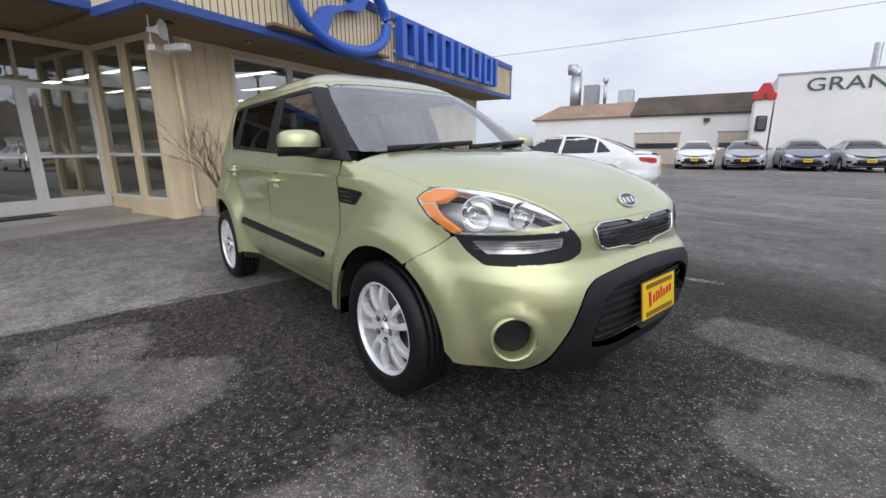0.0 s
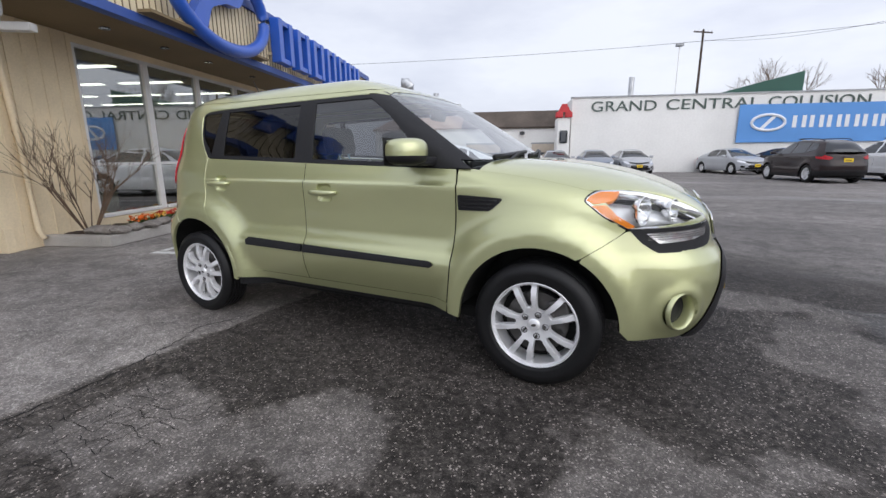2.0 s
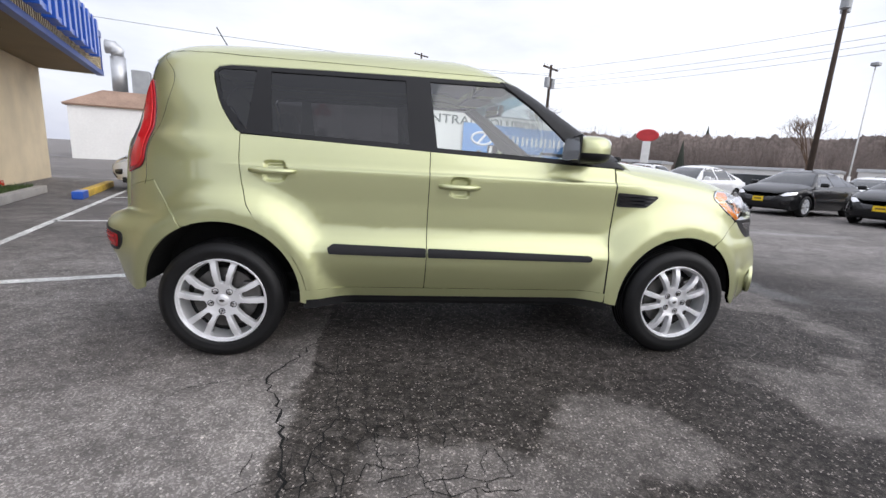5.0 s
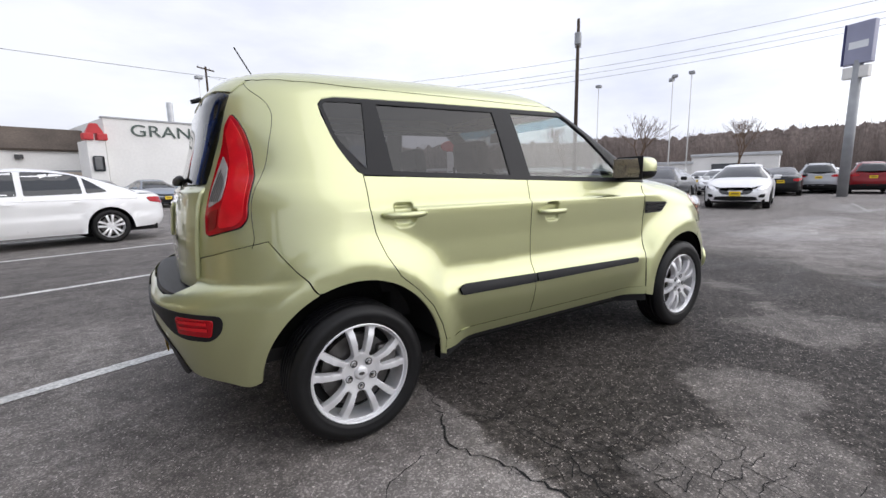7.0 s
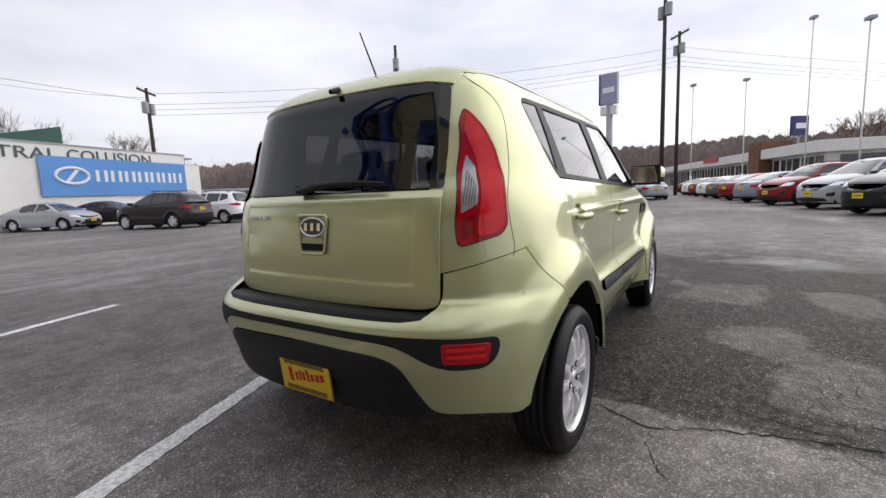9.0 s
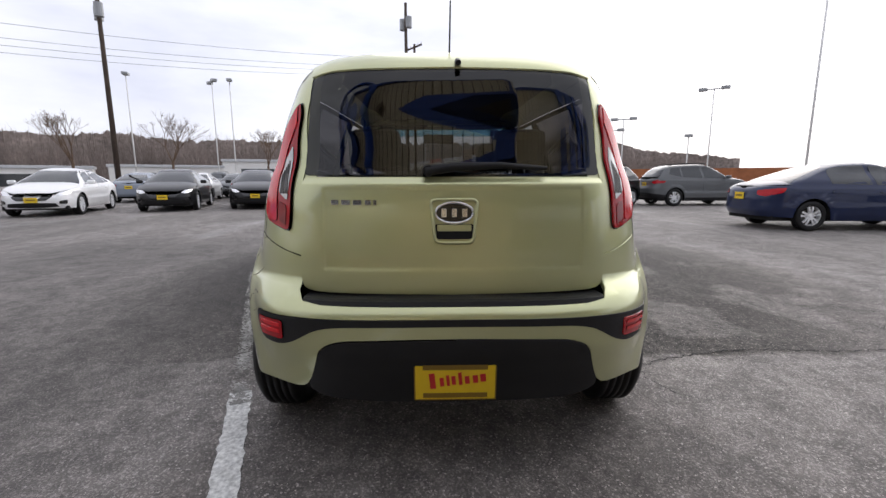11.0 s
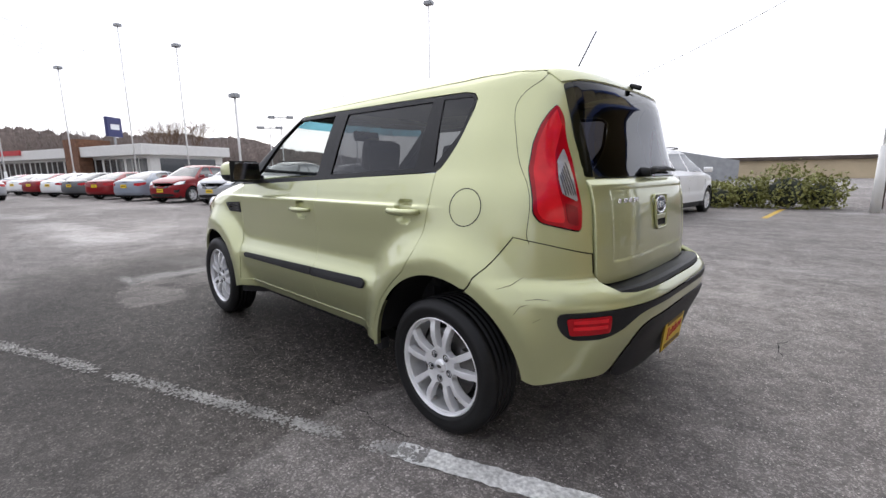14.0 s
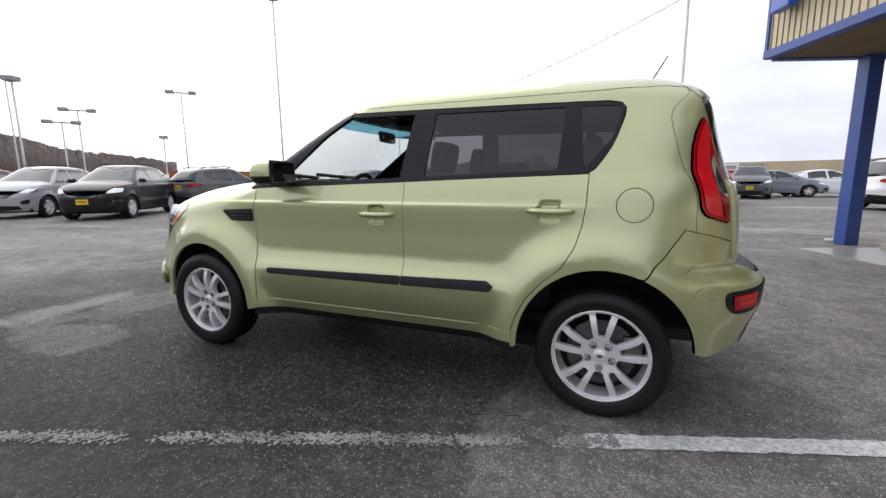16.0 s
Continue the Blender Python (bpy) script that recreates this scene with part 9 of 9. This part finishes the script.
# low undergrowth that closes the belt
rows = []
for k in range(1800):
    turn = radians(-54 + 134 * k / 1799)
    d = 215
    h = d * 0.086 * (1 + 0.16 * noise.noise((k * 0.012, 0, 0)) + 0.10 * noise.noise((k * 0.11, 3, 0)) + 0.07 * noise.noise((k * 0.83, 7, 0))) * (0.5 + 0.5 * float(smoothstep(radians(-54), radians(-38), turn)))
    rows.append((bm.verts.new((math.cos(turn) * d, math.sin(turn) * d, 0)), bm.verts.new((math.cos(turn) * (d + 6), math.sin(turn) * (d + 6), max(1.0, h)))))
for (a, b), (c, d) in zip(rows, rows[1:]):
    bm.faces.new((a, c, d, b))
tagged(part("bare_woods", bm, woods_mat, m=L0), "belt of bare brown winter woods on the horizon", "woods", kind="stuff")
tagged(part("fir_trees", firs, fir_mat, m=L0), "dark firs standing among the bare woods", "woods", kind="stuff")
bm = bmesh.new()
rows = []
for k in range(140):
    turn = radians(-62 + 44 * k / 139)
    d = 520
    f = k / 139
    h = 37 * math.exp(-((f - 0.50) / 0.16) ** 2) + 30 * math.exp(-((f - 0.76) / 0.20) ** 2) + 3.0 * noise.noise((k * 0.35, 1, 0)) + 1.2 * noise.noise((k * 1.7, 2, 0))
    rows.append((bm.verts.new((math.cos(turn) * d, math.sin(turn) * d, 0)), bm.verts.new((math.cos(turn) * (d + 30), math.sin(turn) * (d + 30), max(1.0, h))), bm.verts.new((math.cos(turn) * (d + 120), math.sin(turn) * (d + 120), 0))))
for one, two in zip(rows, rows[1:]):
    for j in range(2):
        bm.faces.new((one[j], two[j], two[j + 1], one[j + 1]))
structure("hill", bm, hill_mat, "wooded hill in the distance, its haze painted in blue-grey", "hill", L0)
for k, (u, v, h) in enumerate(((60, 25, 9), (66, 16, 10), (58, -36, 9), (62, -42, 10), (56, -33, 8), (30, 52, 11), (36, 48, 10), (70, 4, 9))):
    b = bmesh.new()
    r2 = random.Random(k + 40)
    rod(b, (0, 0, 0), (0.1, 0, h * 0.35), 0.22, 0.15, 8)

    def limb(p, way, length, r, level):
        q = p + way * length
        rod(b, p, q, r, r * 0.65, 5, False)
        if level:
            for _ in range(3):
                limb(q, (way + Vector((r2.uniform(-0.7, 0.7), r2.uniform(-0.7, 0.7), r2.uniform(-0.1, 0.5)))).normalized(), length * r2.uniform(0.6, 0.85), r * 0.6, level - 1)

    for _ in range(4):
        limb(Vector((0.1, 0, h * 0.33)), Vector((r2.uniform(-0.6, 0.6), r2.uniform(-0.6, 0.6), 1)).normalized(), h * 0.22, 0.09, 4)
    tagged(part("bare_tree", b, twig, m=lot(u, v)), "leafless tree with fine spreading twigs", "tree", "bare street trees")
